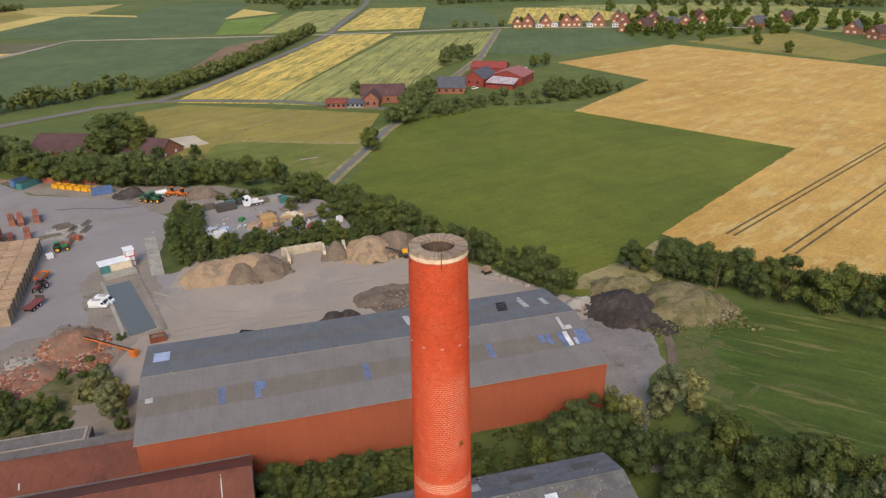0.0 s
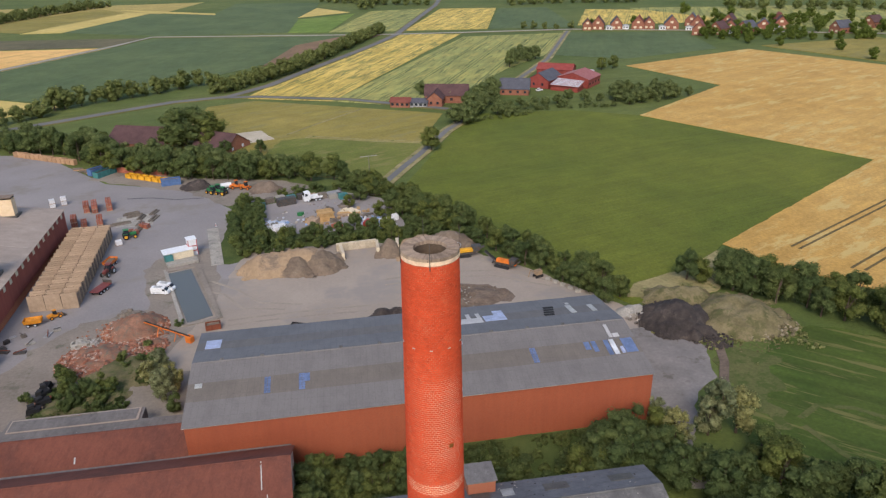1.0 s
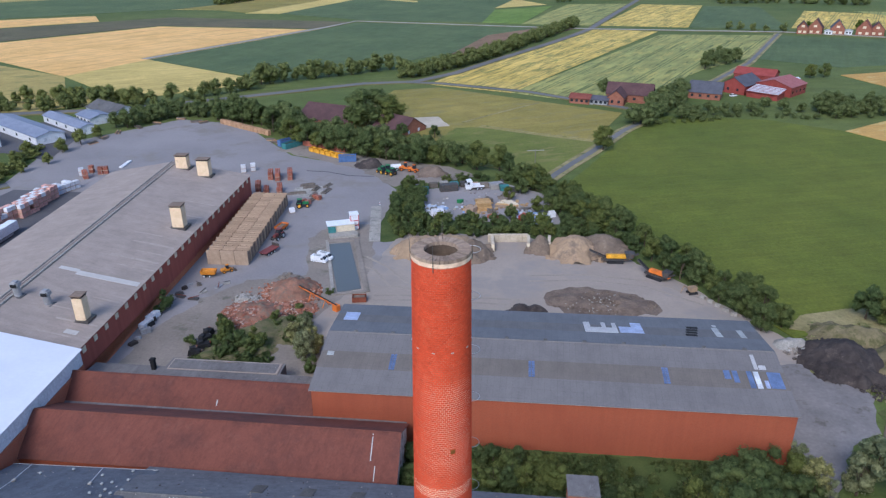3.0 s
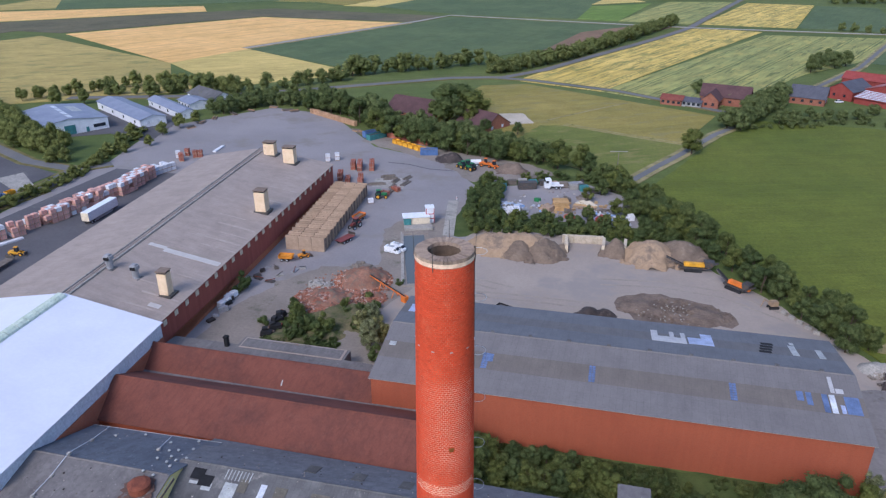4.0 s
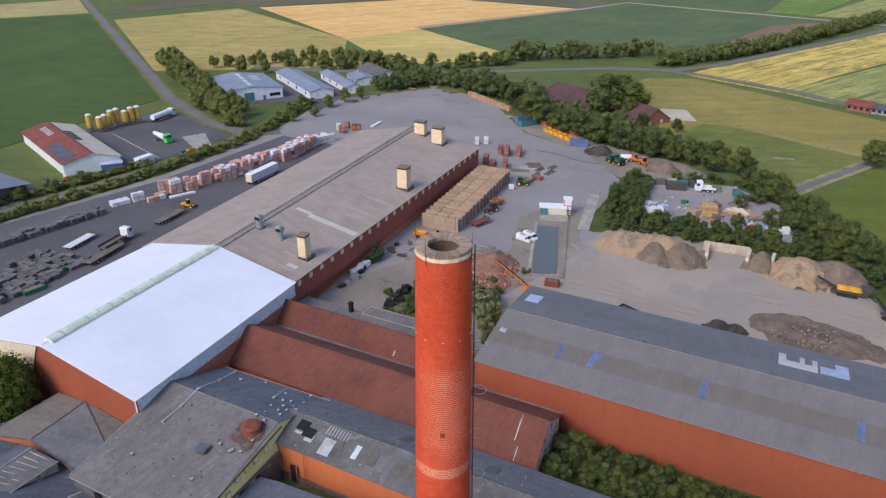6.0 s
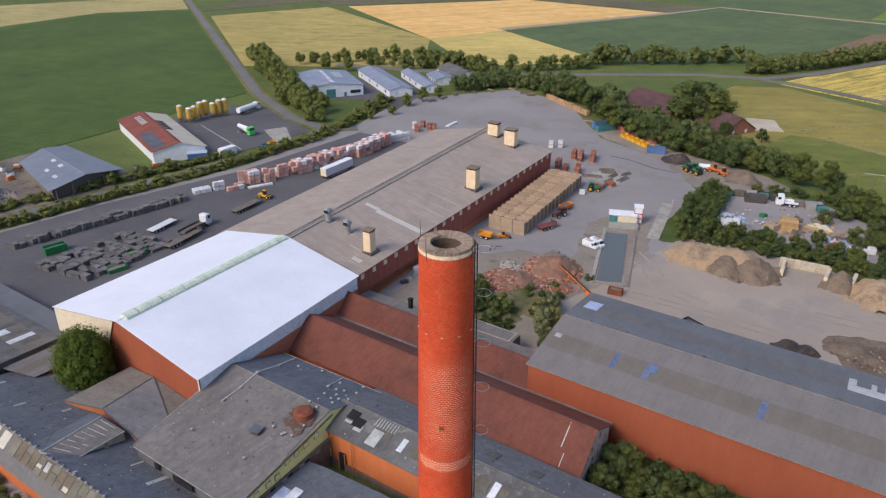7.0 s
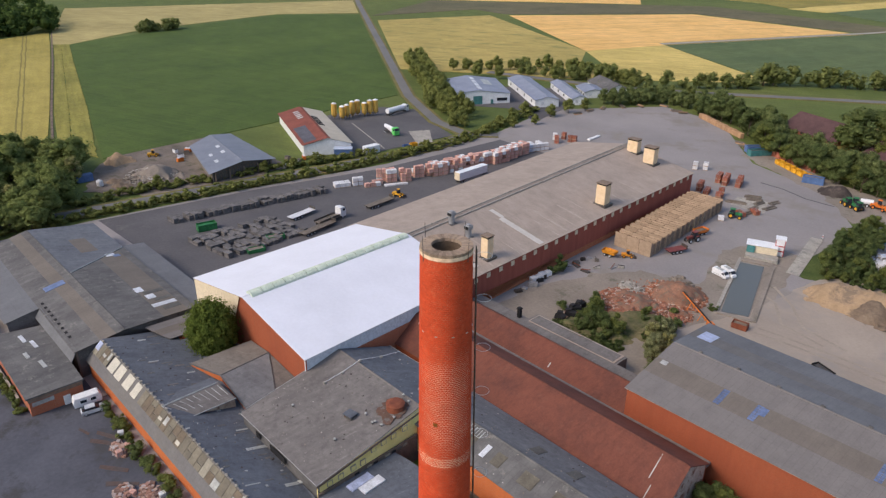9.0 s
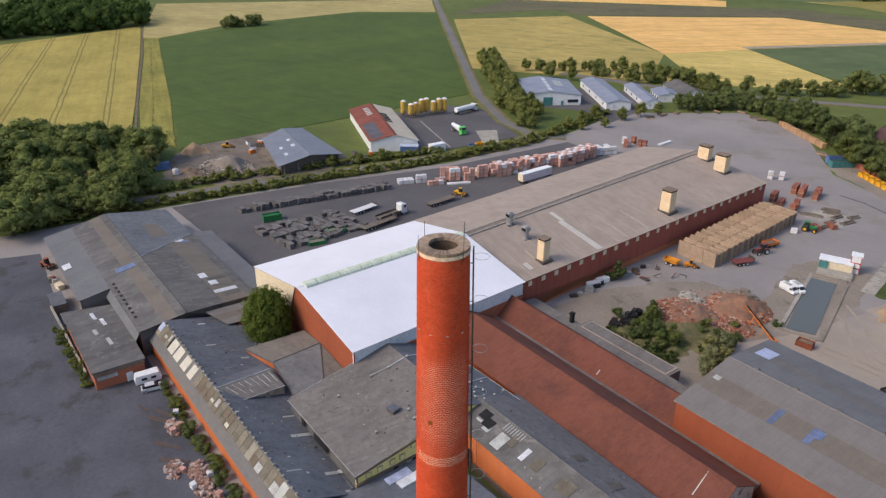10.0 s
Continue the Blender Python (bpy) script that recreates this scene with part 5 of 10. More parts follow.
stack("roof_stack", "cream rendered roof stack with rusty cap", -78.6, 114.6, 8.7, 2.1, 2.1, 4.9, M_STACK)
stack("roof_stack", "cream rendered roof stack with rusty cap", -81.3, 163.0, 8.7, 3.0, 2.7, 5.5, M_STACK)
stack("roof_stack", "cream rendered roof stack with rusty cap", -91.2, 201.5, 9.6, 3.7, 2.7, 4.8, M_STACK)
stack("roof_stack", "cream rendered roof stack with rusty cap", -99.5, 204.5, 10.8, 3.7, 2.5, 3.8, M_STACK)
for x, y in ((-94.3, 117.8), (-87.6, 117.2)):
    t = tagged(empty("roof_ventilator", pose(x, y, 10.0 if x > -90 else 11.3)), "grey metal roof ventilator with dark hood", "roof vent", "vents on the drying hall")
    part("base", soft_box(0, 0, -0.6, 2.2, 2.2, 0.8, 0.05), M_ROOF_OLD, t)
    part("duct", rod(bmesh.new(), (0, 0, 0), (0, 0, 2.4), 0.75, n=14), M_PAINT_GREY, t)
    part("hood", soft_box(0, 0, 2.2, 2.0, 2.0, 1.3, 0.3, 0, 0.8), M_PAINT_GREY, t)
    part("opening", boxes((0.2, -0.98, 2.4, 1.2, 0.12, 0.7)), M_BLACK, t)

# ---- rusty double roof ----
rust1, r1s, r1n = gabled("kiln_shed", "kiln shed with rusty red sheet roof", "factory shed", (-71.0, 94.6, 4.5), (-26.4, 95.0, 4.5), (-26.4, 103.4, 4.4), (-72.0, 103.2, 4.4), (-71.8, 98.9, 7.4), (-26.4, 99.3, 7.4),
    (M_WALL_S, M_WALL_S, M_WALL_RED_E, M_WALL_RED_E, M_ROOF_RUST, M_ROOF_RUST))
rust2, r2s, r2n = gabled("kiln_shed", "longer kiln shed with rusty red sheet roof", "factory shed", (-70.0, 79.6, 4.6), (-9.4, 80.6, 4.4), (-9.6, 92.6, 5.8), (-70.0, 92.2, 5.4), (-69.6, 86.2, 8.7), (-9.6, 86.4, 9.0),
    (M_WALL_S, M_WALL_S, M_WALL_RED_E, M_BROKEN, M_ROOF_RUST, M_ROOF_RUST))
panes(rust2, r2n, [(0.05, 0.16, 0.9, 0.99)], M_BLACK, "ridge_hole", 0.16)
panes(rust2, r2s, [(0.932, 0.9345, 0.4, 0.95), (0.945, 0.947, 0.0, 0.3)], M_PANE_GREY, "roof_patch")
panes(rust1, r1s, [(0.62, 0.625, 0.1, 0.3)], M_PANE_GREY, "roof_patch")
tagged(part("valley_gutter", sheet([(-71, 92.4), (-10, 92.6), (-10, 95.0), (-71, 94.7)], 3.9, 4.45), M_ROOF_FELT), "dark felted valley gutter between the rusty roofs", "gutter", kind="structure")
annex = tagged(part("flat_annex", sheet([(-73, 103.5), (-26.6, 103.7), (-26.8, 106.8), (-36, 107.0), (-36.0, 110.4), (-58.4, 110.2), (-58.6, 107.2), (-72.5, 107.0)], 0, 3.9), M_ROOF_FELT), "low flat-roofed annex with a pale-framed roof strip", "annex")
part("roof_frame", boxes((-47.2, 108.3, 3.9, 21.4, 3.5, 0.14, 1)), M_ROOF_MAIN, annex, "pale metal frame")
part("roof_strip", boxes((-47.3, 108.2, 4.04, 20.7, 2.9, 0.06, 1)), M_ROOF_FELT, annex)
part("roof_pole", rod(bmesh.new(), (-52, 109.2, 4.1), (-44, 109.7, 4.1), 0.12, n=6), M_STEEL, annex)

stub = tagged(empty("vent_stub", pose(-60.3, 106.1, 3.9)), "black square vent stub on the flat annex", "roof vent")
part("duct", soft_box(0, 0, 0, 0.8, 0.8, 2.0, 0.06), M_BLACK, stub)
part("hood", soft_box(0, 0, 2.0, 1.1, 1.1, 0.35, 0.06, 0, 0.8), M_BLACK, stub)

# ---- grey press house roofs ----
press, g3s, g3n = gabled("press_house", "old press house with grey patched roof and orange brick wall", "factory hall", (-46.4, 64.9, 6.7), (42.6, 66.2, 6.5), (43.2, 79.4, 5.3), (-46.8, 79.0, 5.0), (-46.6, 70.4, 8.3), (42.6, 72.4, 8.1),
    (M_WALL_ORANGE, M_WALL_S, M_WALL_RED_E, M_WALL_RED_E, M_ROOF_OLD, M_ROOF_MOTTLED))
panes(press, g3s, [(0.15, 0.16, 0.3, 0.7), (0.33, 0.342, 0.25, 0.7), (0.62, 0.635, 0.2, 0.8), (0.66, 0.68, 0.2, 0.8), (0.86, 0.88, 0.3, 0.8)], M_PANE_WHITE)
panes(press, g3s, [(0.175, 0.195, 0.3, 0.7), (0.235, 0.265, 0.3, 0.7), (0.3, 0.325, 0.3, 0.7), (0.4, 0.425, 0.3, 0.7), (0.5, 0.52, 0.3, 0.7), (0.57, 0.6, 0.3, 0.7), (0.73, 0.76, 0.3, 0.7), (0.9, 0.925, 0.3, 0.7)], M_PANE_OLIVE)
panes(press, g3n, [(0.2, 0.22, 0.4, 0.7), (0.28, 0.3, 0.4, 0.7), (0.36, 0.38, 0.4, 0.7), (0.55, 0.58, 0.3, 0.6), (0.7, 0.73, 0.3, 0.6), (0.82, 0.86, 0.3, 0.6), (0.93, 0.97, 0.3, 0.6)], M_PANE_MUD)
panes(press, g3n, [(0.6, 0.63, 0.3, 0.6), (0.75, 0.77, 0.3, 0.6)], M_PANE_GREY)
panes(press, g3s, [(0.09, 0.112, 0.1, 0.6), (0.03, 0.07, 0.42, 0.5), (0.054, 0.07, 0.3, 0.5)], M_PANE_GREY, "roof_patch")
panes(press, g3s, [(0.085 + 0.006 * k, 0.0865 + 0.006 * k, 0.68, 0.95) for k in range(8)], M_PANE_GREY, "batten")
panes(press, g3s, [(0.114, 0.128, 0.4, 0.75), (0.345, 0.36, 0.25, 0.7)], M_PANE_OLIVE)
panes(press, g3s, [(0.028, 0.05, 0.55, 0.85), (0.045, 0.068, 0.4, 0.7)], M_BLACK, "roof_hole", 0.22)
door = part("door", boxes((-42.4, 64.85, 0.1, 1.1, 0.4, 3.2)), M_BLACK, press, "dark doorway in the orange wall")
part("door_frame", boxes((-43.05, 64.6, 0.1, 0.14, 0.2, 3.4), (-41.75, 64.6, 0.1, 0.14, 0.2, 3.4)), M_WALL_RED_E, door)
part("downpipe", rod(bmesh.new(), (-40.2, 64.55, 0.2), (-40.2, 64.55, 6.6), 0.07, n=6), M_WALL_RED_E, press)
part("wall_base", wall_plate([(-46.4, 64.62, 0), (20, 65.6, 0), (20, 65.6, 1.5), (-46.4, 64.62, 1.5)], 0.1), M_DULLWALL, press, "dark band along the foot of the wall")
hut = tagged(empty("roof_hut", pose(17.8, 78.6, 0)), "small flat-roofed brick lift hut on the press house", "hut")
part("wall", boxes((0, 0, 4.0, 4.0, 3.6, 4.4, 1)), M_WALL_RED_E, hut)
part("roof", soft_box(0, 0, 8.4, 4.5, 4.2, 0.25, 0.05, 1), M_ROOF_FELT, hut)

mill, g4s, g4n = gabled("mill_house", "grey felt-roofed mill house with yellow gable wall", "factory hall", (-66.5, 45.2, 6.6), (-44.6, 45.4, 6.6), (-45.2, 77.6, 5.6), (-67.4, 76.6, 5.6), (-67.6, 65.4, 9.7), (-46.0, 66.0, 9.4),
    (M_ROOF_OLD, M_WALL_S, M_WALL_RED_E, M_YELLOW, M_ROOF_FELT, M_ROOF_NAVY))
for u0, u1 in ((0.22, 0.27), (0.42, 0.62)):
    p, q = lerp((-66.5, 45.2, 0), (-44.6, 45.4, 0), u0), lerp((-66.5, 45.2, 0), (-44.6, 45.4, 0), u1)
    part("wall_gap", wall_plate([(p[0], 44.85, 5.1), (q[0], 44.9, 5.1), (q[0], 44.9, 6.3), (p[0], 44.85, 6.3)], 0.1), M_BLACK, mill, "dark gap under the eave")
def gable_x(y):
    return -44.6 - (y - 45.4) * 0.0186
for y, z in ((47.5, 5.6), (49.5, 5.7), (51.8, 5.85), (53.6, 5.9), (55.7, 7.2), (57.7, 7.35), (59.7, 7.5), (62.0, 7.7)):
    win = part("window", boxes((gable_x(y), y, z - 0.5, 0.14, 1.0, 1.0)), M_PANE_DIRTY, mill, "square window with a dull frame")
    part("pane", boxes((gable_x(y) + 0.06, y, z - 0.38, 0.06, 0.74, 0.76)), M_YELLOW, win)
part("lower_wall", wall_plate([(-44.3, 45.3, 0), (-44.72, 64.5, 0), (-44.72, 64.5, 5.3), (-44.3, 45.3, 4.95)], 0.3), M_DULLWALL, mill, "grubby wall below the yellow gable")
for k in range(9):
    y = 52.2 + 1.2 * k
    part("window", boxes((gable_x(y) + 0.3, y, 4.55, 0.12, 0.85, 0.36)), (M_BLACK, M_PANE_DIRTY, M_PANE_MUD)[k * 5 % 3], mill, "dirty low window")
for ends in (((-44.35, 45.0, 6.78), (-45.1, 65.9, 9.62)), ((-66.8, 44.9, 6.74), (-44.3, 45.1, 6.74)), ((-67.0, 45.0, 6.78), (-67.9, 65.4, 9.85)), ((-67.7, 76.9, 5.75), (-45.0, 77.9, 5.75))):
    part("edge_flashing", rod(bmesh.new(), *ends, 0.045, n=5), M_PANE_GREY, mill, "pale edge flashing")
part("verge_board", wall_plate([(-44.2, 45.0, 6.3), (-44.75, 65.7, 9.2), (-44.75, 65.7, 9.55), (-44.2, 45.0, 6.68)], 0.08), M_DULLWALL, mill)
bm = bmesh.new()
RS = random.Random(31)
ring = []
for k in range(30):
    a = 2 * math.pi * k / 30
    r = 2.3 + RS.uniform(-0.35, 0.5) + (0.9 if math.sin(a) < -0.6 else 0.0) * RS.uniform(0.2, 1)
    x, y = -48.3 + r * math.cos(a), 62.6 + r * math.sin(a)
    if y < 65.6:
        ring.append((min(x, -45.4), y, 6.6 + (y - 45.3) * 0.1445 + 0.18))
slab(bm, ccw(ring), 0.03)
part("rust_stain", bm, grained("rust_stained_felt", (0.1, 0.06, 0.047), (0.135, 0.078, 0.058), 0.5, 3, 0.95, 0.1, stain=(0.14, 0.125, 0.118), stain_scale=0.9, stain_at=0.5), mill, "rust stain round the tank")
drum = tagged(empty("roof_drum", pose(-48.3, 62.9, 9.2)), "rusty red round tank on the mill roof", "tank")
part("tank", rod(bmesh.new(), (0, 0, -0.6), (0, 0, 1.0), 1.5, n=24), M_RUST, drum)
part("lid", rod(bmesh.new(), (0, 0, 1.0), (0, 0, 1.25), 1.55, 1.0, 24), M_RUST, drum)
vent = tagged(empty("roof_hatch", pose(-52.4, 56.9, 8.3)), "dark box hatch on the mill roof", "roof hatch")
part("kerb", boxes((0, 0, -0.4, 1.6, 1.4, 0.8, 10)), M_STEEL, vent)
part("lid", soft_box(0, 0, 0.4, 1.9, 1.7, 0.25, 0.05, 10), M_ROOF_NAVY, vent)
for x, y in ((-61.6, 51.8), (-50.4, 58.6), (-47.9, 58.5), (-46.5, 58.7), (-48.1, 58.1), (-50.0, 52.0), (-47.0, 65.0), (-48.8, 65.4), (-46.2, 61.1),
             (-49.8, 72.0), (-48.7, 72.6), (-56.9, 76.0), (-48.1, 76.4), (-45.9, 70.6), (-47.6, 68.6), (-46.8, 69.5), (-49.6, 69.2), (-48.2, 70.4), (-46.3, 67.6), (-51.5, 74.6), (-47.0, 73.6), (-60.6, 74.2)):
    slope = g4s if y < 65.7 else g4n
    v = (y - 45.3) / 20.4 if y < 65.7 else (77.1 - y) / 11.4
    at = slope.at((x + 67) / 21.8, v, 0.1)
    t = tagged(empty("roof_cowl", pose(*at)), "small pale vent cowl on the felt roof", "roof vent", "cowls on the mill roof")
    part("pipe", rod(bmesh.new(), (0, 0, 0), (0, 0, 0.4), 0.1, n=8), M_ROOF_OLD, t)
    part("cap", rod(bmesh.new(), (0, 0, 0.38), (0, 0, 0.52), 0.24, 0.14, 10), M_PANE_GREY, t)
wire = tagged(empty("conductor_wire"), "pale lightning conductor wire on the mill roof", "cable")
W1, W2, W3, W4, W5, W6 = (-62.1, 58.5, 9.0), (-61.9, 62.0, 9.5), (-62.2, 66.0, 10.1), (-63.0, 71.3, 8.1), (-64.3, 76.6, 6.2), (-52.0, 72.2, 7.8)
for ends in ((Vector(p), Vector(q)) for p, q in ((W1, W2), (W2, W3), (W3, W4), (W4, W5), (W6, (-53.2, 77.0, 6.1)))):
    part("wire", rod(bmesh.new(), *ends, 0.05, n=5), M_PANE_WHITE, wire)
    part("foot", boxes((ends[0].x, ends[0].y, ends[0].z - 0.4, 0.45, 0.45, 0.42)), M_CONCRETE, wire)
low = tagged(part("low_flat_roof", sheet([(-44.3, 40), (-44.5, 59.6), (-41.8, 60.1), (-31.2, 60.9), (20, 63.0), (20, 40)], 0, 4.5), M_ROOF_NAVY), "low dark flat roof below the yellow wall", "flat roof")
part("rooflight", boxes((-42.8, 51.6, 4.5, 1.5, 4.2, 0.2, 4)), M_PANE_LILAC, low)
part("rooflight", boxes((-41.2, 52.6, 4.5, 1.6, 4.0, 0.24, 4)), M_PANE_WHITE, low)

# ---- low roofs to the west ----
valley = tagged(part("valley_roof", sheet([(-104, 40), (-104, 47), (-94, 56), (-86, 57), (-66.8, 57), (-66.6, 45.2), (-45, 45.2), (-45, 38), (-104, 38)], 0, 4.1), M_ROOF_NAVY), "dark felted valley roof between the sheds", "flat roof")
part("roof_patch", boxes((-60.4, 44.2, 4.1, 0.8, 3.4, 0.1, -14), (-49.4, 44.4, 4.1, 0.8, 3.4, 0.1, -14), (-70, 42.5, 4.1, 0.5, 1.6, 0.1, -14), (-64, 43.2, 4.1, 0.3, 2.2, 0.1, -14)), M_PANE_GREY, valley)
LR = random.Random(17)
for i in range(16):
    x, y = LR.uniform(-100, -48), LR.uniform(43.6, 45.0) if i % 3 else LR.uniform(47, 55)
    if y > 46 and x > -90:
        continue
    tagged(part("roof_scrap", boxes((x, y, 4.1, LR.uniform(0.15, 0.5), LR.uniform(0.4, 1.5), 0.08, -14 + LR.uniform(-20, 20))), LR.choice([M_PANE_GREY, M_ROOF_OLD, M_PANE_WHITE, M_RUST])), "scrap strip lying on the felt roof", "roof scrap", "scrap on the valley roof")
hip = tagged(empty("tank_house", pose(0, 0, 0)), "small tank house with brown and grey roof planes", "shed")
P1, P2, P3, P4, P6, P7, P8 = (-88.2, 45.6, 5.3), (-86.8, 57.6, 6.0), (-80.4, 57.9, 6.2), (-80.6, 48.0, 5.5), (-68.7, 52.5, 5.6), (-68.3, 47.0, 5.0), (-70.4, 57.8, 5.4)
part("wall", wall_plate([(-88.0, 45.8, 3.6), (-80.6, 48.2, 3.6), (-80.6, 48.2, 5.35), (-88.0, 45.8, 5.15)], 0.3), M_WALL_ORANGE, hip, "orange brick parapet")
part("wall", wall_plate([(-80.5, 48.2, 3.6), (-68.4, 47.2, 3.6), (-68.4, 47.2, 4.85), (-80.5, 48.2, 5.35)], 0.3), M_WALL_S, hip)
part("roof", slab(bmesh.new(), [P1, P4, P3, P2], 0.2), M_ROOF_DUSTY, hip, "brown roof plane")
part("roof", slab(bmesh.new(), [P4, P7, P6], 0.2), M_ROOF_MOTTLED, hip, "grey roof plane")
part("roof", slab(bmesh.new(), [P4, P6, P3], 0.2), M_ROOF_MOTTLED, hip, "grey roof plane")
part("roof", slab(bmesh.new(), [P3, P6, P8], 0.2), M_ROOF_DUSTY, hip, "brown roof plane")
for p, q in ((P4, P3), (P3, P6), (P1, P4), (P4, P7)):
    part("ridge_flashing", rod(bmesh.new(), Vector(p) + Vector((0, 0, 0.05)), Vector(q) + Vector((0, 0, 0.05)), 0.11, n=5), M_ROOF_OLD, hip)
part("core", sheet([(-87, 47.5), (-81, 49.5), (-69.5, 49), (-69.4, 57), (-80, 57.2), (-86, 56.8)], 3.0, 4.9), M_WALL_RED_E, hip)
lean = tagged(empty("lean_to", pose(0, 0, 0)), "small link roof with pale battens between the sheds", "shed")
A, B, C, D = (-76.0, 35.7, 7.5), (-77.5, 46.2, 6.5), (-71.5, 38.5, 6.5), (-71.7, 46.6, 6.1)
E, F = (-80.0, 38.6, 6.5), (-80.6, 46.4, 5.8)
part("roof", slab(bmesh.new(), [A, C, D, B], 0.12), M_ROOF_FELT, lean)
part("roof", slab(bmesh.new(), [A, B, F, E], 0.12), M_ROOF_NAVY, lean)
for i in range(8):
    f = 0.14 + i * 0.115
    p, q = Vector(lerp(lerp(A, B, f), lerp(C, D, f), 0.12)), Vector(lerp(lerp(A, B, f), lerp(C, D, f), 0.62 + 0.25 * ((i * 7) % 3) / 3))
    part("batten", rod(bmesh.new(), p + Vector((0, 0, 0.05)), q + Vector((0, 0, 0.05)), 0.07, n=5), M_PANE_GREY, lean)
for p, q, r in ((A, B, 0.14), (A, C, 0.12), (C, D, 0.08)):
    part("flashing", rod(bmesh.new(), Vector(p) + Vector((0, 0, 0.05)), Vector(q) + Vector((0, 0, 0.05)), r, n=6), M_PANE_GREY, lean)
part("wall", wall_plate([(-71.9, 39.4, 3.9), (-72.0, 46.5, 3.9), (-72.0, 46.5, 6.0), (-71.9, 39.4, 6.35)], 0.2), grained("flaking_render", (0.34, 0.27, 0.2), (0.5, 0.42, 0.31), 0.6, 3, 0.95, 0.2, stain=(0.2, 0.13, 0.09), stain_scale=0.7, stain_at=0.54), lean, "flaking pale render")

saw = tagged(empty("glazed_shed", pose(0, 0, 0)), "long brick shed with patchwork of roof panes", "factory shed")
SAW = Slope((-105.6, 32.2, 3.4), (-44.6, 33.2, 3.4), (-103.8, 35.4, 7.6), (-44.0, 36.4, 7.5))
SAWN = Slope((-104.0, 49.4, 4.14), (-44.0, 44.6, 4.14), (-103.8, 35.4, 7.6), (-44.0, 36.4, 7.5))
part("wall", wall_plate([(-104.4, 32.5, 0), (-44.4, 33.5, 0), (-44.4, 33.5, 3.4), (-104.4, 32.5, 3.4)], 0.3), M_WALL_ORANGE, saw, "orange brick wall")
part("gable_wall", wall_plate([(-104.4, 48.5, 0), (-104.6, 32.5, 0), (-104.6, 32.5, 3.5), (-103.9, 35.4, 7.45), (-104, 48.5, 4.2)], 0.3), M_WALL_RED_E, saw)
for slope, m in ((SAW, M_ROOF_WEATHERED), (SAWN, M_ROOF_NAVY)):
    bm = bmesh.new()
    eave, ridge = [[bm.verts.new(slope.at(i / 30, v)) for i in range(31)] for v in (0, 1)]
    for i in range(30):
        bm.faces.new((eave[i], eave[i + 1], ridge[i + 1], ridge[i]))
    bmesh.ops.recalc_face_normals(bm, faces=bm.faces)
    if bm.faces[:][0].normal.z < 0:
        bmesh.ops.reverse_faces(bm, faces=bm.faces)
    bmesh.ops.solidify(bm, geom=bm.faces[:], thickness=0.15)
    part("roof", bm, m, saw)
rnd = random.Random(5)
M_PANE_TAN = plain("pane_tan", (0.155, 0.138, 0.105), 0.5)
M_PANE_CREAM = plain("pane_cream", (0.5, 0.475, 0.41), 0.6, spread=0.08)
M_PANE_BROWN = plain("pane_brown", (0.13, 0.1, 0.07), 0.5)
glass_set = [M_PANE_TAN] * 6 + [M_PANE_BROWN] * 5 + [M_PANE_OLIVE] * 4 + [M_PANE_GREY] + [M_PANE_DIRTY]
panes(saw, SAW, [(0.004, 0.03, 0.62, 0.95)], M_PANE_LILAC, "pane", 0.1)
panes(saw, SAW, [(0.118, 0.126, 0.44, 0.95)], M_BLACK, "pane_gap", 0.08)
for u0 in (0.13, 0.182, 0.245, 0.305):
    panes(saw, SAW, [(u0, u0 + (0.042 if u0 < 0.3 else 0.034), 0.42, 0.94)], M_PANE_CREAM, "pane", 0.1)
for i in range(34):
    u0 = 0.004 + i / 34
    if 0.1 < u0 < 0.335:
        continue
    cut = rnd.uniform(0.6, 0.78)
    for v0, v1 in ((0.42, cut - 0.01), (cut + 0.01, 0.95)) if rnd.random() < 0.55 or i == 0 else ((0.42, 0.95),):
        if i == 0 and v1 > 0.9:
            continue
        panes(saw, SAW, [(u0 + 0.001, u0 + 0.0285, v0, v1)], rnd.choice(glass_set), "pane", 0.06 + rnd.uniform(0, 0.02))
    if rnd.random() < 0.25:
        v = rnd.uniform(0.45, 0.65)
        panes(saw, SAW, [(u0 + rnd.uniform(0, 0.01), u0 + rnd.uniform(0.016, 0.026), v, v + rnd.uniform(0.1, 0.3))], rnd.choice((M_PANE_CREAM, M_PANE_GREY, M_PANE_GREY)), "pane", 0.11)
for i in range(40):
    at = SAW.at(0.02 + i * 0.0245, 1.0)
    part("ridge_stone", soft_box(at.x, at.y, at.z - 0.1, 0.5, 0.45, 0.35, 0.1, i * 37), M_CONCRETE, saw)

for u, w, v0, v1 in ((0.736, 0.012, 0.04, 0.4), (0.909, 0.012, 0.03, 0.27), (0.646, 0.006, 0.12, 0.32), (0.883, 0.004, 0.62, 0.88), (0.985, 0.008, 0.02, 0.12), (0.2, 0.005, 0.55, 0.7), (0.3, 0.008, 0.2, 0.32)):
    part("felt_patch", SAWN.plate(u, u + w, v0, v1, 0.06, 0.05), M_PANE_GREY, saw, "pale patch strip on the felt")
for i in range(46):
    u, v = LR.uniform(0.02, 0.98), LR.uniform(0.08, 0.95)
    w = LR.uniform(0.002, 0.008)
    part("felt_patch", SAWN.plate(u, u + w, v, min(0.98, v + LR.uniform(0.03, 0.16)), 0.05, 0.05), LR.choice([M_PANE_GREY, M_ROOF_OLD, M_ROOF_OLD, M_ROOF_FELT]), saw)
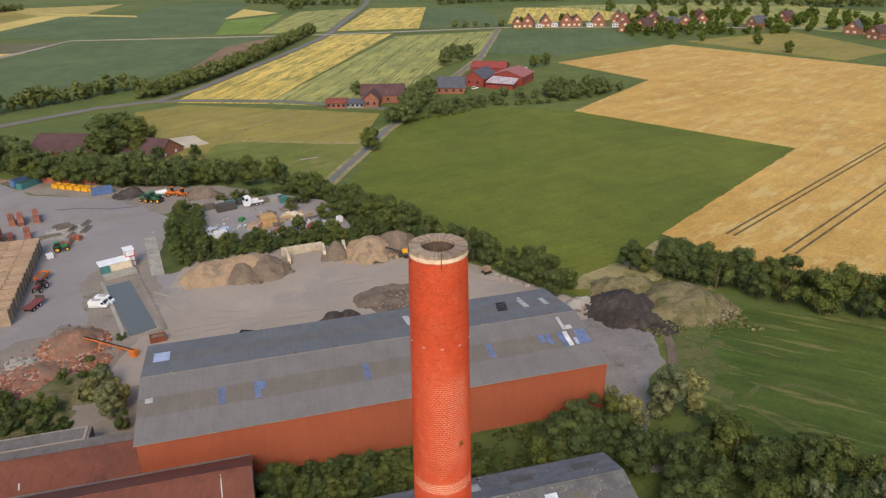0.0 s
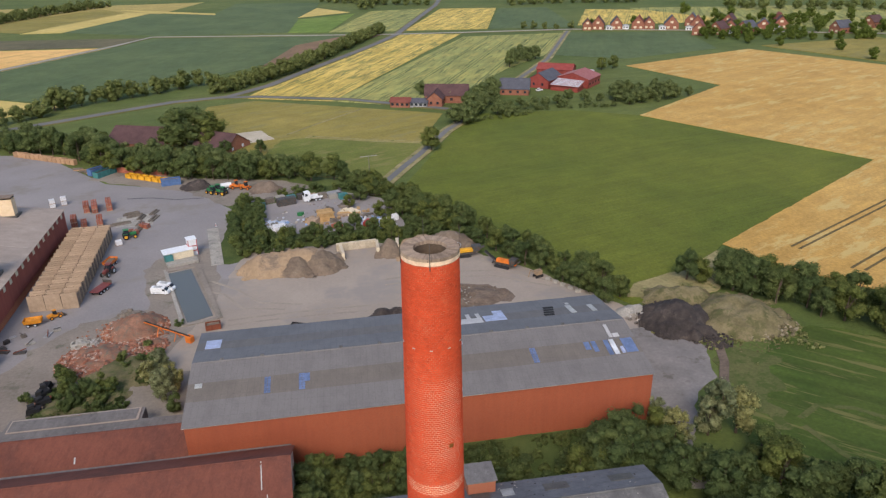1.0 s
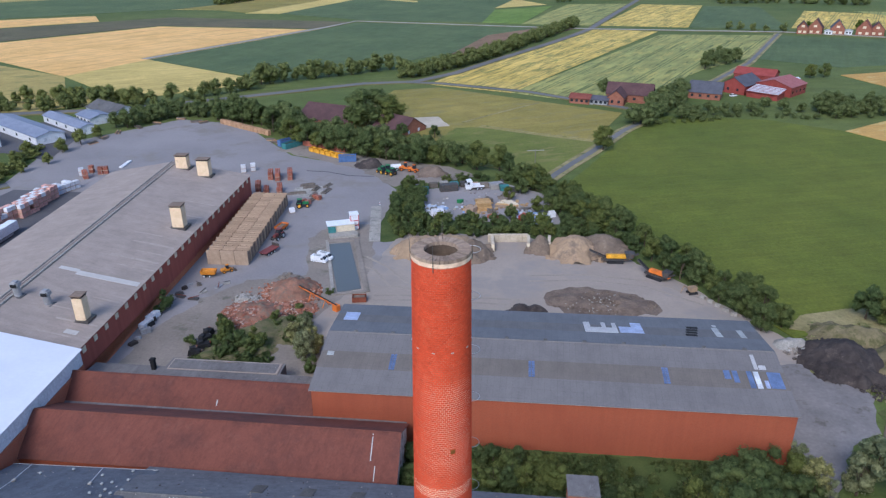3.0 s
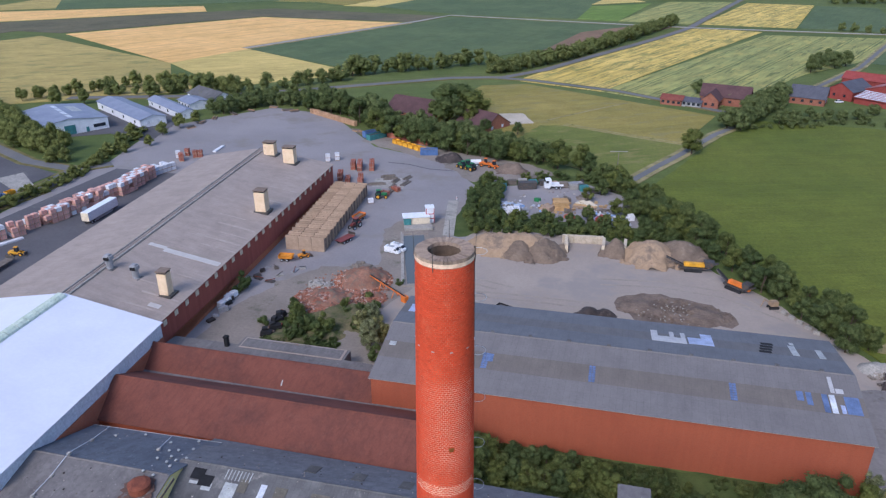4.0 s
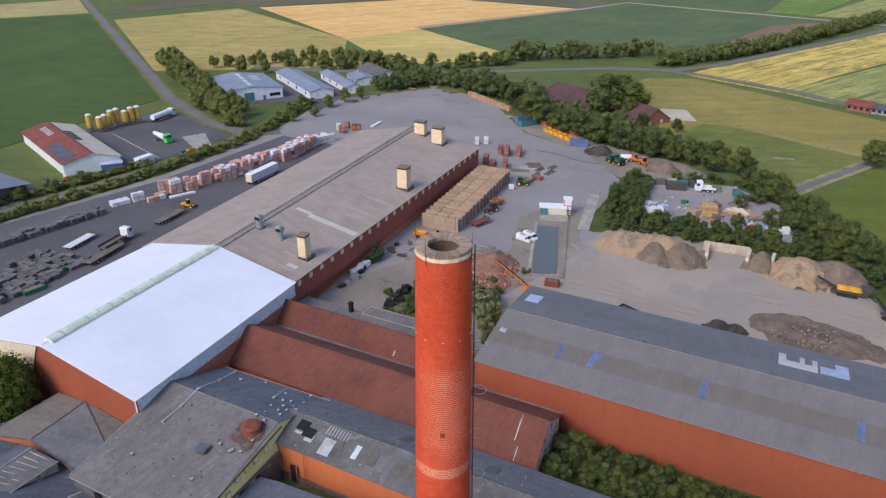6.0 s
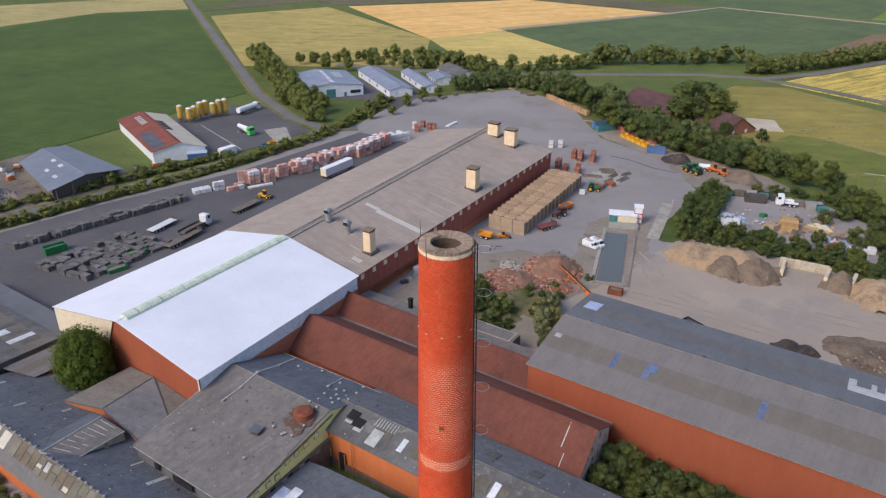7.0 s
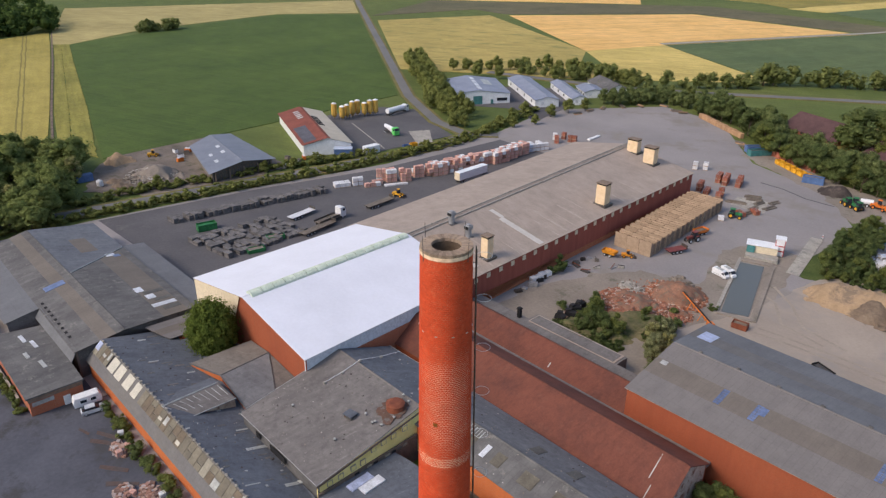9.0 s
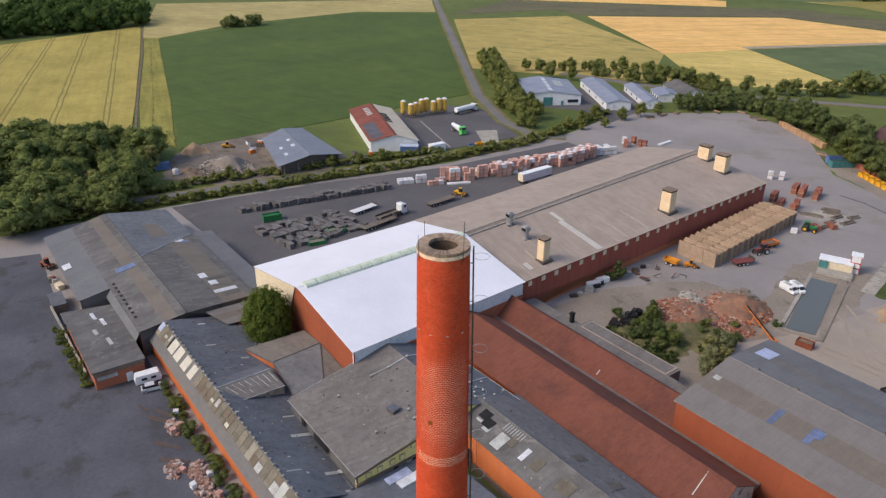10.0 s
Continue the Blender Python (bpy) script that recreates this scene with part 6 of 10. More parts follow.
# broken felt, mortar and twigs lying on the old roofs
def litter(slope, n, size, material, lift, label):
    bm = bmesh.new()
    for _ in range(n):
        at = slope.at(LR.uniform(0.02, 0.98), LR.uniform(0.03, 0.97), lift)
        w = size * LR.uniform(0.4, 1.5)
        box(bm, at.x, at.y, at.z - 0.05, w, w * LR.uniform(0.25, 0.9), 0.1, LR.uniform(0, 180), 0.8)
    tagged(part("roof_litter", bm, material), label, "roof litter", kind="stuff")
litter(g4s, 70, 0.15, M_CHIP_GREY, 0.15, "pale bits of broken felt on the mill roof")
litter(g4n, 60, 0.17, M_CHIP_GREY, 0.15, "pale bits of broken felt on the mill roof")
litter(g4s, 26, 0.24, M_BLACKSOIL, 0.13, "dark clumps of dirt on the mill roof")
litter(g3s, 110, 0.16, M_CHIP_GREY, 0.15, "pale bits of mortar on the press house roof")
litter(g3n, 110, 0.16, M_CHIP_GREY, 0.15, "pale bits of mortar on the press house roof")
litter(g3n, 40, 0.26, M_BLACKSOIL, 0.13, "dark clumps of dirt on the press house roof")
litter(SAWN, 60, 0.18, M_CHIP_GREY, 0.04, "pale bits of broken felt on the shed roof")
litter(SAWN, 45, 0.34, M_BLACKSOIL, 0.02, "dark clumps of dirt on the shed roof")
west, g7s, g7n = gabled("west_shed", "wide low shed with streaked grey roof", "factory shed", (-167.5, 30.4, 6.1), (-105.0, 30.8, 6.1), (-108.0, 55.6, 5.2), (-168.5, 54.6, 5.2), (-168.6, 39.0, 7.6), (-104.4, 40.0, 7.6),
    (M_DULLWALL, M_WALL_S, M_WALL_RED_E, M_ROOF_OLD, M_ROOF_OLD, M_ROOF_OLD), bands1=[(0, 0.5, M_ROOF_OLD), (0.5, 0.82, M_ROOF_BROWN), (0.82, 1.0, M_ROOF_OLD)], bands2=[(0, 0.1, M_ROOF_OLD), (0.1, 0.46, M_ROOF_BROWN), (0.46, 1, M_ROOF_OLD)])
panes(west, g7s, [(0.525, 0.56, 0.3, 0.78)], M_PANE_BLUE)
blue_part = slab(bmesh.new(), [g7n.at(-0.005, -0.02, 0.17), g7n.at(0.34, -0.02, 0.17), g7n.at(0.5, 0.99, 0.17), g7n.at(-0.005, 0.99, 0.17)], 0.035)
part("roof_sheet", blue_part, M_ROOF_SLATE, west, "blue-grey newer roof sheets")
part("seam", rod(bmesh.new(), g7n.at(0.34, 0.0, 0.2), g7n.at(0.5, 0.98, 0.2), 0.13, n=6), M_PANE_GREY, west)
panes(west, g7n, [(0.4, 0.425, 0.14, 0.24)], M_PANE_BLUE)
panes(west, g7n, [(0.385, 0.41, 0.2, 0.34)], M_PANE_WHITE)
panes(west, g7n, [(0.17, 0.33, 0.35, 0.6)], M_ROOF_BROWN, "roof_patch", 0.2)
panes(west, g7n, [(0.79, 0.815, 0.12, 0.4), (0.86, 0.88, 0.12, 0.36), (0.935, 0.96, 0.12, 0.36)], M_PANE_MUD, "roof_patch", 0.17)
part("lower_roof", slab(bmesh.new(), [(-127.0, 29.2, 4.4), (-104.6, 29.6, 4.4), (-105.0, 31.0, 6.28), (-127.0, 30.6, 6.28)], 0.12), M_ROOF_DARK, west, "steep gutter roof")
for i in range(9):
    part("stain_plate", g7s.plate(0.62 + 0.035 * i, 0.635 + 0.035 * i, 0.06, 0.12, 0.17, 0.05), M_BLACK, west, "small dark roof hole")
part("rooflight", slab(bmesh.new(), [(-147.2, 24.0, 5.3), (-144.2, 24.0, 5.3), (-144.2, 25.8, 5.6), (-147.2, 25.8, 5.6)], 0.06), M_PANE_WHITE, west)
part("lower_roof", slab(bmesh.new(), [(-168.0, 23.4, 5.05), (-127.0, 23.6, 5.05), (-127.0, 30.3, 6.2), (-168.0, 30.2, 6.2)], 0.12), M_ROOF_DARK, west, "lower roof apron")
# dull brown here stands in for the shade under the roof overhang
part("lower_wall", wall_plate([(-167, 24.9, 0), (-127.4, 25.1, 0), (-127.4, 25.1, 4.9), (-167, 24.9, 4.9)], 0.3), M_DULLWALL, west)
part("lower_wall", wall_plate([(-127.3, 24.1, 0), (-127.3, 30.4, 0), (-127.3, 30.4, 5.9), (-127.3, 24.1, 4.9)], 0.3), M_ROOF_FELT, west)
panes(west, g7n, [(0.745, 0.785, 0.36, 0.47), (0.82, 0.855, 0.3, 0.42), (0.9, 0.925, 0.12, 0.46)], M_PANE_WHITE)
sidebay = tagged(part("side_bay", slab(bmesh.new(), [(-150, 55.4, 4.9), (-108, 56.0, 4.9), (-112, 61.5, 4.2), (-150, 61.0, 4.2)], 0.25), M_ROOF_DARK), "low grey lean-to roof along the shed", "lean-to roof")
part("wall", sheet([(-149.5, 55.6), (-109, 56.0), (-112.5, 61.0), (-149.5, 60.6)], 0, 3.8), M_WALL_S, sidebay)
linkr = tagged(empty("link_roof"), "lean-to roof of grey and brown strips beside the tree", "lean-to roof")
K1, K2, K3, K4 = (-104.6, 43.9, 6.3), (-105.7, 57.0, 5.3), (-99.0, 57.0, 4.7), (-99.2, 46.5, 5.1)
for k, m in enumerate((M_ROOF_LIGHT, M_ROOF_BROWN, M_ROOF_LIGHT)):
    f0, f1 = k / 3, (k + 1) / 3
    part("roof_strip", slab(bmesh.new(), [lerp(K1, K4, f0), lerp(K2, K3, f0), lerp(K2, K3, f1), lerp(K1, K4, f1)], 0.15), m, linkr)
part("wall", sheet([(-105, 44.2), (-105.4, 55.6), (-99, 55.6), (-99, 47)], 0, 4.3), M_WALL_S, linkr)
gar = tagged(empty("flat_garage", pose(0, 0, 0)), "flat-roofed brick garage with grey felt roof", "garage")
part("wall", sheet([(-124.8, 20.2), (-98.6, 20.4), (-98.4, 29.3), (-123, 29.4)], 0, 3.0), M_WALL_RED_E, gar)
part("fascia", sheet([(-124.9, 20.1), (-98.5, 20.3), (-98.3, 29.4), (-123.1, 29.5)], 3.0, 3.9), M_CAP, gar, "dark weathered fascia")
part("window_band", boxes((-98.42, 22.6, 2.1, 0.14, 3.6, 0.75)), M_PANE_GREY, gar, "long pale window")
part("roof", sheet([(-125.5, 19.8), (-98.2, 20.0), (-98.0, 29.6), (-123.3, 29.8)], 3.9, 4.2), M_ROOF_OLD, gar)
part("door", boxes((-98.35, 26.4, 0.0, 0.2, 1.2, 2.0)), M_PAINT_WHITE, gar)
tagged(part("kerb_wall", sheet([(-137, 18.9), (-105, 19.6), (-105, 20.0), (-137, 19.3)], 0, 0.9), M_CONCRETE), "low pale kerb wall along the forecourt", "wall", kind="structure")
for x, y, w in ((-120, 25, 3.2), (-116.5, 26.2, 3.2), (-113, 24, 2.4), (-108, 25.5, 3)):
    part("rooflight", boxes((x, y, 4.2, w, 0.7, 0.12, 4)), M_PANE_WHITE if x < -114 else M_PANE_GREY, gar)


# ---- trees and hedges ----
CORE_AT, CORE_QUADS = [], []
for axis, u, v in ((0, 1, 2), (1, 2, 0), (2, 0, 1)):
    for sign in (-1, 1):
        for i, j in ((-1, -1), (-1, 0), (0, -1), (0, 0)):
            quad = []
            for p, q in ((i, j), (i + 1, j), (i + 1, j + 1), (i, j + 1)):
                w = [0, 0, 0]
                w[axis], w[u], w[v] = sign, p, q
                if w not in CORE_AT:
                    CORE_AT.append(w)
                quad.append(CORE_AT.index(w))
            CORE_QUADS.append(tuple(quad if sign > 0 else quad[::-1]))
CORE_AT = [Vector(w).normalized() for w in CORE_AT]


def leaf_cloud(rnd, lobes, count, size):
    """Leaf masses, one to a lobe (x, y, z, radius), with many small leaf sprays standing out of them."""
    verts, faces = [], []
    for x, y, z, r in lobes:
        turn = Matrix.Rotation(rnd.uniform(0, 6.28), 3, 'Z')
        ph, base = rnd.uniform(0, 90), len(verts)
        for w in CORE_AT:
            d = turn @ w
            q = r * (0.7 + 0.65 * noise.noise(d * 1.9 + Vector((ph, 0, 0))))
            verts.append((x + d.x * q, y + d.y * q, max(0.05, z + d.z * q * 0.9)))
        faces += [tuple(base + k for k in quad) for quad in CORE_QUADS]
    weights = [l[3] ** 2 for l in lobes]
    for _ in range(count):
        x, y, z, r = rnd.choices(lobes, weights)[0]
        d = Vector((rnd.gauss(0, 1), rnd.gauss(0, 1), rnd.gauss(0.35, 1))).normalized()
        c = Vector((x, y, z)) + d * r * rnd.uniform(0.72, 1.12)
        if c.z < 0.15:
            continue
        n = (d + Vector((rnd.gauss(0, 0.35), rnd.gauss(0, 0.35), rnd.gauss(0.25, 0.35)))).normalized()
        a = n.orthogonal().normalized()
        a.rotate(Matrix.Rotation(rnd.uniform(0, 6.28), 3, n))
        e = n.cross(a)
        s = size * rnd.uniform(0.6, 1.35)
        k = len(verts)
        verts += [tuple(c - a * s * 0.5), tuple(c - e * s * 0.38 + n * s * 0.1), tuple(c + a * s * 0.5), tuple(c + e * s * 0.38 + n * s * 0.1)]
        faces.append((k, k + 1, k + 2, k + 3))
    return verts, [], faces


def lobes_of(rnd, kind):
    """Lobes of a crown for a plant 10 m high (bush: 3 m)."""
    out = []
    if kind == "bush":
        for _ in range(9):
            r = rnd.uniform(0.55, 0.95)
            out.append((rnd.uniform(-1.2, 1.2), rnd.uniform(-1.0, 1.0), rnd.uniform(0.5, 2.1), r))
        return out
    if kind == "hedge":
        n, w, lo, hi, rr = 8, 3.4, 2.0, 7.6, (2.0, 2.8)
    elif kind in ("mid", "shrub"):
        n, w, lo, hi, rr = 14, 2.9, 2.4, 8.2, (1.5, 2.2)
    elif kind == "round":
        n, w, lo, hi, rr = 18, 3.0, 2.4, 8.4, (1.3, 2.0)
    elif kind == "willow":
        n, w, lo, hi, rr = 26, 3.0, 1.8, 8.8, (0.8, 1.5)
    elif kind == "ball":
        n, w, lo, hi, rr = 40, 3.9, 1.4, 8.7, (1.0, 1.5)
    else:
        n, w, lo, hi, rr = 9, 3.0, 2.0, 8.2, (1.7, 2.5)
    if kind == "ball":
        for i in range(64):
            f = (i + 0.5) / 64
            a, lat = i * 2.39996, 2 * f - 1
            q = math.sqrt(1 - lat * lat) * rnd.uniform(0.97, 1.03)
            out.append((3.25 * q * math.cos(a), 3.25 * q * math.sin(a), 5.0 + 3.6 * lat, rnd.uniform(1.15, 1.35)))
        return out + [(0, 0, 5.0, 4.6)]
    for _ in range(n):
        z = rnd.uniform(lo, hi)
        f = (z - lo) / (hi - lo)
        spread = w * (math.sin(math.pi * (0.18 + 0.75 * f)) ** 0.7)
        a, q = rnd.uniform(0, 6.28), math.sqrt(rnd.uniform(0.15, 1))
        out.append((spread * q * math.cos(a), spread * q * math.sin(a), z, rnd.uniform(*rr) * (1.1 - 0.35 * f)))
    return out


LEAVES = {"mid": (800, 0.62), "shrub": (1100, 0.46), "round": (1800, 0.46), "willow": (1900, 0.38), "ball": (12000, 0.3), "far": (320, 1.1), "bush": (500, 0.3), "hedge": (420, 0.55)}
TREE_MAT = {"mid": M_LEAF, "shrub": M_LEAF, "round": M_LEAF, "willow": M_LEAF_PALE, "ball": M_LEAF_DEEP, "far": M_LEAF, "bush": M_LEAF, "hedge": M_LEAF}
TREE_WORD = {"round": ("leafy green broadleaf tree with rounded crown", "tree"), "willow": ("grey-green willow with soft crown", "tree"),
             "ball": ("dense dark green round tree beside the hall", "tree"), "far": ("dark green tree far off", "tree"), "bush": ("low green bush on open ground", "bush"), "mid": ("leafy green tree of middling size", "tree"), "shrub": ("dense green shrub before a wall", "shrub")}
tree_first = {}


def another(first, m):
    """A copy at the pose m, whose own scale alone counts."""
    return copy_thing(first, m @ Matrix.Diagonal((*(1 / v for v in first.scale), 1)))


INTO = []


def joined(name, label, category, leaf=M_LEAF_HAZED):
    """Everything planted since the last call of gather(), as one mesh of leaves and stems."""
    parts_v, parts_q, n, stems = [], [], 0, []
    for key, m in INTO:
        if key not in cloud_of:
            rnd = random.Random(f"{key[0]}{key[1]}")
            lobes = lobes_of(rnd, key[0])
            cv, _, cq = leaf_cloud(rnd, lobes, *LEAVES[key[0]])
            cloud_of[key] = np.array(cv), np.array(cq, dtype=np.int32)
        a = np.array(m)
        cv, cq = cloud_of[key]
        parts_v.append(cv @ a[:3, :3].T + a[:3, 3])
        parts_q.append(cq + n)
        n += len(cv)
        x, y, z = m.translation
        size = 3.0 if key[0] == "bush" else 10.0
        w, t = 0.03 * m.to_scale().z * size, m.to_scale().z * size * 0.4
        for dx, dy in ((1, 0), (0, 1)):
            stems.append([(x - w * dx, y - w * dy, z - 0.1), (x + w * dx, y + w * dy, z - 0.1), (x + w * dx * 0.4, y + w * dy * 0.4, z + t), (x - w * dx * 0.4, y - w * dy * 0.4, z + t)])
    parts_q.append(np.arange(n, n + 4 * len(stems), dtype=np.int32).reshape(-1, 4))
    verts = np.concatenate(parts_v + [np.array(stems).reshape(-1, 3)])
    corners = np.concatenate(parts_q)
    quads = len(corners)
    me = bpy.data.meshes.new(name)
    me.vertices.add(len(verts))
    me.vertices.foreach_set("co", verts.astype(np.float32).ravel())
    me.loops.add(4 * quads)
    me.loops.foreach_set("vertex_index", corners.astype(np.int32).ravel())
    me.polygons.add(quads)
    me.polygons.foreach_set("loop_start", np.arange(0, 4 * quads, 4, dtype=np.int32))
    me.polygons.foreach_set("use_smooth", np.ones(quads, dtype=bool))
    me.materials.append(leaf)
    me.materials.append(M_BARK)
    which = np.zeros(quads, dtype=np.int32)
    which[quads - len(stems):] = 1
    me.polygons.foreach_set("material_index", which)
    me.update(calc_edges=True)
    INTO.clear()
    return tagged(new(name, me), label, category, kind="stuff")


cloud_of = {}
GATHER = [False]


def plant(kind, x, y, h, group="", z=0.0, wide=1.0):
    base = 3.0 if kind == "bush" else 10.0
    variant = RT.randrange(4) if kind != "ball" else 0
    m = pose(x, y, z, 0, 0, RT.uniform(0, 360)) @ Matrix.Diagonal((h / base * wide, h / base * wide, h / base, 1))
    key = (kind, variant)
    if GATHER[0]:
        INTO.append((key, m))
        return None
    if key in tree_first:
        t = another(tree_first[key], m)
        if group:
            t["group"] = group
        return t
    rnd = random.Random(f"{kind}{variant}")
    top = empty(kind if kind in ("bush", "shrub") else "tree")
    lobes = lobes_of(rnd, kind)
    bm = bmesh.new()
    if kind == "bush":
        for i in range(5):
            a = i * 1.3
            rod(bm, (0.1 * math.cos(a), 0.1 * math.sin(a), -0.1), (0.8 * math.cos(a), 0.8 * math.sin(a), 1.5), 0.05, 0.02, 5)
    else:
        rod(bm, (0, 0, -0.2), (0.1, 0.05, 3.2), 0.3, 0.2, 9)
        rod(bm, (0.1, 0.05, 3.1), (0.0, 0.2, 7.5), 0.2, 0.06, 7)
        for l in lobes[:7]:
            rod(bm, (0.08, 0.05, min(2.6, l[2])), (l[0] * 0.8, l[1] * 0.8, l[2]), 0.12, 0.03, 5)
    part("trunk" if kind != "bush" else "stem", bm, M_BARK, top)
    n, s = LEAVES[kind]
    part("crown", leaf_cloud(rnd, lobes, n, s), TREE_MAT[kind], top, smooth=True)
    tagged(top, *TREE_WORD[kind], group)
    top.matrix_basis = m
    tree_first[key] = top
    return top


RT = random.Random(42)


def belt(pts, kind, spacing, h, group, rows=1, gap=5.0, jitter=1.4, wide=1.0):
    """Plants along a line, in one or more rows to its left."""
    v = [Vector((*p, 0)) for p in pts]
    for row in range(rows):
        carry = RT.uniform(0, spacing)
        for a, c in zip(v, v[1:]):
            d = c - a
            t = d.normalized()
            side = Vector((-t.y, t.x, 0)) * gap * row
            s = carry
            while s < d.length:
                p = a + t * s + side
                plant(kind, p.x + RT.uniform(-jitter, jitter), p.y + RT.uniform(-jitter, jitter), h * RT.uniform(0.75, 1.2), group, 0, wide * RT.uniform(0.9, 1.2))
                s += spacing * RT.uniform(0.8, 1.2)
            carry = s - d.length


def scatter(poly, kind, n, h, group, wide=1.0, apart=3.0):
    xs, ys = [p[0] for p in poly], [p[1] for p in poly]
    done, tries = [], 0
    while len(done) < n and tries < 4000:
        tries += 1
        x, y = RT.uniform(min(xs), max(xs)), RT.uniform(min(ys), max(ys))
        inside = False
        for (x1, y1), (x2, y2) in zip(poly, poly[1:] + poly[:1]):
            if (y1 > y) != (y2 > y) and x < (x2 - x1) * (y - y1) / (y2 - y1) + x1:
                inside = not inside
        if inside and all((x - a) ** 2 + (y - c) ** 2 > apart * apart for a, c in done):
            done.append((x, y))
            plant(kind, x, y, h * RT.uniform(0.7, 1.2), group, 0, wide * RT.uniform(0.9, 1.25))


YARD = "trees round the works yard"
belt([(-134, 308), (-108, 298), (-84, 272), (-50, 256), (-18, 248), (2, 244)], "round", 4.6, 9.6, YARD)
belt([(-33, 222), (-29, 184)], "shrub", 3.8, 5.2, YARD, 3, 3.4)
belt([(-24, 189), (8, 190), (22, 192), (34, 184)], "shrub", 3.6, 4.6, YARD, 2, 3.2)
belt([(66, 140), (58, 156), (48, 172), (36, 193), (22, 212), (10, 228), (2, 240)], "round", 4.4, 7.4, YARD)
belt([(61, 137), (54, 152), (43, 170), (33, 187), (22, 200)], "round", 4.2, 6.4, YARD)
scatter([(14, 204), (30, 196), (24, 216), (12, 234), (4, 232)], "round", 12, 7.0, YARD)
belt([(-20, 232), (-6, 236), (12, 232)], "bush", 3.5, 3.6, YARD, 1)
for x, y, h in ((-8, 193, 5.0), (4, 199, 5.5), (12, 205, 6.0), (-24, 203, 4.5)):
    plant("round", x, y, h, YARD)
belt([(-28, 181.5), (-12, 183), (0, 184.5), (12, 186.5), (30, 184)], "shrub", 3.0, 3.8, YARD, 2, 2.6)
HEDGE = "trees of the field hedge"
belt([(178, 72), (150, 90), (126, 107), (111, 120), (97, 136), (87, 147)], "round", 5.0, 9.5, HEDGE, 2, -5.0)
plant("round", 84, 147, 9.0, HEDGE)
for x, y, h in ((11, 226, 7.0), (7, 221, 6.0), (3, 215, 5.0), (15, 230, 6.0)):
    plant("round", x, y, h, YARD)
GROVE = "trees of the grove by the track"
scatter([(48, 80), (56, 82), (66, 86), (74, 76), (84, 64), (92, 50), (84, 44), (66, 44), (46, 62)], "round", 36, 8.5, GROVE, 1.0, 3.8)
for x, y, h in ((62.5, 91.5, 10.5), (65.4, 90.4, 9.5), (60.4, 90.6, 8.0), (78, 60, 9.5), (84, 58, 9), (72, 56, 9), (68, 62, 9)):
    plant("willow", x, y, h, GROVE)
COURT = "shrubs before the storage hall"
scatter([(-8, 84), (-8, 92.6), (4, 92.6), (15, 92.2), (15, 87), (4, 85.6)], "shrub", 27, 4.3, COURT, 1.05, 2.1)
scatter([(18, 86), (18, 92), (32, 93), (46, 94), (46, 88), (30, 85)], "shrub", 16, 2.7, COURT, 1.2, 2.4)
scatter([(0, 82), (0, 86), (46, 88), (46, 83)], "bush", 26, 1.6, COURT, 1.5, 2.0)
scatter([(34, 82), (40, 93), (53, 94), (54, 84)], "shrub", 16, 7.0, COURT, 1.0, 2.8)
scatter([(-22, 80.5), (-24, 90), (-10, 91), (-9, 82)], "bush", 18, 2.6, COURT, 1.3, 1.8)
belt([(52, 99), (54.5, 92), (54, 86)], "willow", 3.0, 6.5, COURT)
FARM = "trees round the farmsteads"
plant("round", -62, 303, 18.0, FARM, 0, 1.7)
plant("round", -54, 306, 15.0, FARM, 0, 1.5)
for x, y, h in ((-52, 297, 10), (-70, 304, 9), (-96, 308, 8), (-106, 318, 8), (-44, 286, 7), (37.8, 274.8, 11.0), (-30, 286, 6), (-100, 300, 9), (176, 436, 9)):
    plant("round", x, y, h, FARM)
for x, y in ((-206, 44), (-214, 58), (-222, 66)):
    plant("willow", x, y, 9.5, "trees of the small wood")

GATHER[0] = True
belt([(-136, 313), (-106, 303), (-80, 277), (-47, 261), (-16, 253)], "mid", 4.6, 9.8, "", 2, 4.0)
belt([(-168, 286), (-162, 300), (-152, 313), (-134, 312)], "mid", 4.6, 8.0, "", 2, 4.5)
joined("tree_belt", "second row of the leafy tree belt behind the yard", "tree belt")
belt([(-62, 410), (-32, 456), (-8, 512), (22, 592), (49, 664)], "far", 6.0, 9.0, "", 2, 4.0)
belt([(-142, 386), (-128, 400), (-100, 419), (-81, 440), (-66, 436)], "far", 6.5, 11.0, "", 1, 6.0)
belt([(-246, 312), (-205, 326), (-178, 340), (-161, 353), (-140, 376)], "far", 7.0, 8.5, "")
belt([(-196, 312), (-168, 322), (-146, 332)], "far", 7.0, 6.5, "")
joined("road_trees", "row of dark green trees along the country road", "tree row")
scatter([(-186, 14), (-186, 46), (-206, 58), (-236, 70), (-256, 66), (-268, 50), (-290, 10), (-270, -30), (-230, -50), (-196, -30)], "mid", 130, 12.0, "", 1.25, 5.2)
joined("small_wood", "small broadleaf wood beside the barley field", "wood", M_LEAF_WOOD_LIT)
belt([(-190, 20), (-186, 62), (-180, 100), (-172, 148), (-170, 196), (-180, 240), (-184, 256)], "hedge", 2.7, 3.0, "", 2, 2.0, 0.7, wide=1.35)
belt([(-196, 56), (-199, 72), (-192, 104), (-184, 142), (-181, 160)], "hedge", 2.7, 2.8, "", 2, 2.2, 0.8, wide=1.4)
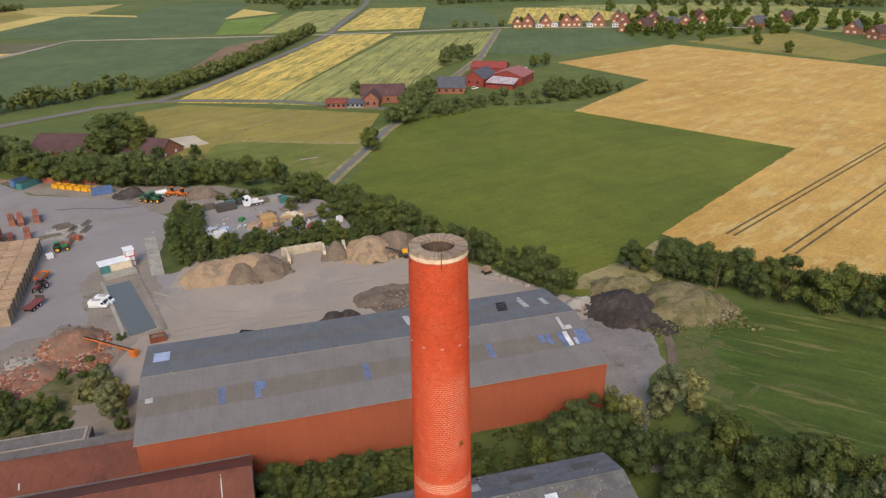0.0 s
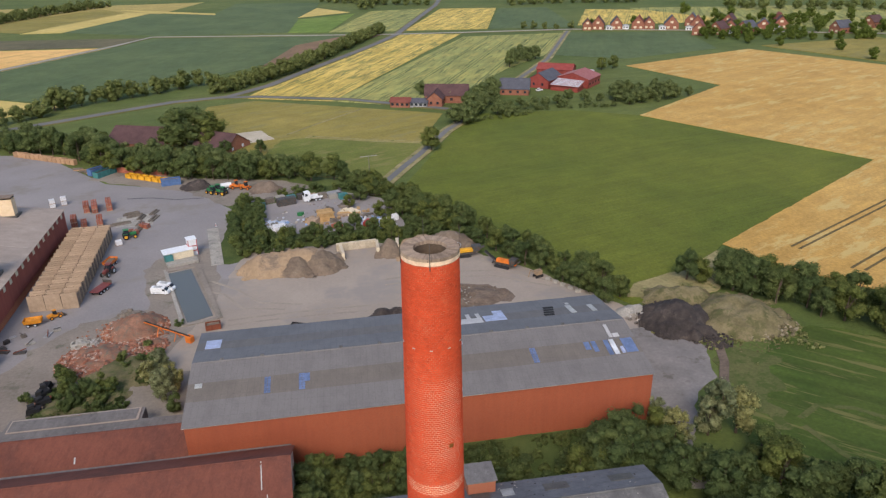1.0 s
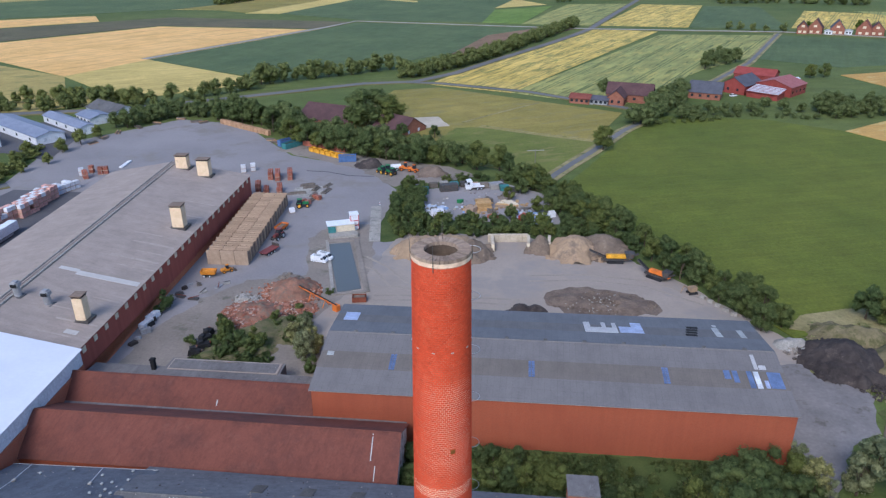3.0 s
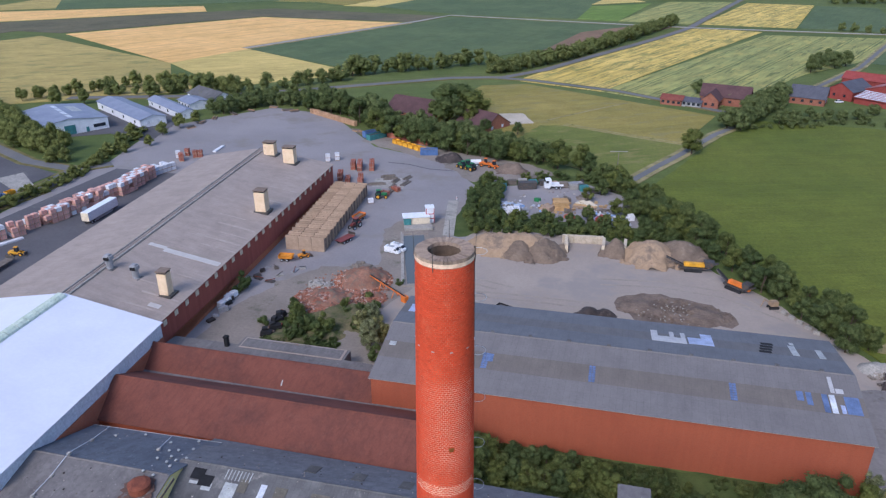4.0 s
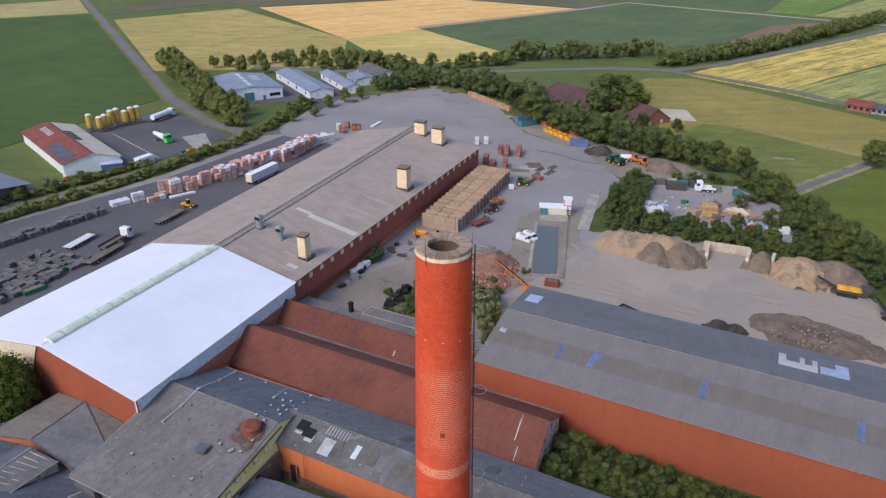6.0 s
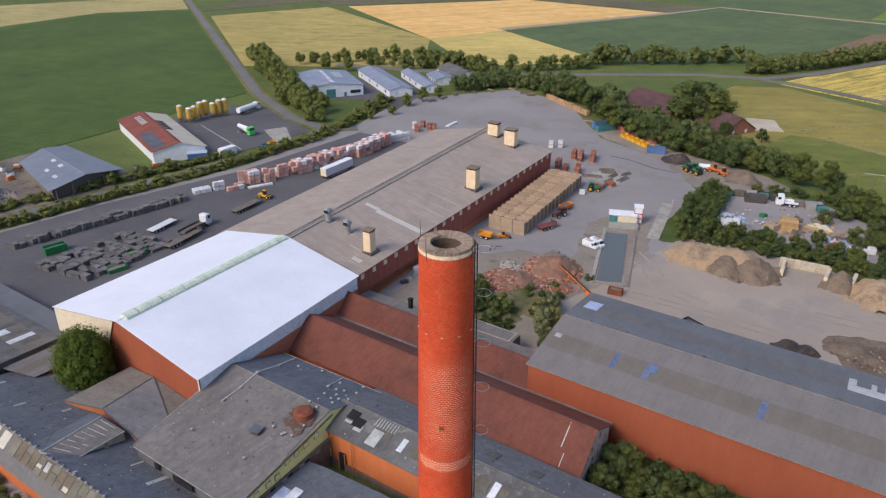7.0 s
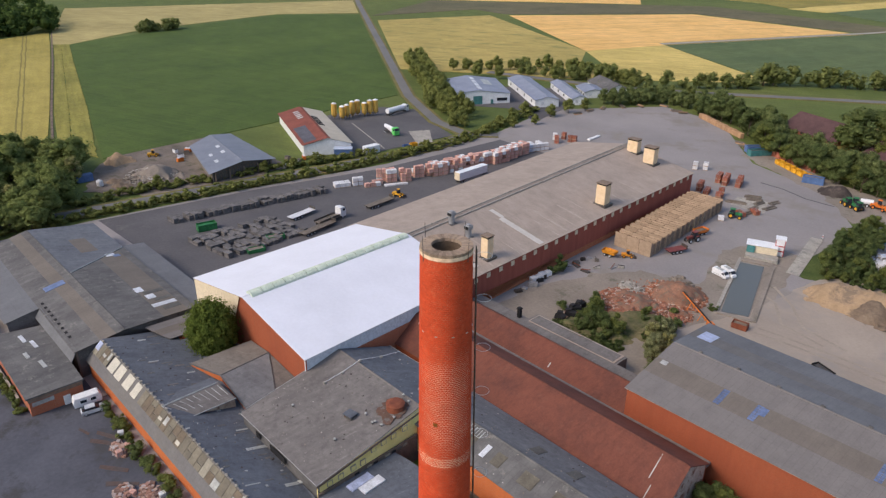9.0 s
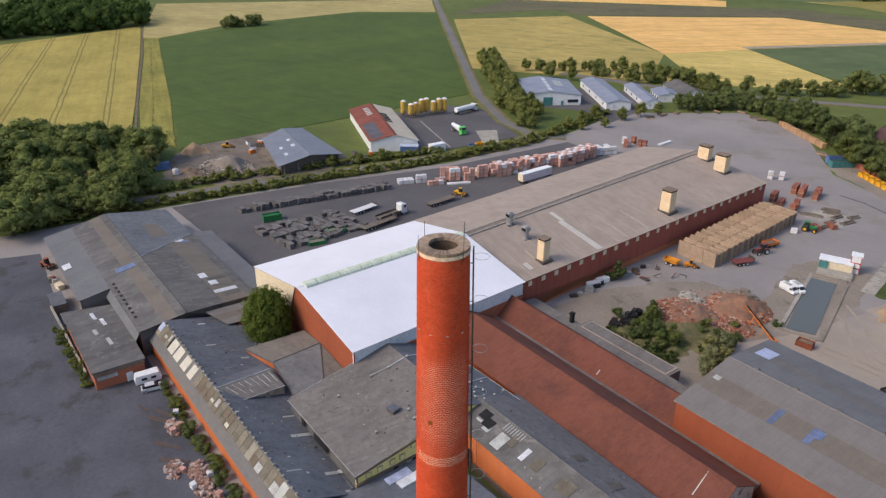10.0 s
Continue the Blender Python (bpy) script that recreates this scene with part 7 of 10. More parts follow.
for x, y, h in ((-190, 118, 5), (-185, 136, 5), (-187, 128, 4.5), (-198, 84, 5), (-170, 168, 4.5), (-171, 176, 5), (-171, 196, 5), (-172, 210, 6), (-177, 222, 6), (-180, 234, 7), (-184, 246, 7), (-172, 226, 5)):
    plant("mid", x, y, h)
joined("road_hedge", "low hedges along the works road", "hedge")
belt([(-318, 288), (-262, 252), (-232, 232), (-206, 218), (-192, 214)], "mid", 6.5, 9.5, "", 2, 6.0, wide=0.9)
scatter([(-232, 226), (-205, 212), (-196, 222), (-214, 236)], "mid", 9, 8.0, "")
belt([(-276, 290), (-262, 308), (-250, 330), (-214, 342), (-178, 330)], "mid", 6.0, 8.5, "")
for x, y, h in ((-173, 251, 7), (-172, 262, 7.5), (-169, 236, 5), (-171, 273, 6), (-255, 286, 9), (-244, 292, 8), (-221, 311, 9), (-215, 325, 9), (-190, 208, 8), (-186, 210, 7)):
    plant("mid", x, y, h)
joined("depot_trees", "leafy trees round the depot hall", "tree belt")
belt([(52, 312), (61, 330), (70, 350), (80, 368), (87, 382)], "mid", 5.6, 8.8, "", wide=1.1)
belt([(58, 311), (67, 330), (77, 350), (86, 366)], "mid", 6.0, 7.8, "", wide=1.1)
scatter([(72, 324), (88, 330), (104, 340), (126, 340), (124, 350), (100, 352), (80, 344)], "mid", 13, 6.0, "", 1.25, 4.5)
belt([(66, 318), (86, 325), (104, 337), (122, 335), (140, 334)], "bush", 3.4, 2.6, "")
for x, y, h in ((146, 352, 10.0), (105, 343, 5.0), (112, 346, 5.5), (121, 356, 6.5), (128, 351, 6.0), (126, 340, 4.5), (135, 347, 5.0)):
    plant("mid", x, y, h, "", 0, 1.3)
scatter([(136, 332), (170, 338), (186, 350), (176, 372), (150, 362)], "mid", 22, 7.5, "", 1.0, 5.0)
scatter([(108, 430), (122, 452), (145, 495), (132, 500), (112, 462)], "mid", 9, 10, "", 1.0, 5.0)
for x, y, h in ((47, 384, 9), (54, 380, 7), (60, 362, 6)):
    plant("mid", x, y, h)
joined("farm_trees", "leafy trees round the red farm", "tree belt")
for x, y, h in ((366, 727, 14), (367, 668, 12), (314, 515, 10), (326, 494, 9), (369, 530, 9), (355, 467, 9), (350, 427, 9), (423, 593, 10), (407, 651, 12), (471, 490, 13), (300, 560, 9), (312, 572, 8), (330, 560, 9), (345, 590, 9), (285, 640, 8), (262, 650, 8), (240, 655, 7), (396, 690, 11), (340, 640, 9), (444, 620, 10), (410, 610, 9), (380, 590, 9), (325, 600, 8), (360, 640, 10), (280, 655, 9)):
    plant("far", x, y, h)
belt([(290, 545), (330, 530), (372, 520), (420, 505)], "far", 11, 7, "")
belt([(300, 560), (345, 552), (390, 560)], "far", 9, 8, "")
scatter([(306, 540), (330, 640), (470, 660), (560, 560), (480, 490)], "far", 60, 10, "", 1.0, 11.0)
joined("village_trees", "dark green trees among the village houses", "tree belt", M_LEAF_DEEP)
belt([(-10, 1000), (60, 930), (124, 905)], "far", 14, 12, "", 2, 12)
belt([(205, 870), (290, 880), (380, 860)], "far", 13, 12, "", 2, 12)
belt([(60, 890), (30, 872)], "far", 10, 11, "")
belt([(-347, 819), (-321, 927), (-280, 1020)], "far", 9, 11, "", 2, 8.0)
belt([(214, 640), (190, 640), (172, 652)], "far", 10, 7, "")
scatter([(-540, 208), (-540, 236), (-528, 236), (-530, 206)], "far", 13, 9, "", 1.0, 4.5)
belt([(420, 760), (520, 720), (640, 640)], "far", 15, 12, "", 2, 12)
joined("skyline_trees", "distant tree rows on the skyline fields", "tree row")
GATHER[0] = False
plant("ball", -92.8, 52.6, 14.8, "", 0, 0.78)

rnd = random.Random(77)
lobes = []
for _ in range(640):
    f, q = rnd.uniform(0, 1), rnd.uniform(0, 1)
    y = -40 + 196 * f
    x = -566 - 190 * q * q - 0.1 * (y - 60) + rnd.uniform(-4, 4)
    lobes.append((x, y + 40 * q, rnd.uniform(3, 14) if q > 0.1 else rnd.uniform(2, 10), rnd.uniform(3.2, 5.6)))
tagged(part("far_wood", leaf_cloud(rnd, lobes, 15000, 2.0), M_LEAF_DEEP, smooth=True), "dark green wood far off behind the fields", "wood", kind="stuff")

# weeds and dry tufts on the overgrown ground
def tufts(name, label, poly, n, size, material, seed):
    rnd = random.Random(seed)
    verts, faces = [], []
    xs, ys = [p[0] for p in poly], [p[1] for p in poly]
    for _ in range(n):
        x, y = rnd.uniform(min(xs), max(xs)), rnd.uniform(min(ys), max(ys))
        inside = False
        for (x1, y1), (x2, y2) in zip(poly, poly[1:] + poly[:1]):
            if (y1 > y) != (y2 > y) and x < (x2 - x1) * (y - y1) / (y2 - y1) + x1:
                inside = not inside
        if not inside or noise.noise(Vector((x * 0.12, y * 0.12, seed))) < -0.05:
            continue
        for _ in range(3):
            a, s = rnd.uniform(0, 6.28), size * rnd.uniform(0.6, 1.4)
            k = len(verts)
            dx, dy = math.cos(a) * s * 0.5, math.sin(a) * s * 0.5
            verts += [(x - dx, y - dy, 0.0), (x + dx, y + dy, 0.0), (x + dx * 1.3 + rnd.uniform(-.2, .2), y + dy * 1.3, s), (x - dx * 1.3, y - dy * 1.3 + rnd.uniform(-.2, .2), s * 0.9)]
            faces.append((k, k + 1, k + 2, k + 3))
    return tagged(part(name, (verts, [], faces), material), label, "weeds", kind="stuff")

tufts("weeds", "rough weeds between the halls", [(-24, 80.6), (-24, 94), (52, 95), (58, 84), (46, 80)], 2600, 0.7, M_LEAF, 1)
tufts("weeds", "rough grass by the dirt heap", [(62, 126), (70, 140), (86, 146), (98, 132), (98, 112), (82, 108)], 1200, 0.5, M_LEAF_PALE, 2)
tufts("weeds", "weeds on the rubble ground", [(-58, 112), (-58, 124), (-40, 134), (-34, 124), (-42, 110)], 1500, 0.8, M_LEAF, 3)

# ---- heaps ----
heap("sand_heap", "pale brown sand heap with ridged crest", "heap", -14.0, 174.2, 13.0, 7.0, 4.4, M_SAND, 0, 11, 60, 0.5, 7)
heap("sand_heap", "darker grey-brown sand heap", "heap", -5.6, 172.6, 6.4, 6.6, 4.3, M_SOIL, 4, 12, 44, 0.4, 2)
heap("sand_heap", "grey-brown sand cone before the pale heap", "heap", -12.0, 171.2, 5.8, 5.4, 3.9, M_SOIL, 4, 31, 40, 0.4, 1)
heap("sand_heap", "pale sand cone at the end of the heaps", "heap", -21.6, 172.6, 5.8, 5.2, 3.7, M_SAND, 4, 33, 40, 0.4, 2)
heap("sand_heap", "grey-brown gravel heap between block walls", "heap", 12.6, 177.5, 3.8, 5.4, 4.6, M_SOIL, 0, 13, 30, 0.3, 1)
heap("sand_heap", "large pale sand heap with steep faces", "heap", 21.6, 176.6, 7.4, 7.2, 5.0, M_SAND, 0, 14, 48, 0.45, 3)
heap("sand_heap", "large brown sand heap", "heap", 29.4, 178.4, 7.0, 7.0, 4.8, M_SOIL, 0, 15, 44, 0.35, 2)
heap("soil_spread", "low spread of dark soil and stones", "heap", 26.5, 148.6, 13.5, 5.8, 1.3, M_SPREAD, -4, 16, 64, 1.6, 11)
heap("soil_heap", "small black soil heap behind the hall", "heap", 9.0, 143.0, 5.6, 2.6, 1.8, M_BLACKSOIL, 2, 17, 24, 0.5, 2)
heap("black_heap", "large black earth heap with cut face", "heap", 72.2, 128.0, 7.4, 7.6, 5.4, M_BLACKSOIL, -20, 18, 44, 0.45, 4)
heap("overgrown_heap", "overgrown dry earth heap", "heap", 86.0, 127.0, 11.5, 11.5, 4.6, M_DRYHEAP, -25, 19, 44, 0.45, 5)
heap("overgrown_heap", "overgrown dry earth bank", "heap", 78.0, 138.0, 9.0, 5.0, 3.4, M_DRYHEAP, -10, 20, 34, 0.45, 4)
heap("concrete_rubble", "pale concrete rubble heap", "heap", 64.5, 134.5, 4.5, 3.0, 1.6, M_CONCRETE, 10, 21, 26, 0.9, 3)
heap("soil_heap", "dark brown soil heap by the trees", "heap", -49.0, 246.0, 6.5, 4.0, 3.6, M_BLACKSOIL, 0, 22, 26, 0.3, 2)
heap("soil_heap", "reddish brown soil heap by the trees", "heap", -26.0, 238.5, 7.0, 4.0, 3.2, M_SPREAD, 6, 23, 26, 0.4, 2)
heap("brick_rubble", "heap of broken red bricks", "heap", -46.5, 146.2, 6.8, 6.0, 3.6, M_RUBBLE, 20, 24, 46, 1.0, 4)
heap("brick_rubble", "wide spread of broken brick rubble", "heap", -52.0, 134.4, 7.0, 7.0, 1.9, M_RUBBLE, 15, 25, 46, 1.2, 4)
heap("brick_rubble", "low tongue of broken brick rubble", "heap", -43.6, 138.2, 5.4, 3.4, 1.3, M_RUBBLE, 15, 35, 34, 1.2, 3)
heap("rubble_bank", "weedy rubble bank", "heap", -45.0, 129.0, 9.0, 8.0, 1.4, M_WEED, 15, 26, 40, 1.0, 5)
heap("earth_bank", "weedy earth bank by the low roofs", "heap", -50.0, 118.5, 9.5, 6.0, 1.5, M_WEED, 10, 27, 36, 0.8, 4)
heap("sand_heap", "small yellow sand heap by the shed", "heap", -234, 84, 5.0, 4.5, 3.8, M_SAND, 0, 28, 22, 0.2, 1)
heap("gravel_heap", "grey gravel heap by the shed", "heap", -211, 88, 9.0, 8.0, 4.2, M_DIRT, 0, 29, 34, 0.5, 3)
heap("soil_heap", "brown debris heap by the shed", "heap", -208, 76, 9.0, 4.0, 1.6, M_SOIL, 0, 30, 30, 0.8, 4)

RB = random.Random(9)
def chunks(name, label, cx, cy, rx, ry, n, size, zmax, material, seed):
    """Loose lumps lying about, joined."""
    rnd = random.Random(seed)
    bm = bmesh.new()
    for _ in range(n):
        a, q = rnd.uniform(0, 6.28), math.sqrt(rnd.random())
        s = size * rnd.uniform(0.4, 1.4)
        box(bm, cx + rx * q * math.cos(a), cy + ry * q * math.sin(a), rnd.uniform(-0.1, 0.1) + zmax * (1 - q) * 0.8, s, s * rnd.uniform(0.4, 1), s * rnd.uniform(0.3, 0.7), rnd.uniform(0, 180), rnd.uniform(0.5, 1))
    return tagged(part(name, bm, material), label, "rubble", kind="stuff")
chunks("loose_bricks", "broken red bricks on the rubble heap", -46.5, 146.2, 7.2, 6.4, 2200, 0.55, 3.4, M_CHIP, 1)
chunks("rubble_lumps", "grey rubble lumps at the heap's foot", -54.6, 140.6, 3.2, 2.4, 240, 0.6, 0.9, M_CHIP_GREY, 27)
chunks("loose_bricks", "broken pale bricks on the rubble spread", -52, 134.4, 7.6, 7.6, 2400, 0.55, 1.6, M_CHIP_PALE, 2)
chunks("loose_bricks", "broken bricks on the rubble tongue", -43.6, 138.2, 5.8, 3.8, 900, 0.5, 1.1, M_CHIP_PALE, 21)
chunks("loose_bricks", "broken bricks at the foot of the rubble", -48.5, 139.5, 11, 12, 700, 0.4, 0.3, M_CHIP, 22)
chunks("loose_boards", "old boards lying on the rubble", -49.2, 153.6, 3.2, 1.2, 40, 1.2, 0.6, M_WOOD_GREY, 23)
chunks("loose_stones", "pale stones on the soil spread", 26.5, 148.6, 13, 5.8, 700, 0.4, 0.9, M_SPREAD, 3)
chunks("loose_stones", "pale stones on the soil spread", 27, 148.2, 12, 5, 160, 0.35, 1.0, M_CONCRETE, 13)
chunks("loose_stones", "dry earth lumps below the heap", 84, 118, 9, 5, 160, 0.3, 0.3, M_DRYHEAP, 4)
chunks("loose_stones", "pale clods on the overgrown heap", 89.0, 124.5, 9.5, 7.5, 420, 0.6, 3.6, M_CLOD, 41)
chunks("loose_stones", "dark clods round the black heap", 76.5, 119.6, 4.5, 4.0, 220, 0.6, 0.5, M_BLACKSOIL, 42)
chunks("loose_stones", "pale rubble before the black heap", 65.5, 131.5, 3.4, 4.4, 140, 0.6, 0.6, M_CHIP_GREY, 43)
chunks("concrete_lumps", "broken concrete at the rubble edge", -55.6, 141, 3.2, 2.4, 60, 0.9, 0.8, M_CONCRETE, 5)
chunks("loose_stones", "grey rubble by the shed", -211, 87, 10, 8.5, 700, 0.55, 3.6, M_CHIP_GREY, 6)

# ---- stores and vehicles ----
def block_wall(x0, y0, x1, y1, rows, label):
    top = tagged(empty("block_wall"), label, "wall", "bay walls of the sand store")
    d = Vector((x1 - x0, y1 - y0, 0))
    n = max(1, round(d.length / 1.6))
    yaw = math.degrees(math.atan2(d.y, d.x))
    for k in range(rows if rows and "side" in label else 0):
        part("end_face", soft_box(x0, y0 - 0.45, k * 0.8, 0.82, 0.1, 0.77, 0.03), M_CREAM, top)
    for r in range(rows):
        for i in range(n):
            p = Vector((x0, y0, 0)) + d * ((i + 0.5) / n)
            part("concrete_block", soft_box(p.x, p.y, r * 0.8, d.length / n - 0.05, 0.8, 0.77, 0.05, yaw), M_BLOCK, top)
block_wall(-1.6, 181.2, 9.5, 182.5, 3, "pale concrete block back wall of a bay")
block_wall(0.2, 174.9, -0.4, 180.4, 3, "concrete block side wall of a bay")
block_wall(9.6, 176.4, 9.6, 182.0, 3, "concrete block side wall of a bay")
block_wall(15.1, 177.4, 15.3, 182.4, 3, "concrete block side wall of a bay")


def wheel(top, x, y, r, w, yaw=0.0, hub=None):
    """A tyre with its rim, axle along local y."""
    t = part("wheel", rod(bmesh.new(), (x, y - w / 2, r), (x, y + w / 2, r), r, n=16), M_RUBBER, top)
    part("rim", rod(bmesh.new(), (x, y - w / 2 - 0.03, r), (x, y + w / 2 + 0.03, r), r * 0.55, n=12), hub or M_SILVER, t)


def profile(pts, y0, y1, inset=0.0):
    """A body from a side outline (x, z), between two y."""
    bm = bmesh.new()
    hull_faces(bm, [(x, y0, z) for x, z in reversed(pts)], [(x, y1, z) for x, z in reversed(pts)])
    bmesh.ops.recalc_face_normals(bm, faces=bm.faces[:])
    bmesh.ops.bevel(bm, geom=bm.edges[:], offset=0.07, segments=2, affect='EDGES', clamp_overlap=True)
    return bm


def van(x, y, yaw, paint, label):
    t = tagged(empty("van", pose(x, y, 0.06, 0, 0, yaw) @ Matrix.Scale(0.74, 4)), label, "van", "vans in the yard")
    part("body", profile([(-2.95, 0.45), (-2.95, 2.45), (-2.8, 2.6), (1.35, 2.6), (1.7, 2.4), (2.45, 1.5), (2.95, 1.25), (3.0, 0.45)], -0.98, 0.98), paint, t)
    part("windscreen", slab(bmesh.new(), [(1.75, -0.85, 2.4), (1.75, 0.85, 2.4), (2.44, 0.88, 1.58), (2.44, -0.88, 1.58)], 0.04), M_GLASS, t)
    for s in (-1, 1):
        part("side_window", boxes((1.5, s * 0.97, 1.5, 0.9, 0.06, 0.65)), M_GLASS, t)
        part("headlight", boxes((2.93, s * 0.75, 0.85, 0.1, 0.35, 0.25)), M_PANE_GREY, t)
        part("mirror", boxes((1.95, s * 1.1, 1.5, 0.12, 0.2, 0.3)), M_RUBBER, t)
        part("trim_line", boxes((-0.7, s * 0.985, 0.85, 3.6, 0.03, 0.12)), M_PAINT_GREY, t)
    part("roof_rack", boxes((-0.6, 0, 2.6, 2.6, 1.4, 0.06)), M_PANE_GREY, t)
    for wx in (-1.9, 1.9):
        for wy in (-0.85, 0.85):
            wheel(t, wx, wy, 0.36, 0.24)
    return t
van(-44.6, 163.4, -12, M_PAINT_WHITE, "white panel van parked in the yard")
van(-43.6, 165.4, -22, M_PAINT_WHITE, "white panel van parked beside another van")


def car(x, y, yaw, paint, label):
    t = tagged(empty("car", pose(x, y, 0.06, 0, 0, yaw)), label, "car")
    part("body", profile([(-2.0, 0.3), (-2.05, 0.85), (-1.9, 0.98), (1.3, 0.92), (2.05, 0.75), (2.1, 0.3)], -0.86, 0.86), paint, t)
    part("cabin", profile([(-1.85, 0.95), (-1.35, 1.42), (0.35, 1.45), (1.15, 0.93)], -0.74, 0.74), M_GLASS, t)
    part("roof", soft_box(-0.45, 0, 1.4, 1.7, 1.35, 0.08, 0.03), paint, t)
    for wx in (-1.3, 1.3):
        for wy in (-0.76, 0.76):
            wheel(t, wx, wy, 0.31, 0.2)
car(-93.0, 29.0, 80, M_SILVER, "silver hatchback parked beside the caravan")
t = tagged(empty("caravan", pose(-96.0, 29.0, 0.06, 0, 0, 84) @ Matrix.Scale(0.88, 4)), "white touring caravan parked by the garage", "caravan")
part("body", profile([(-2.6, 0.5), (-2.75, 1.4), (-2.4, 2.55), (2.3, 2.6), (2.8, 1.5), (2.6, 0.5)], -1.1, 1.1), M_PAINT_WHITE, t)
for s in (-1, 1):
    part("window", boxes((-0.8, s * 1.1, 1.3, 1.2, 0.05, 0.6)), M_GLASS, t)
    part("window", boxes((1.1, s * 1.1, 1.3, 1.0, 0.05, 0.6)), M_GLASS, t)
    wheel(t, -0.1, s * 0.95, 0.32, 0.2)
part("drawbar", boxes((3.3, 0, 0.45, 1.4, 0.14, 0.1)), M_STEEL, t)


def flat_trailer(x, y, yaw, length, label, load=None, deck=M_WOOD_GREY, name="flatbed_trailer"):
    t = tagged(empty(name, pose(x, y, 0.06, 0, 0, yaw)), label, "trailer")
    part("deck", soft_box(0, 0, 1.0, length, 2.5, 0.16, 0.03), deck, t)
    for s in (-0.9, 0.9):
        part("chassis_beam", boxes((0, s, 0.75, length * 0.95, 0.16, 0.26)), M_STEEL, t)
    part("headboard", boxes((length / 2 - 0.05, 0, 1.1, 0.1, 2.45, 0.9)), M_STEEL, t)
    for i in range(3):
        for s in (-1.0, 1.0):
            wheel(t, -length / 2 + 1.2 + i * 1.25, s, 0.45, 0.3)
    part("landing_leg", boxes((length / 2 - 2.4, 0.7, 0.0, 0.14, 0.14, 1.0), (length / 2 - 2.4, -0.7, 0.0, 0.14, 0.14, 1.0)), M_STEEL, t)
    return t


def box_trailer(x, y, yaw, length, label):
    t = flat_trailer(x, y, yaw, length, label, name="box_trailer")
    part("box", soft_box(0, 0, 1.16, length, 2.5, 2.6, 0.05), M_PAINT_WHITE, t)
    part("rear_door", boxes((-length / 2 - 0.02, 0, 1.2, 0.06, 2.4, 2.45)), M_CREAM, t)
    part("side_skirt", boxes((0, -1.22, 0.4, length * 0.6, 0.05, 0.7)), M_PAINT_GREY, t)
    return t
box_trailer(-137.6, 167.2, 92, 13.6, "long white box trailer parked by the hall")
flat_trailer(-138.8, 129.0, 95, 10.5, "empty dark flatbed trailer with red tail")


def truck_cab(t, x, paint):
    part("cab", profile([(x - 1.1, 0.9), (x - 1.1, 3.3), (x - 0.8, 3.5), (x + 0.75, 3.3), (x + 1.05, 2.3), (x + 1.1, 0.5), (x + 0.2, 0.5)], -1.22, 1.22), paint, t)
    part("windscreen", slab(bmesh.new(), [(x + 0.82, -1.08, 3.2), (x + 0.82, 1.08, 3.2), (x + 1.1, 1.1, 2.3), (x + 1.1, -1.1, 2.3)], 0.05), M_GLASS, t)
    for s in (-1, 1):
        part("side_window", boxes((x + 0.25, s * 1.22, 2.2, 0.9, 0.05, 0.8)), M_GLASS, t)


def truck(x, y, yaw, paint, length, label, bed="flat", bedmat=None):
    t = tagged(empty("truck", pose(x, y, 0.06, 0, 0, yaw)), label, "truck")
    truck_cab(t, length / 2 - 1.1, paint)
    part("chassis", boxes((-0.4, 0, 0.75, length - 1.2, 0.9, 0.3)), M_STEEL, t)
    for wx in (length / 2 - 1.4, -length / 2 + 1.0, -length / 2 + 2.3):
        for s in (-1.0, 1.0):
            wheel(t, wx, s, 0.5, 0.32)
    bl = length - 2.5
    if bed == "flat":
        part("deck", boxes((-1.2, 0, 1.1, bl, 2.5, 0.18)), bedmat or M_WOOD_GREY, t)
        for s in (-1, 1):
            part("side_board", boxes((-1.2, s * 1.22, 1.28, bl, 0.06, 0.5)), bedmat or M_STEEL, t)
    elif bed == "tank":
        part("tank", rod(bmesh.new(), (-1.2 - bl / 2, 0, 2.3), (-1.2 + bl / 2, 0, 2.3), 1.15, n=20), bedmat, t)
    elif bed == "drum":
        part("drum", rod(bmesh.new(), (-1.2 - bl / 2, 0, 2.7), (-0.8 + bl / 2, 0, 1.9), 0.7, 1.2, 16), bedmat, t)
    return t
truck(-138.2, 110.5, 100, M_PAINT_WHITE, 10.5, "white lorry with long flatbed and loaded boards")
flat_trailer(-134.8, 104.0, 100, 12.0, "dark flatbed trailer beside the lorry")
flat_trailer(-146.8, 106.0, 100, 9.0, "pale flatbed trailer with boards", deck=M_WRAP)
truck(-8.6, 224.2, 196, M_PAINT_WHITE, 6.2, "white flatbed truck in the scrap yard", bedmat=M_PAINT_WHITE)
flat_trailer(-3.0, 228.0, 25, 7.5, "grey trailer in the scrap yard", deck=M_PAINT_GREY)
truck(-198.0, 180.5, -6, M_PAINT_LIME, 9.0, "green and white mixer lorry on the forecourt", "drum", M_PAINT_WHITE)
truck(-222.0, 203.0, 98, M_PAINT_WHITE, 13.0, "white tank lorry parked by the silos", "tank", M_PAINT_WHITE)


def container(x, y, yaw, l, w, h, m, label, name="container", z=0.06):
    t = tagged(empty(name, pose(x, y, z, 0, 0, yaw)), label, "container")
    part("body", soft_box(0, 0, 0, l, w, h, 0.05), m, t)
    n = max(3, int(l / 0.6))
    for i in range(n):
        for s in (-1, 1):
            part("rib", boxes((-l / 2 + (i + 0.5) * l / n, s * w / 2, 0.15, 0.16, 0.08, h - 0.3)), m, t)
    return t


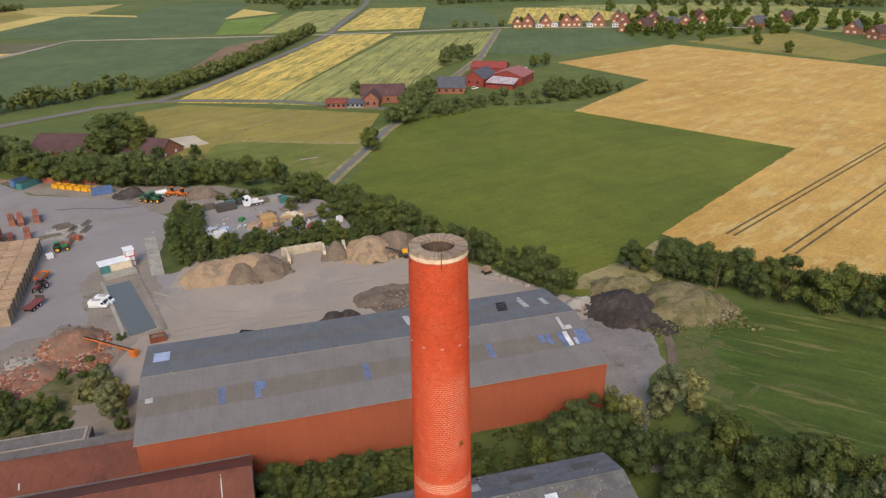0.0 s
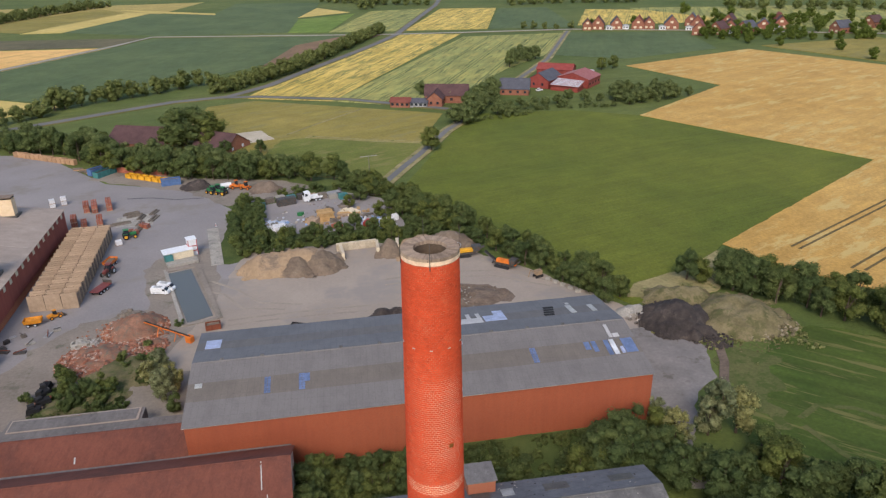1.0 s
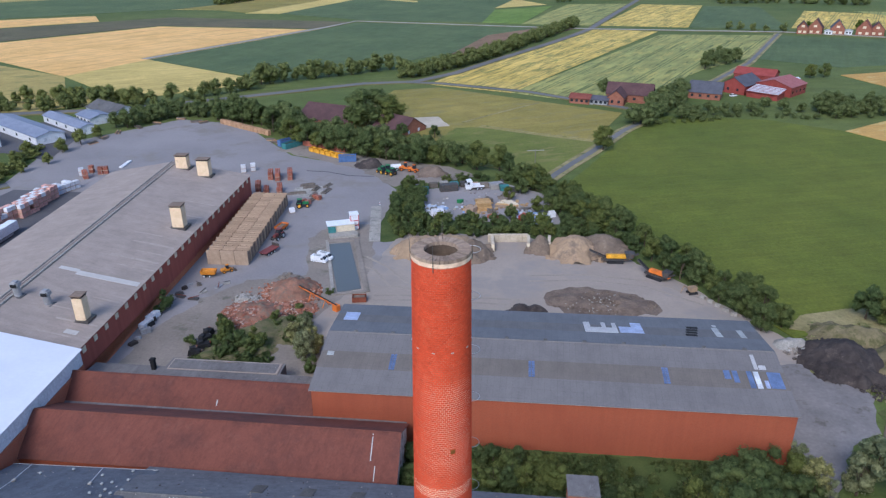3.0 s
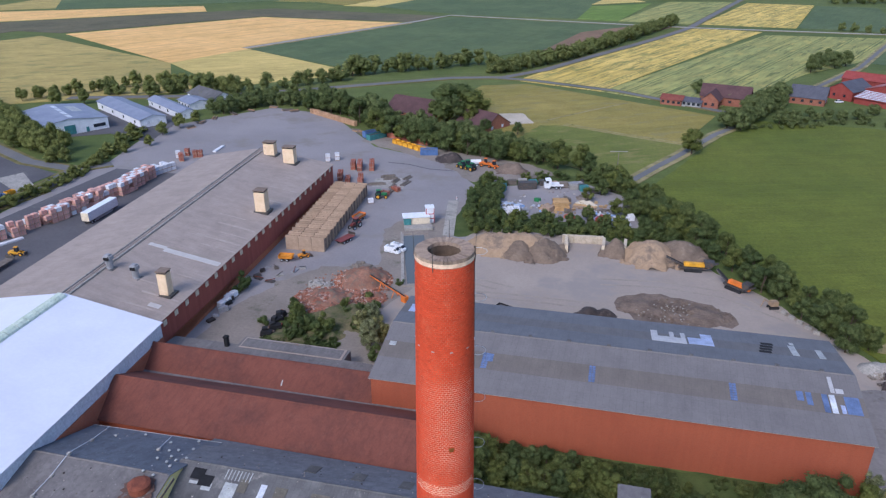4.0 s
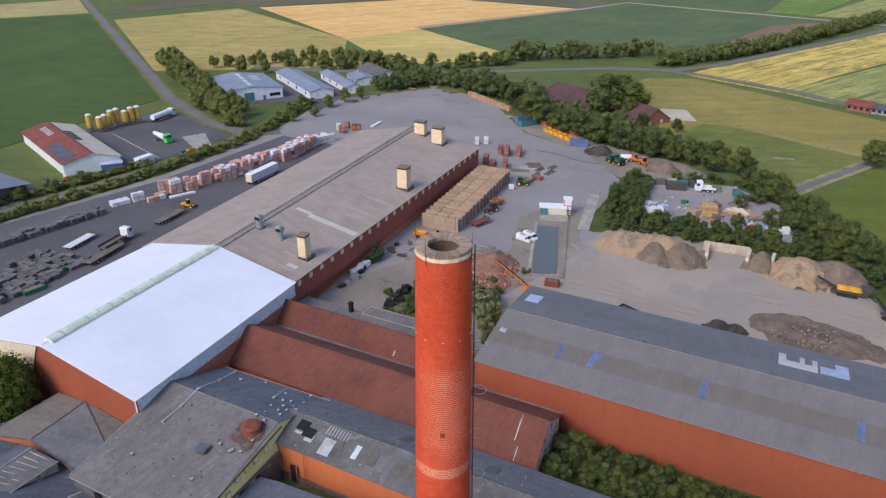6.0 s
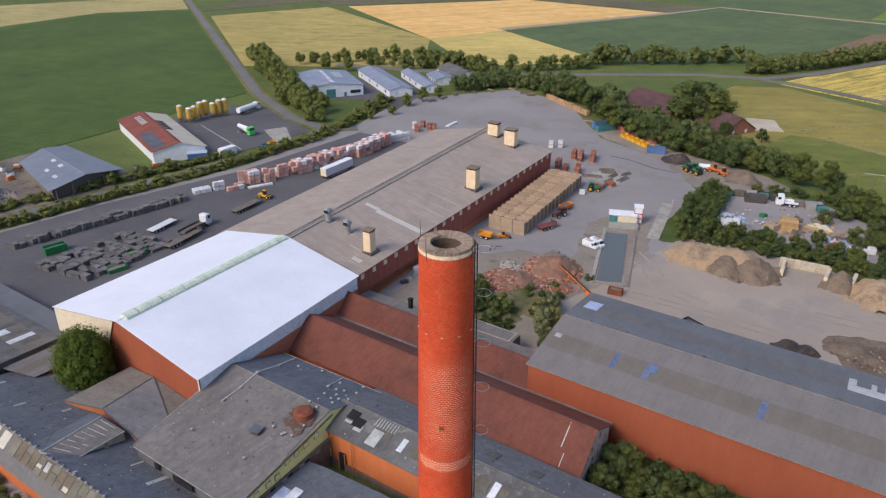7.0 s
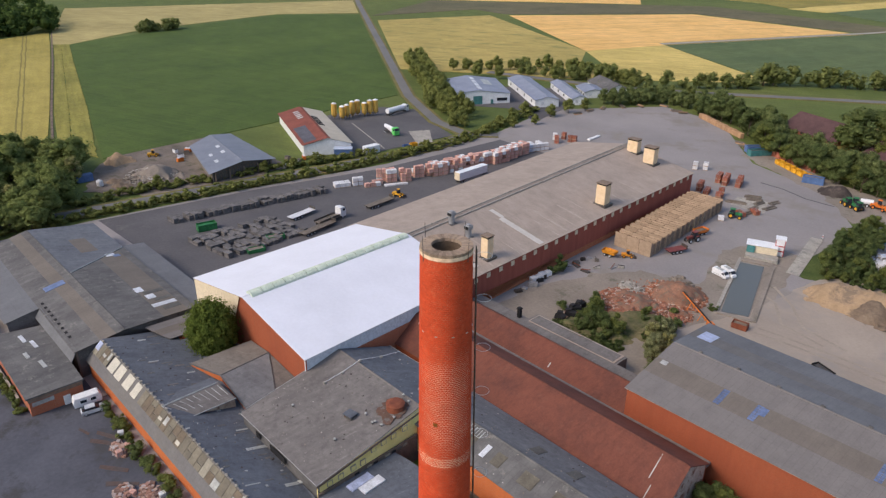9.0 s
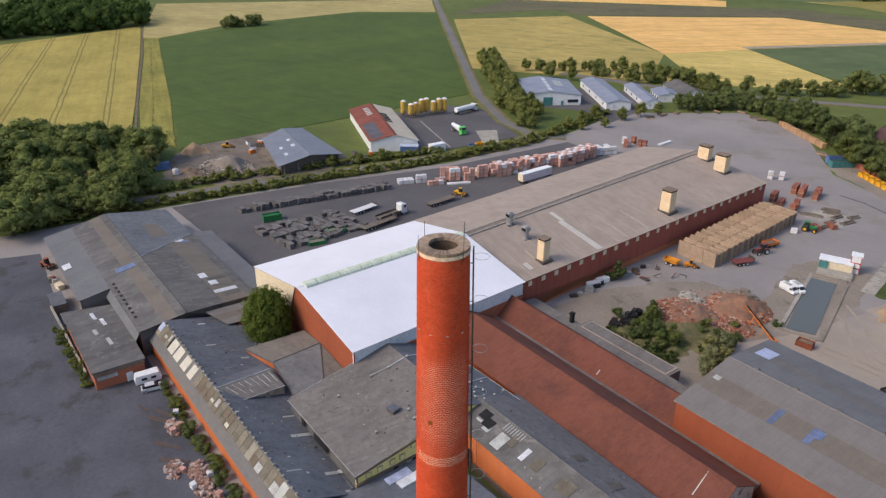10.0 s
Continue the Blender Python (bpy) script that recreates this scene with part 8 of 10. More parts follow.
def open_skip(x, y, yaw, l, w, h, m, label, fill=None):
    t = tagged(empty("skip", pose(x, y, 0.06, 0, 0, yaw)), label, "skip")
    part("floor", boxes((0, 0, 0.0, l, w, 0.25)), m, t)
    for s in (-1, 1):
        part("side", boxes((0, s * w / 2, 0.1, l, 0.1, h)), m, t)
        part("end", boxes((s * l / 2, 0, 0.1, 0.1, w, h)), m, t)
        for i in range(int(l / 1.2)):
            part("rib", boxes((-l / 2 + 0.6 + i * 1.2, s * (w / 2 + 0.07), 0.15, 0.12, 0.1, h - 0.1)), m, t)
    if fill:
        part("load", boxes((0, 0, 0.2, l - 0.2, w - 0.2, h * 0.75, 0, 0.9)), fill, t)
    return t
open_skip(-84.5, 268.0, 58, 10.5, 2.5, 2.2, M_PAINT_TEAL, "long teal tipping trailer", M_STEEL)
open_skip(-88.5, 269.5, 50, 6.0, 2.4, 2.4, M_PAINT_BLUE, "blue steel roll-off skip", M_STEEL)
open_skip(-58.4, 250.8, 14, 6.5, 2.5, 2.3, M_PAINT_BLUE, "faded blue roll-off skip", M_WOOD_GREY)
for i in range(6):
    open_skip(-75.0 + i * 2.7, 262.2 - i * 1.65, -31, 2.4, 2.2, 1.5, M_PAINT_YELLOW, "orange-yellow skip in a row of skips")
block = tagged(empty("brick_screen"), "low red brick screen wall along the trees", "wall")
for i in range(11):
    part("brick_panel", soft_box(-80.5 + i * 1.75, 269.6 - i * 0.72, 0, 1.85, 0.5, 2.2, 0.04, -22), M_PACK_RED, block)
block = tagged(empty("timber_stack"), "long stack of pale brown boards", "timber stack")
for i in range(14):
    part("board_pack", soft_box(-127.5 + i * 2.05, 300.2 - i * 1.27, 0.1, 2.12, 1.6, 2.0 + 0.08 * (i % 3), 0.05, -32), M_PLANK, block)
for i, (x, y, w) in enumerate(((-97, 276, 3), (-94, 273.6, 3.4), (-91.5, 271, 3), (-168, 264, 4), (-167.5, 272, 4), (-166.5, 281, 5), (-162, 290, 5), (-157, 297, 4), (-150, 306, 4), (-141, 302, 5), (-137, 301, 4))):
    t = tagged(empty("plank_pile", pose(x, y, 0.05, 0, 0, i * 23)), "pile of weathered boards and scrap", "timber pile", "board piles at the yard edge")
    for k in range(5):
        part("board", boxes((RB.uniform(-0.4, 0.4), -0.8 + k * 0.4, 0.3 * (k % 3), w, 0.35, 0.35, RB.uniform(-9, 9))), M_WOOD_GREY if (i + k) % 3 else M_PLANK, t)


def tractor(x, y, yaw, paint, label, hub=None):
    t = tagged(empty("tractor", pose(x, y, 0.06, 0, 0, yaw)), label, "tractor")
    part("bonnet", soft_box(1.2, 0, 1.0, 2.0, 0.85, 0.8, 0.12), paint, t)
    part("cab", soft_box(-0.5, 0, 1.0, 1.5, 1.4, 1.7, 0.1, 0, 0.86), M_GLASS, t)
    part("cab_roof", soft_box(-0.5, 0, 2.7, 1.6, 1.5, 0.18, 0.05), paint, t)
    part("chassis", boxes((0.4, 0, 0.6, 3.4, 0.5, 0.5)), M_STEEL, t)
    for s in (-0.95, 0.95):
        wheel(t, -0.8, s, 0.85, 0.5, hub=hub or M_PAINT_YELLOW)
        wheel(t, 1.7, s * 0.9, 0.6, 0.4, hub=hub or M_PAINT_YELLOW)
        part("fender", boxes((-0.8, s, 1.68, 1.2, 0.5, 0.08)), paint, t)
    part("exhaust", rod(bmesh.new(), (1.0, 0.4, 1.8), (1.0, 0.4, 2.7), 0.05, n=6), M_STEEL, t)
    return t
tractor(-61.2, 202.0, 20, M_PAINT_GREEN, "green tractor with yellow wheel hubs in the yard")
tractor(-60.4, 177.4, -104, M_PAINT_DULLRED, "red tractor before a tipping trailer", M_SILVER)
tractor(-42.6, 237.8, 140, M_PAINT_GREEN, "green tractor with yellow hubs by the heaps")
tractor(-39.0, 236.0, 150, M_PAINT_GREEN, "second green tractor by the heaps")


def tipper(x, y, yaw, l, w, paint, label, load):
    """A farm tipping trailer: flared body on two axles with a drawbar."""
    t = tagged(empty("tipping_trailer", pose(x, y, 0.06, 0, 0, yaw)), label, "trailer")
    part("floor", boxes((0, 0, 0.85, l, w, 0.12)), paint, t)
    for k in (-1, 1):
        part("side", slab(bmesh.new(), [(-l / 2, k * w / 2, 0.9), (l / 2, k * w / 2, 0.9), (l / 2 + 0.15, k * (w / 2 + 0.22), 1.75), (-l / 2 - 0.15, k * (w / 2 + 0.22), 1.75)], 0.07), paint, t)
        part("end", slab(bmesh.new(), [(k * l / 2, -w / 2, 0.9), (k * l / 2, w / 2, 0.9), (k * (l / 2 + 0.15), w / 2 + 0.22, 1.75), (k * (l / 2 + 0.15), -w / 2 - 0.22, 1.75)], 0.07), paint, t)
        for wx in (-l * 0.3, l * 0.12):
            wheel(t, wx, k * (w / 2 - 0.1), 0.42, 0.3)
    part("load", soft_box(0, 0, 0.95, l - 0.1, w - 0.05, 0.55, 0.2), load, t)
    part("chassis_beam", boxes((0, 0, 0.62, l * 0.9, 0.7, 0.22)), M_STEEL, t)
    part("drawbar", boxes((l / 2 + 0.8, 0, 0.6, 1.7, 0.16, 0.14)), M_STEEL, t)


tipper(-61.4, 183.2, -104, 3.8, 1.9, M_PAINT_ORANGE, "orange tipping trailer hitched to the red tractor", M_SOIL)
tipper(-70.0, 152.3, 8, 3.4, 1.7, M_PAINT_ORANGE_DEEP, "orange tipping trailer before the crates", M_PAINT_ORANGE_DEEP)
flat_trailer(-59.6, 167.4, 70, 5.6, "dull red flat trailer before the crates", deck=M_PAINT_DULLRED)


def loader(x, y, yaw, paint, label, size=0.82):
    t = tagged(empty("wheel_loader", pose(x, y, 0.06, 0, 0, yaw) @ Matrix.Scale(size, 4)), label, "loader")
    part("body", profile([(-2.4, 0.8), (-2.4, 1.7), (-0.6, 1.9), (0.2, 1.5), (0.9, 1.2), (0.9, 0.7)], -0.85, 0.85), paint, t)
    part("cab", soft_box(0.1, 0, 1.4, 1.2, 1.2, 1.6, 0.1, 0, 0.9), M_GLASS, t)
    part("cab_roof", soft_box(0.1, 0, 3.0, 1.25, 1.25, 0.14, 0.05), paint, t)
    for s in (-0.6, 0.6):
        part("arm", rod(bmesh.new(), (0.7, s, 1.5), (2.7, s, 0.7), 0.12, n=6), paint, t)
    part("bucket", profile([(2.5, 0.1), (2.5, 1.1), (2.8, 1.15), (2.75, 0.35), (3.6, 0.15), (3.6, 0.05)], -1.2, 1.2), M_STEEL, t)
    for wx in (-1.5, 1.4):
        for s in (-0.95, 0.95):
            wheel(t, wx, s, 0.65, 0.45, hub=paint)
loader(-66.4, 155.2, 40, M_PAINT_ORANGE_DEEP, "dusty orange wheel loader by the crates", 0.66)
loader(-140.8, 138.0, 20, M_PAINT_YELLOW, "yellow forklift loader behind the flatbed")
loader(-35.0, 242.2, 12, M_PAINT_ORANGE, "orange loader beside the green tractors", 0.95)
loader(-31.6, 240.4, -28, M_PAINT_ORANGE, "second orange loader by the brown heap", 0.9)
tractor(-41.0, 239.6, 120, M_PAINT_GREEN, "third green tractor by the dark heap")
t = tagged(empty("slurry_tank", pose(-38.4, 241.8, 0.06, 0, 0, 20)), "white cylindrical slurry tank trailer by the tractors", "tank trailer")
part("tank", rod(bmesh.new(), (-1.8, 0, 1.5), (1.8, 0, 1.5), 0.85, n=18), M_PAINT_WHITE, t)
for k in (-0.9, 0.9):
    wheel(t, 0.2, k, 0.5, 0.35)
loader(-232.0, 96.0, 60, M_PAINT_YELLOW, "yellow loader in the shed yard")
loader(-160.5, 22.2, 20, M_PACK_RED, "rusty old loader beside the shed")
tagged(part("goods_box", soft_box(-146.5, 22.6, 0.07, 2.6, 1.5, 1.2, 0.05, 12), M_CREAM), "pale crate on the ground beside the shed", "crate")
shelter = tagged(empty("site_shelter", pose(-137.0, 20.6, 0.05)), "low shelter with dark felt roof by the kerb wall", "shelter")
part("wall", boxes((0, 0, 0, 6.4, 2.6, 2.0)), M_DULLWALL, shelter)
part("roof", soft_box(0, 0, 2.0, 7.0, 3.0, 0.18, 0.04), M_ROOF_NAVY, shelter)
for k in range(4):
    tagged(part("goods_box", soft_box(-153.5 + 1.4 * k, 21.6 + 0.5 * (k % 2), 0.07, 1.1, 0.9, 0.7 + 0.2 * k, 0.05, 31 * k), (M_CONCRETE, M_RUST, M_WOOD_GREY, M_PANE_GREY)[k]), "weathered box on the ground beside the shed", "crate")


def screener(x, y, yaw, paint, length, label):
    """A tracked screening plant with feed hopper and a long conveyor."""
    t = tagged(empty("screening_plant", pose(x, y, 0.06, 0, 0, yaw)), label, "machine")
    for s in (-1.0, 1.0):
        part("track", profile([(-2.2, 0.3), (-1.9, 0.8), (1.9, 0.8), (2.2, 0.3), (1.9, 0.0), (-1.9, 0.0)], s - 0.25, s + 0.25), M_RUBBER, t)
    part("frame_beam", boxes((0, 0, 0.8, length * 0.6, 1.6, 0.4)), M_STEEL, t)
    part("engine_house", soft_box(length * 0.02, 0, 1.3, length * 0.42, 1.3, 0.95, 0.12), paint, t)
    part("side_panel", soft_box(length * 0.3, 0.2, 0.9, 1.5, 0.9, 0.6, 0.1), paint, t)
    part("hopper", profile([(length * 0.24, 1.4), (length * 0.2, 2.9), (length * 0.42, 2.9), (length * 0.36, 1.4)], -1.1, 1.1), M_STEEL, t)
    part("conveyor", slab(bmesh.new(), [(-length * 0.55, -0.5, 3.6), (-length * 0.55, 0.5, 3.6), (-0.8, 0.5, 0.9), (-0.8, -0.5, 0.9)], 0.3), M_STEEL, t)
    part("belt", slab(bmesh.new(), [(-length * 0.55, -0.4, 3.66), (-length * 0.55, 0.4, 3.66), (-0.8, 0.4, 0.96), (-0.8, -0.4, 0.96)], 0.05), M_RUBBER, t)
    part("side_conveyor", slab(bmesh.new(), [(2.5, -0.4, 1.2), (2.5, 0.4, 1.2), (length * 0.5, 0.4, 2.6), (length * 0.5, -0.4, 2.6)], 0.25), M_STEEL, t)
    return t
screener(32.0, 171.4, 4, M_PAINT_YELLOW, 12.0, "yellow tracked screening plant with grey conveyors")
screener(41.2, 163.0, -38, M_PAINT_ORANGE, 9.5, "orange tracked crusher beside the trees")
t = tagged(empty("digger", pose(48.5, 155.6, 0.1, 0, 0, 200)), "small dull yellow digger at the yard edge", "digger")
part("body", soft_box(0, 0, 0.7, 1.8, 1.4, 1.2, 0.1), M_SAND, t)
part("boom", rod(bmesh.new(), (0.8, 0, 1.3), (2.4, 0, 2.4), 0.14, n=6), M_SAND, t)
part("dipper", rod(bmesh.new(), (2.4, 0, 2.4), (3.0, 0, 0.6), 0.11, n=6), M_SAND, t)
for s in (-0.6, 0.6):
    part("track", boxes((0, s, 0, 2.2, 0.4, 0.6)), M_RUBBER, t)
for i in range(5):
    tagged(part("concrete_block", soft_box(50.5 + i * 1.3, 153.4 - i * 1.9, 0.05, 1.3, 0.8, 0.8, 0.06, -50 + i * 9), M_CONCRETE), "loose concrete block at the yard edge", "block", "loose blocks")

# conveyor by the rubble
t = tagged(empty("conveyor"), "orange belt conveyor reaching over the rubble", "conveyor")
part("boom", slab(bmesh.new(), [(-43.9, 143.9, 3.0), (-43.6, 144.4, 3.0), (-33.1, 138.5, 1.5), (-33.4, 138.0, 1.5)], 0.2), M_PAINT_ORANGE, t)
part("belt", slab(bmesh.new(), [(-43.85, 144.0, 3.1), (-43.65, 144.3, 3.1), (-33.15, 138.4, 1.6), (-33.35, 138.1, 1.6)], 0.05), M_RUBBER, t)
for s in ((-40.5, 142.3, 2.5), (-36.5, 140.0, 1.9)):
    part("leg", rod(bmesh.new(), (s[0] - 0.6, s[1] - 0.8, 0), s, 0.09, n=6), M_PAINT_ORANGE, t)
    part("leg", rod(bmesh.new(), (s[0] + 0.6, s[1] + 0.8, 0), s, 0.09, n=6), M_PAINT_ORANGE, t)
part("hopper", soft_box(-33.6, 138.5, 0.1, 1.5, 1.3, 1.5, 0.1, -30), M_PAINT_ORANGE, t)
open_skip(-29.4, 143.6, 10, 3.2, 1.8, 1.3, M_RUST, "rusty red skip beside the pond", M_SOIL)
for i, (x, y) in enumerate(((-57.6, 117.2), (-57.0, 119.8), (-57.8, 122.4), (-58.2, 124.8))):
    t = tagged(empty("scrap_machine", pose(x, y, 0.05, 0, 0, 30 * i)), "black rusting scrap machine part", "scrap", "scrap by the rubble")
    part("housing", soft_box(0, 0, 0.2, 2.8, 1.7, 1.2, 0.05, 0, 0.85), M_BLACK, t)
    part("frame", boxes((0.2, -0.7, 0.1, 3.4, 0.2, 0.3), (0.2, 0.7, 0.1, 3.4, 0.2, 0.3)), M_STEEL, t)
    part("cover", soft_box(-0.6, 0.2, 1.4, 1.2, 1.0, 0.5, 0.05, 25), M_RUBBER, t)
    part("pipe", rod(bmesh.new(), (-1.4, 0.5, 0.6), (1.5, 0.3, 1.1), 0.3, n=10), M_RUST if i % 2 else M_STEEL, t)
for x, y, k, h in ((-42.3, 131.9, "bush", 2.6), (-44.8, 130.2, "bush", 2.4), (-40, 132.6, "bush", 2.4), (-38.6, 130.2, "bush", 2.8), (-56.6, 127.6, "shrub", 4.4), (-54.5, 125.5, "shrub", 5.0), (-51, 118.5, "shrub", 5.0), (-47, 122.5, "shrub", 4.6), (-46.4, 118.2, "shrub", 4.2), (-37.2, 126.2, "willow", 6.2), (-49, 120.5, "shrub", 5.6), (-53.5, 122, "shrub", 5.0), (-45, 121, "shrub", 4.6), (-34.6, 117.5, "willow", 7.2), (-33.5, 120.5, "willow", 6.4), (-52.5, 116.5, "shrub", 4.5), (-50, 120, "shrub", 4.0), (-45, 120.5, "shrub", 4.0), (-47, 116, "bush", 3.4), (-38.7, 124, "willow", 5.6), (-36.5, 121, "willow", 5.0), (-41, 127, "bush", 2.6), (-42, 138, "bush", 2.2), (-39, 134, "bush", 2.2), (-73.2, 135.5, "shrub", 5.0), (-72.8, 133, "bush", 2.8), (-60.4, 121, "bush", 2.6), (-46, 133, "bush", 2.4), (-37, 146.5, "bush", 2.0), (-34.5, 117.5, "willow", 5.5), (-32, 113.5, "shrub", 4.5)):
    plant(k, x, y, h, "shrubs on the rubble ground")

# weighing hut by the pond
t = tagged(empty("works_hut", pose(-44.2, 183.6, 0, 0, 0, 22)), "white-roofed green works hut over the pond head", "hut")
part("wall", soft_box(0.6, 0, 0.3, 7.0, 3.4, 2.6, 0.05), M_CREAM, t)
part("green_panel", soft_box(-2.4, -0.9, 0.3, 2.0, 2.6, 2.4, 0.05), M_PAINT_TEAL, t)
part("roof", soft_box(0.2, 0, 2.9, 7.8, 3.9, 0.22, 0.05), M_PAINT_WHITE, t)
part("base", boxes((0.5, -3.5, 0.1, 8.0, 3.2, 0.9)), M_CONCRETE, t)
t = tagged(empty("tower_cabin", pose(-40.6, 186.4, 0, 0, 0, 22)), "white and red striped cabin tower", "cabin")
part("cabin", soft_box(0, 0, 0.3, 2.3, 2.6, 4.6, 0.05), M_PAINT_WHITE, t)
part("roof", soft_box(0, 0, 4.9, 2.6, 2.9, 0.2, 0.05), M_PAINT_WHITE, t)
for z in (1.6, 3.0):
    part("red_band", boxes((0, 0, z, 2.36, 2.66, 0.28)), M_PAINT_RED, t)
for s in (-1.1, 1.1):
    part("corner_strip", boxes((s, -1.32, 0.4, 0.16, 0.06, 4.4)), M_PAINT_RED, t)

# crate stacks beside the drying hall
crate = tagged(empty("crate_stack"), "tall stack of tan wooden drying crates", "crate stack", "crate stacks beside the drying hall")
for r in range(2):
    part("crate", soft_box(0, 0.3, r * 1.65, 3.3, 1.9, 1.63, 0.05), M_WOOD_SHADE, crate)
part("end_board", boxes((0, -0.72, 0.0, 3.5, 0.16, 4.15)), M_WOOD, crate)
part("end_board", boxes((0, 1.32, 0.0, 3.4, 0.12, 3.9)), M_WOOD, crate)
for s in (-1.6, 0, 1.6):
    part("top_slat", boxes((s, 0.3, 3.32, 0.12, 1.95, 0.2)), M_WOOD, crate)
crate.matrix_basis = pose(-71.5, 159.8, 0.05, 0, 0, 5)
for i in range(16):
    for j in range(3):
        if i == j == 0:
            continue
        copy_thing(crate, pose(-71.5 + 3.68 * j - i * 0.24 + RB.uniform(-0.06, 0.06), 159.8 + i * 2.82 + 0.16 * j + RB.uniform(-0.08, 0.08), 0.05, 0, 0, 5 + RB.uniform(-1.5, 1.5)))

# packs of bricks on pallets
def pack(mat_, label, group, name="brick_pack"):
    t = tagged(empty(name), label, "brick pack" if name == "brick_pack" else "wrapped pallet", group)
    part("pallet", boxes((0, 0, 0.0, 1.7, 1.5, 0.16)), M_WOOD, t)
    part("brick_block", soft_box(0, 0, 0.17, 1.62, 1.42, 1.25, 0.05), mat_, t)
    bm = bmesh.new()
    for s in (-0.4, 0.4):
        box(bm, s, 0, 0.17, 0.06, 1.45, 1.27)
    part("strap", bm, M_PAINT_GREY if name == "brick_pack" else M_WRAP, t)
    return t
def spread(first, spots):
    done = False
    for m in spots:
        if not done:
            first.matrix_basis = m
            done = True
        else:
            another(first, m)
def rows_of(x, y, yaw, nx, ny, nz, dx=1.85, dy=1.62, dz=1.43, skip=0.14):
    nx, ny = max(1, round(nx / 1.4)), max(1, round(ny / 1.4))
    c, s = math.cos(radians(yaw)), math.sin(radians(yaw))
    for i in range(nx):
        for j in range(ny):
            top = nz if RB.random() > skip else max(1, nz - 1)
            for k in range(top):
                u, v = (i - (nx - 1) / 2) * dx, (j - (ny - 1) / 2) * dy
                yield pose(x + c * u - s * v, y + s * u + c * v, 0.06 + k * dz, 0, 0, yaw + RB.uniform(-3, 3))
G_ROW = "packs in the long row of bricks"
pink, red, wrap, bluew = pack(M_PACK, "strapped pack of pinkish bricks on a pallet", G_ROW), pack(M_PACK_RED, "strapped pack of red bricks on a pallet", "red packs in the yard"), pack(M_WRAP, "white-wrapped pallet of bricks", "wrapped pallets", "wrapped_pallet"), pack(M_WRAP_BLUE, "pale blue wrapped pallet", "blue wrapped pallets", "wrapped_pallet")
spots = []
for x, y, yaw, nx, ny, nz in ((-153.4, 137.4, 70, 3, 2, 1), (-154.2, 141.0, 70, 3, 2, 1), (-153.8, 145.2, 70, 2, 3, 2), (-151.0, 149.2, 70, 2, 3, 2), (-151.2, 155.0, 75, 2, 3, 2), (-149.0, 161.0, 75, 4, 4, 2), (-148.2, 167.5, 80, 5, 4, 2), (-147.4, 174.5, 80, 5, 4, 2), (-146.2, 181.0, 80, 4, 3, 2), (-144.4, 187.5, 85, 5, 4, 2), (-145.0, 194.5, 85, 5, 4, 2), (-145.6, 200.5, 85, 3, 4, 2), (-155.8, 143.0, 60, 2, 2, 2)):
    spots += list(rows_of(x, y, yaw, nx + 1, ny, nz + (nz > 1)))
spread(pink, [m for k, m in enumerate(spots) if k % 6 != 2 and k % 11 != 5])
for k, m in enumerate(spots):
    if k % 6 == 2 and k % 11 != 5:
        copy_thing(wrap, m)
spots = []
for x, y, yaw, nx, ny, nz in ((-145.6, 222.0, 40, 2, 3, 2), (-141.8, 227.0, 20, 3, 2, 2), (-146.8, 228.0, 10, 2, 2, 2), (-80.4, 228.6, 17, 1, 4, 2), (-77.8, 228.4, 17, 1, 5, 2), (-73.8, 229.8, 17, 1, 5, 2), (-80.4, 216.2, 17, 1, 4, 2), (-77.4, 215.4, 17, 1, 4, 1), (-72.2, 213.8, 17, 1, 5, 2), (-96.0, 222.0, 20, 4, 3, 2), (-90.0, 218.0, 20, 3, 2, 2), (-60.6, 205.0, 60, 1, 3, 1), (-58.4, 209.6, 60, 1, 3, 1)):
    spots += list(rows_of(x, y, yaw, nx, ny, nz))
spread(red, spots)
spots = []
for x, y, yaw, nx, ny, nz in ((-160.4, 130.0, 70, 4, 3, 1), (-157.6, 134.4, 70, 3, 2, 2), (-144.8, 209.6, 70, 5, 4, 2), (-92.4, 234.0, 20, 2, 2, 2), (-89.6, 236.2, 20, 2, 2, 2), (-73.4, 127.0, 80, 3, 2, 1), (-73.6, 130.4, 80, 3, 2, 1), (-148.6, 224.6, 30, 1, 2, 2), (-62.8, 197.4, 30, 1, 2, 1), (-18.0, 200.4, 20, 3, 3, 1)):
    spots += list(rows_of(x, y, yaw, nx, ny, nz))
spread(wrap, spots)
spread(bluew, list(rows_of(-146.4, 204.6, 75, 3, 4, 2)))
for x, y, yaw, l in ((-150.4, 142.0, 65, 3.4), (-148.8, 145.6, 65, 4.6), (-139.6, 238.0, 95, 8.0)):
    tagged(part("plate_stack", soft_box(x, y, 0.1, l, 1.4, 0.5, 0.05, yaw), M_WRAP), "low stack of white boards", "board stack")

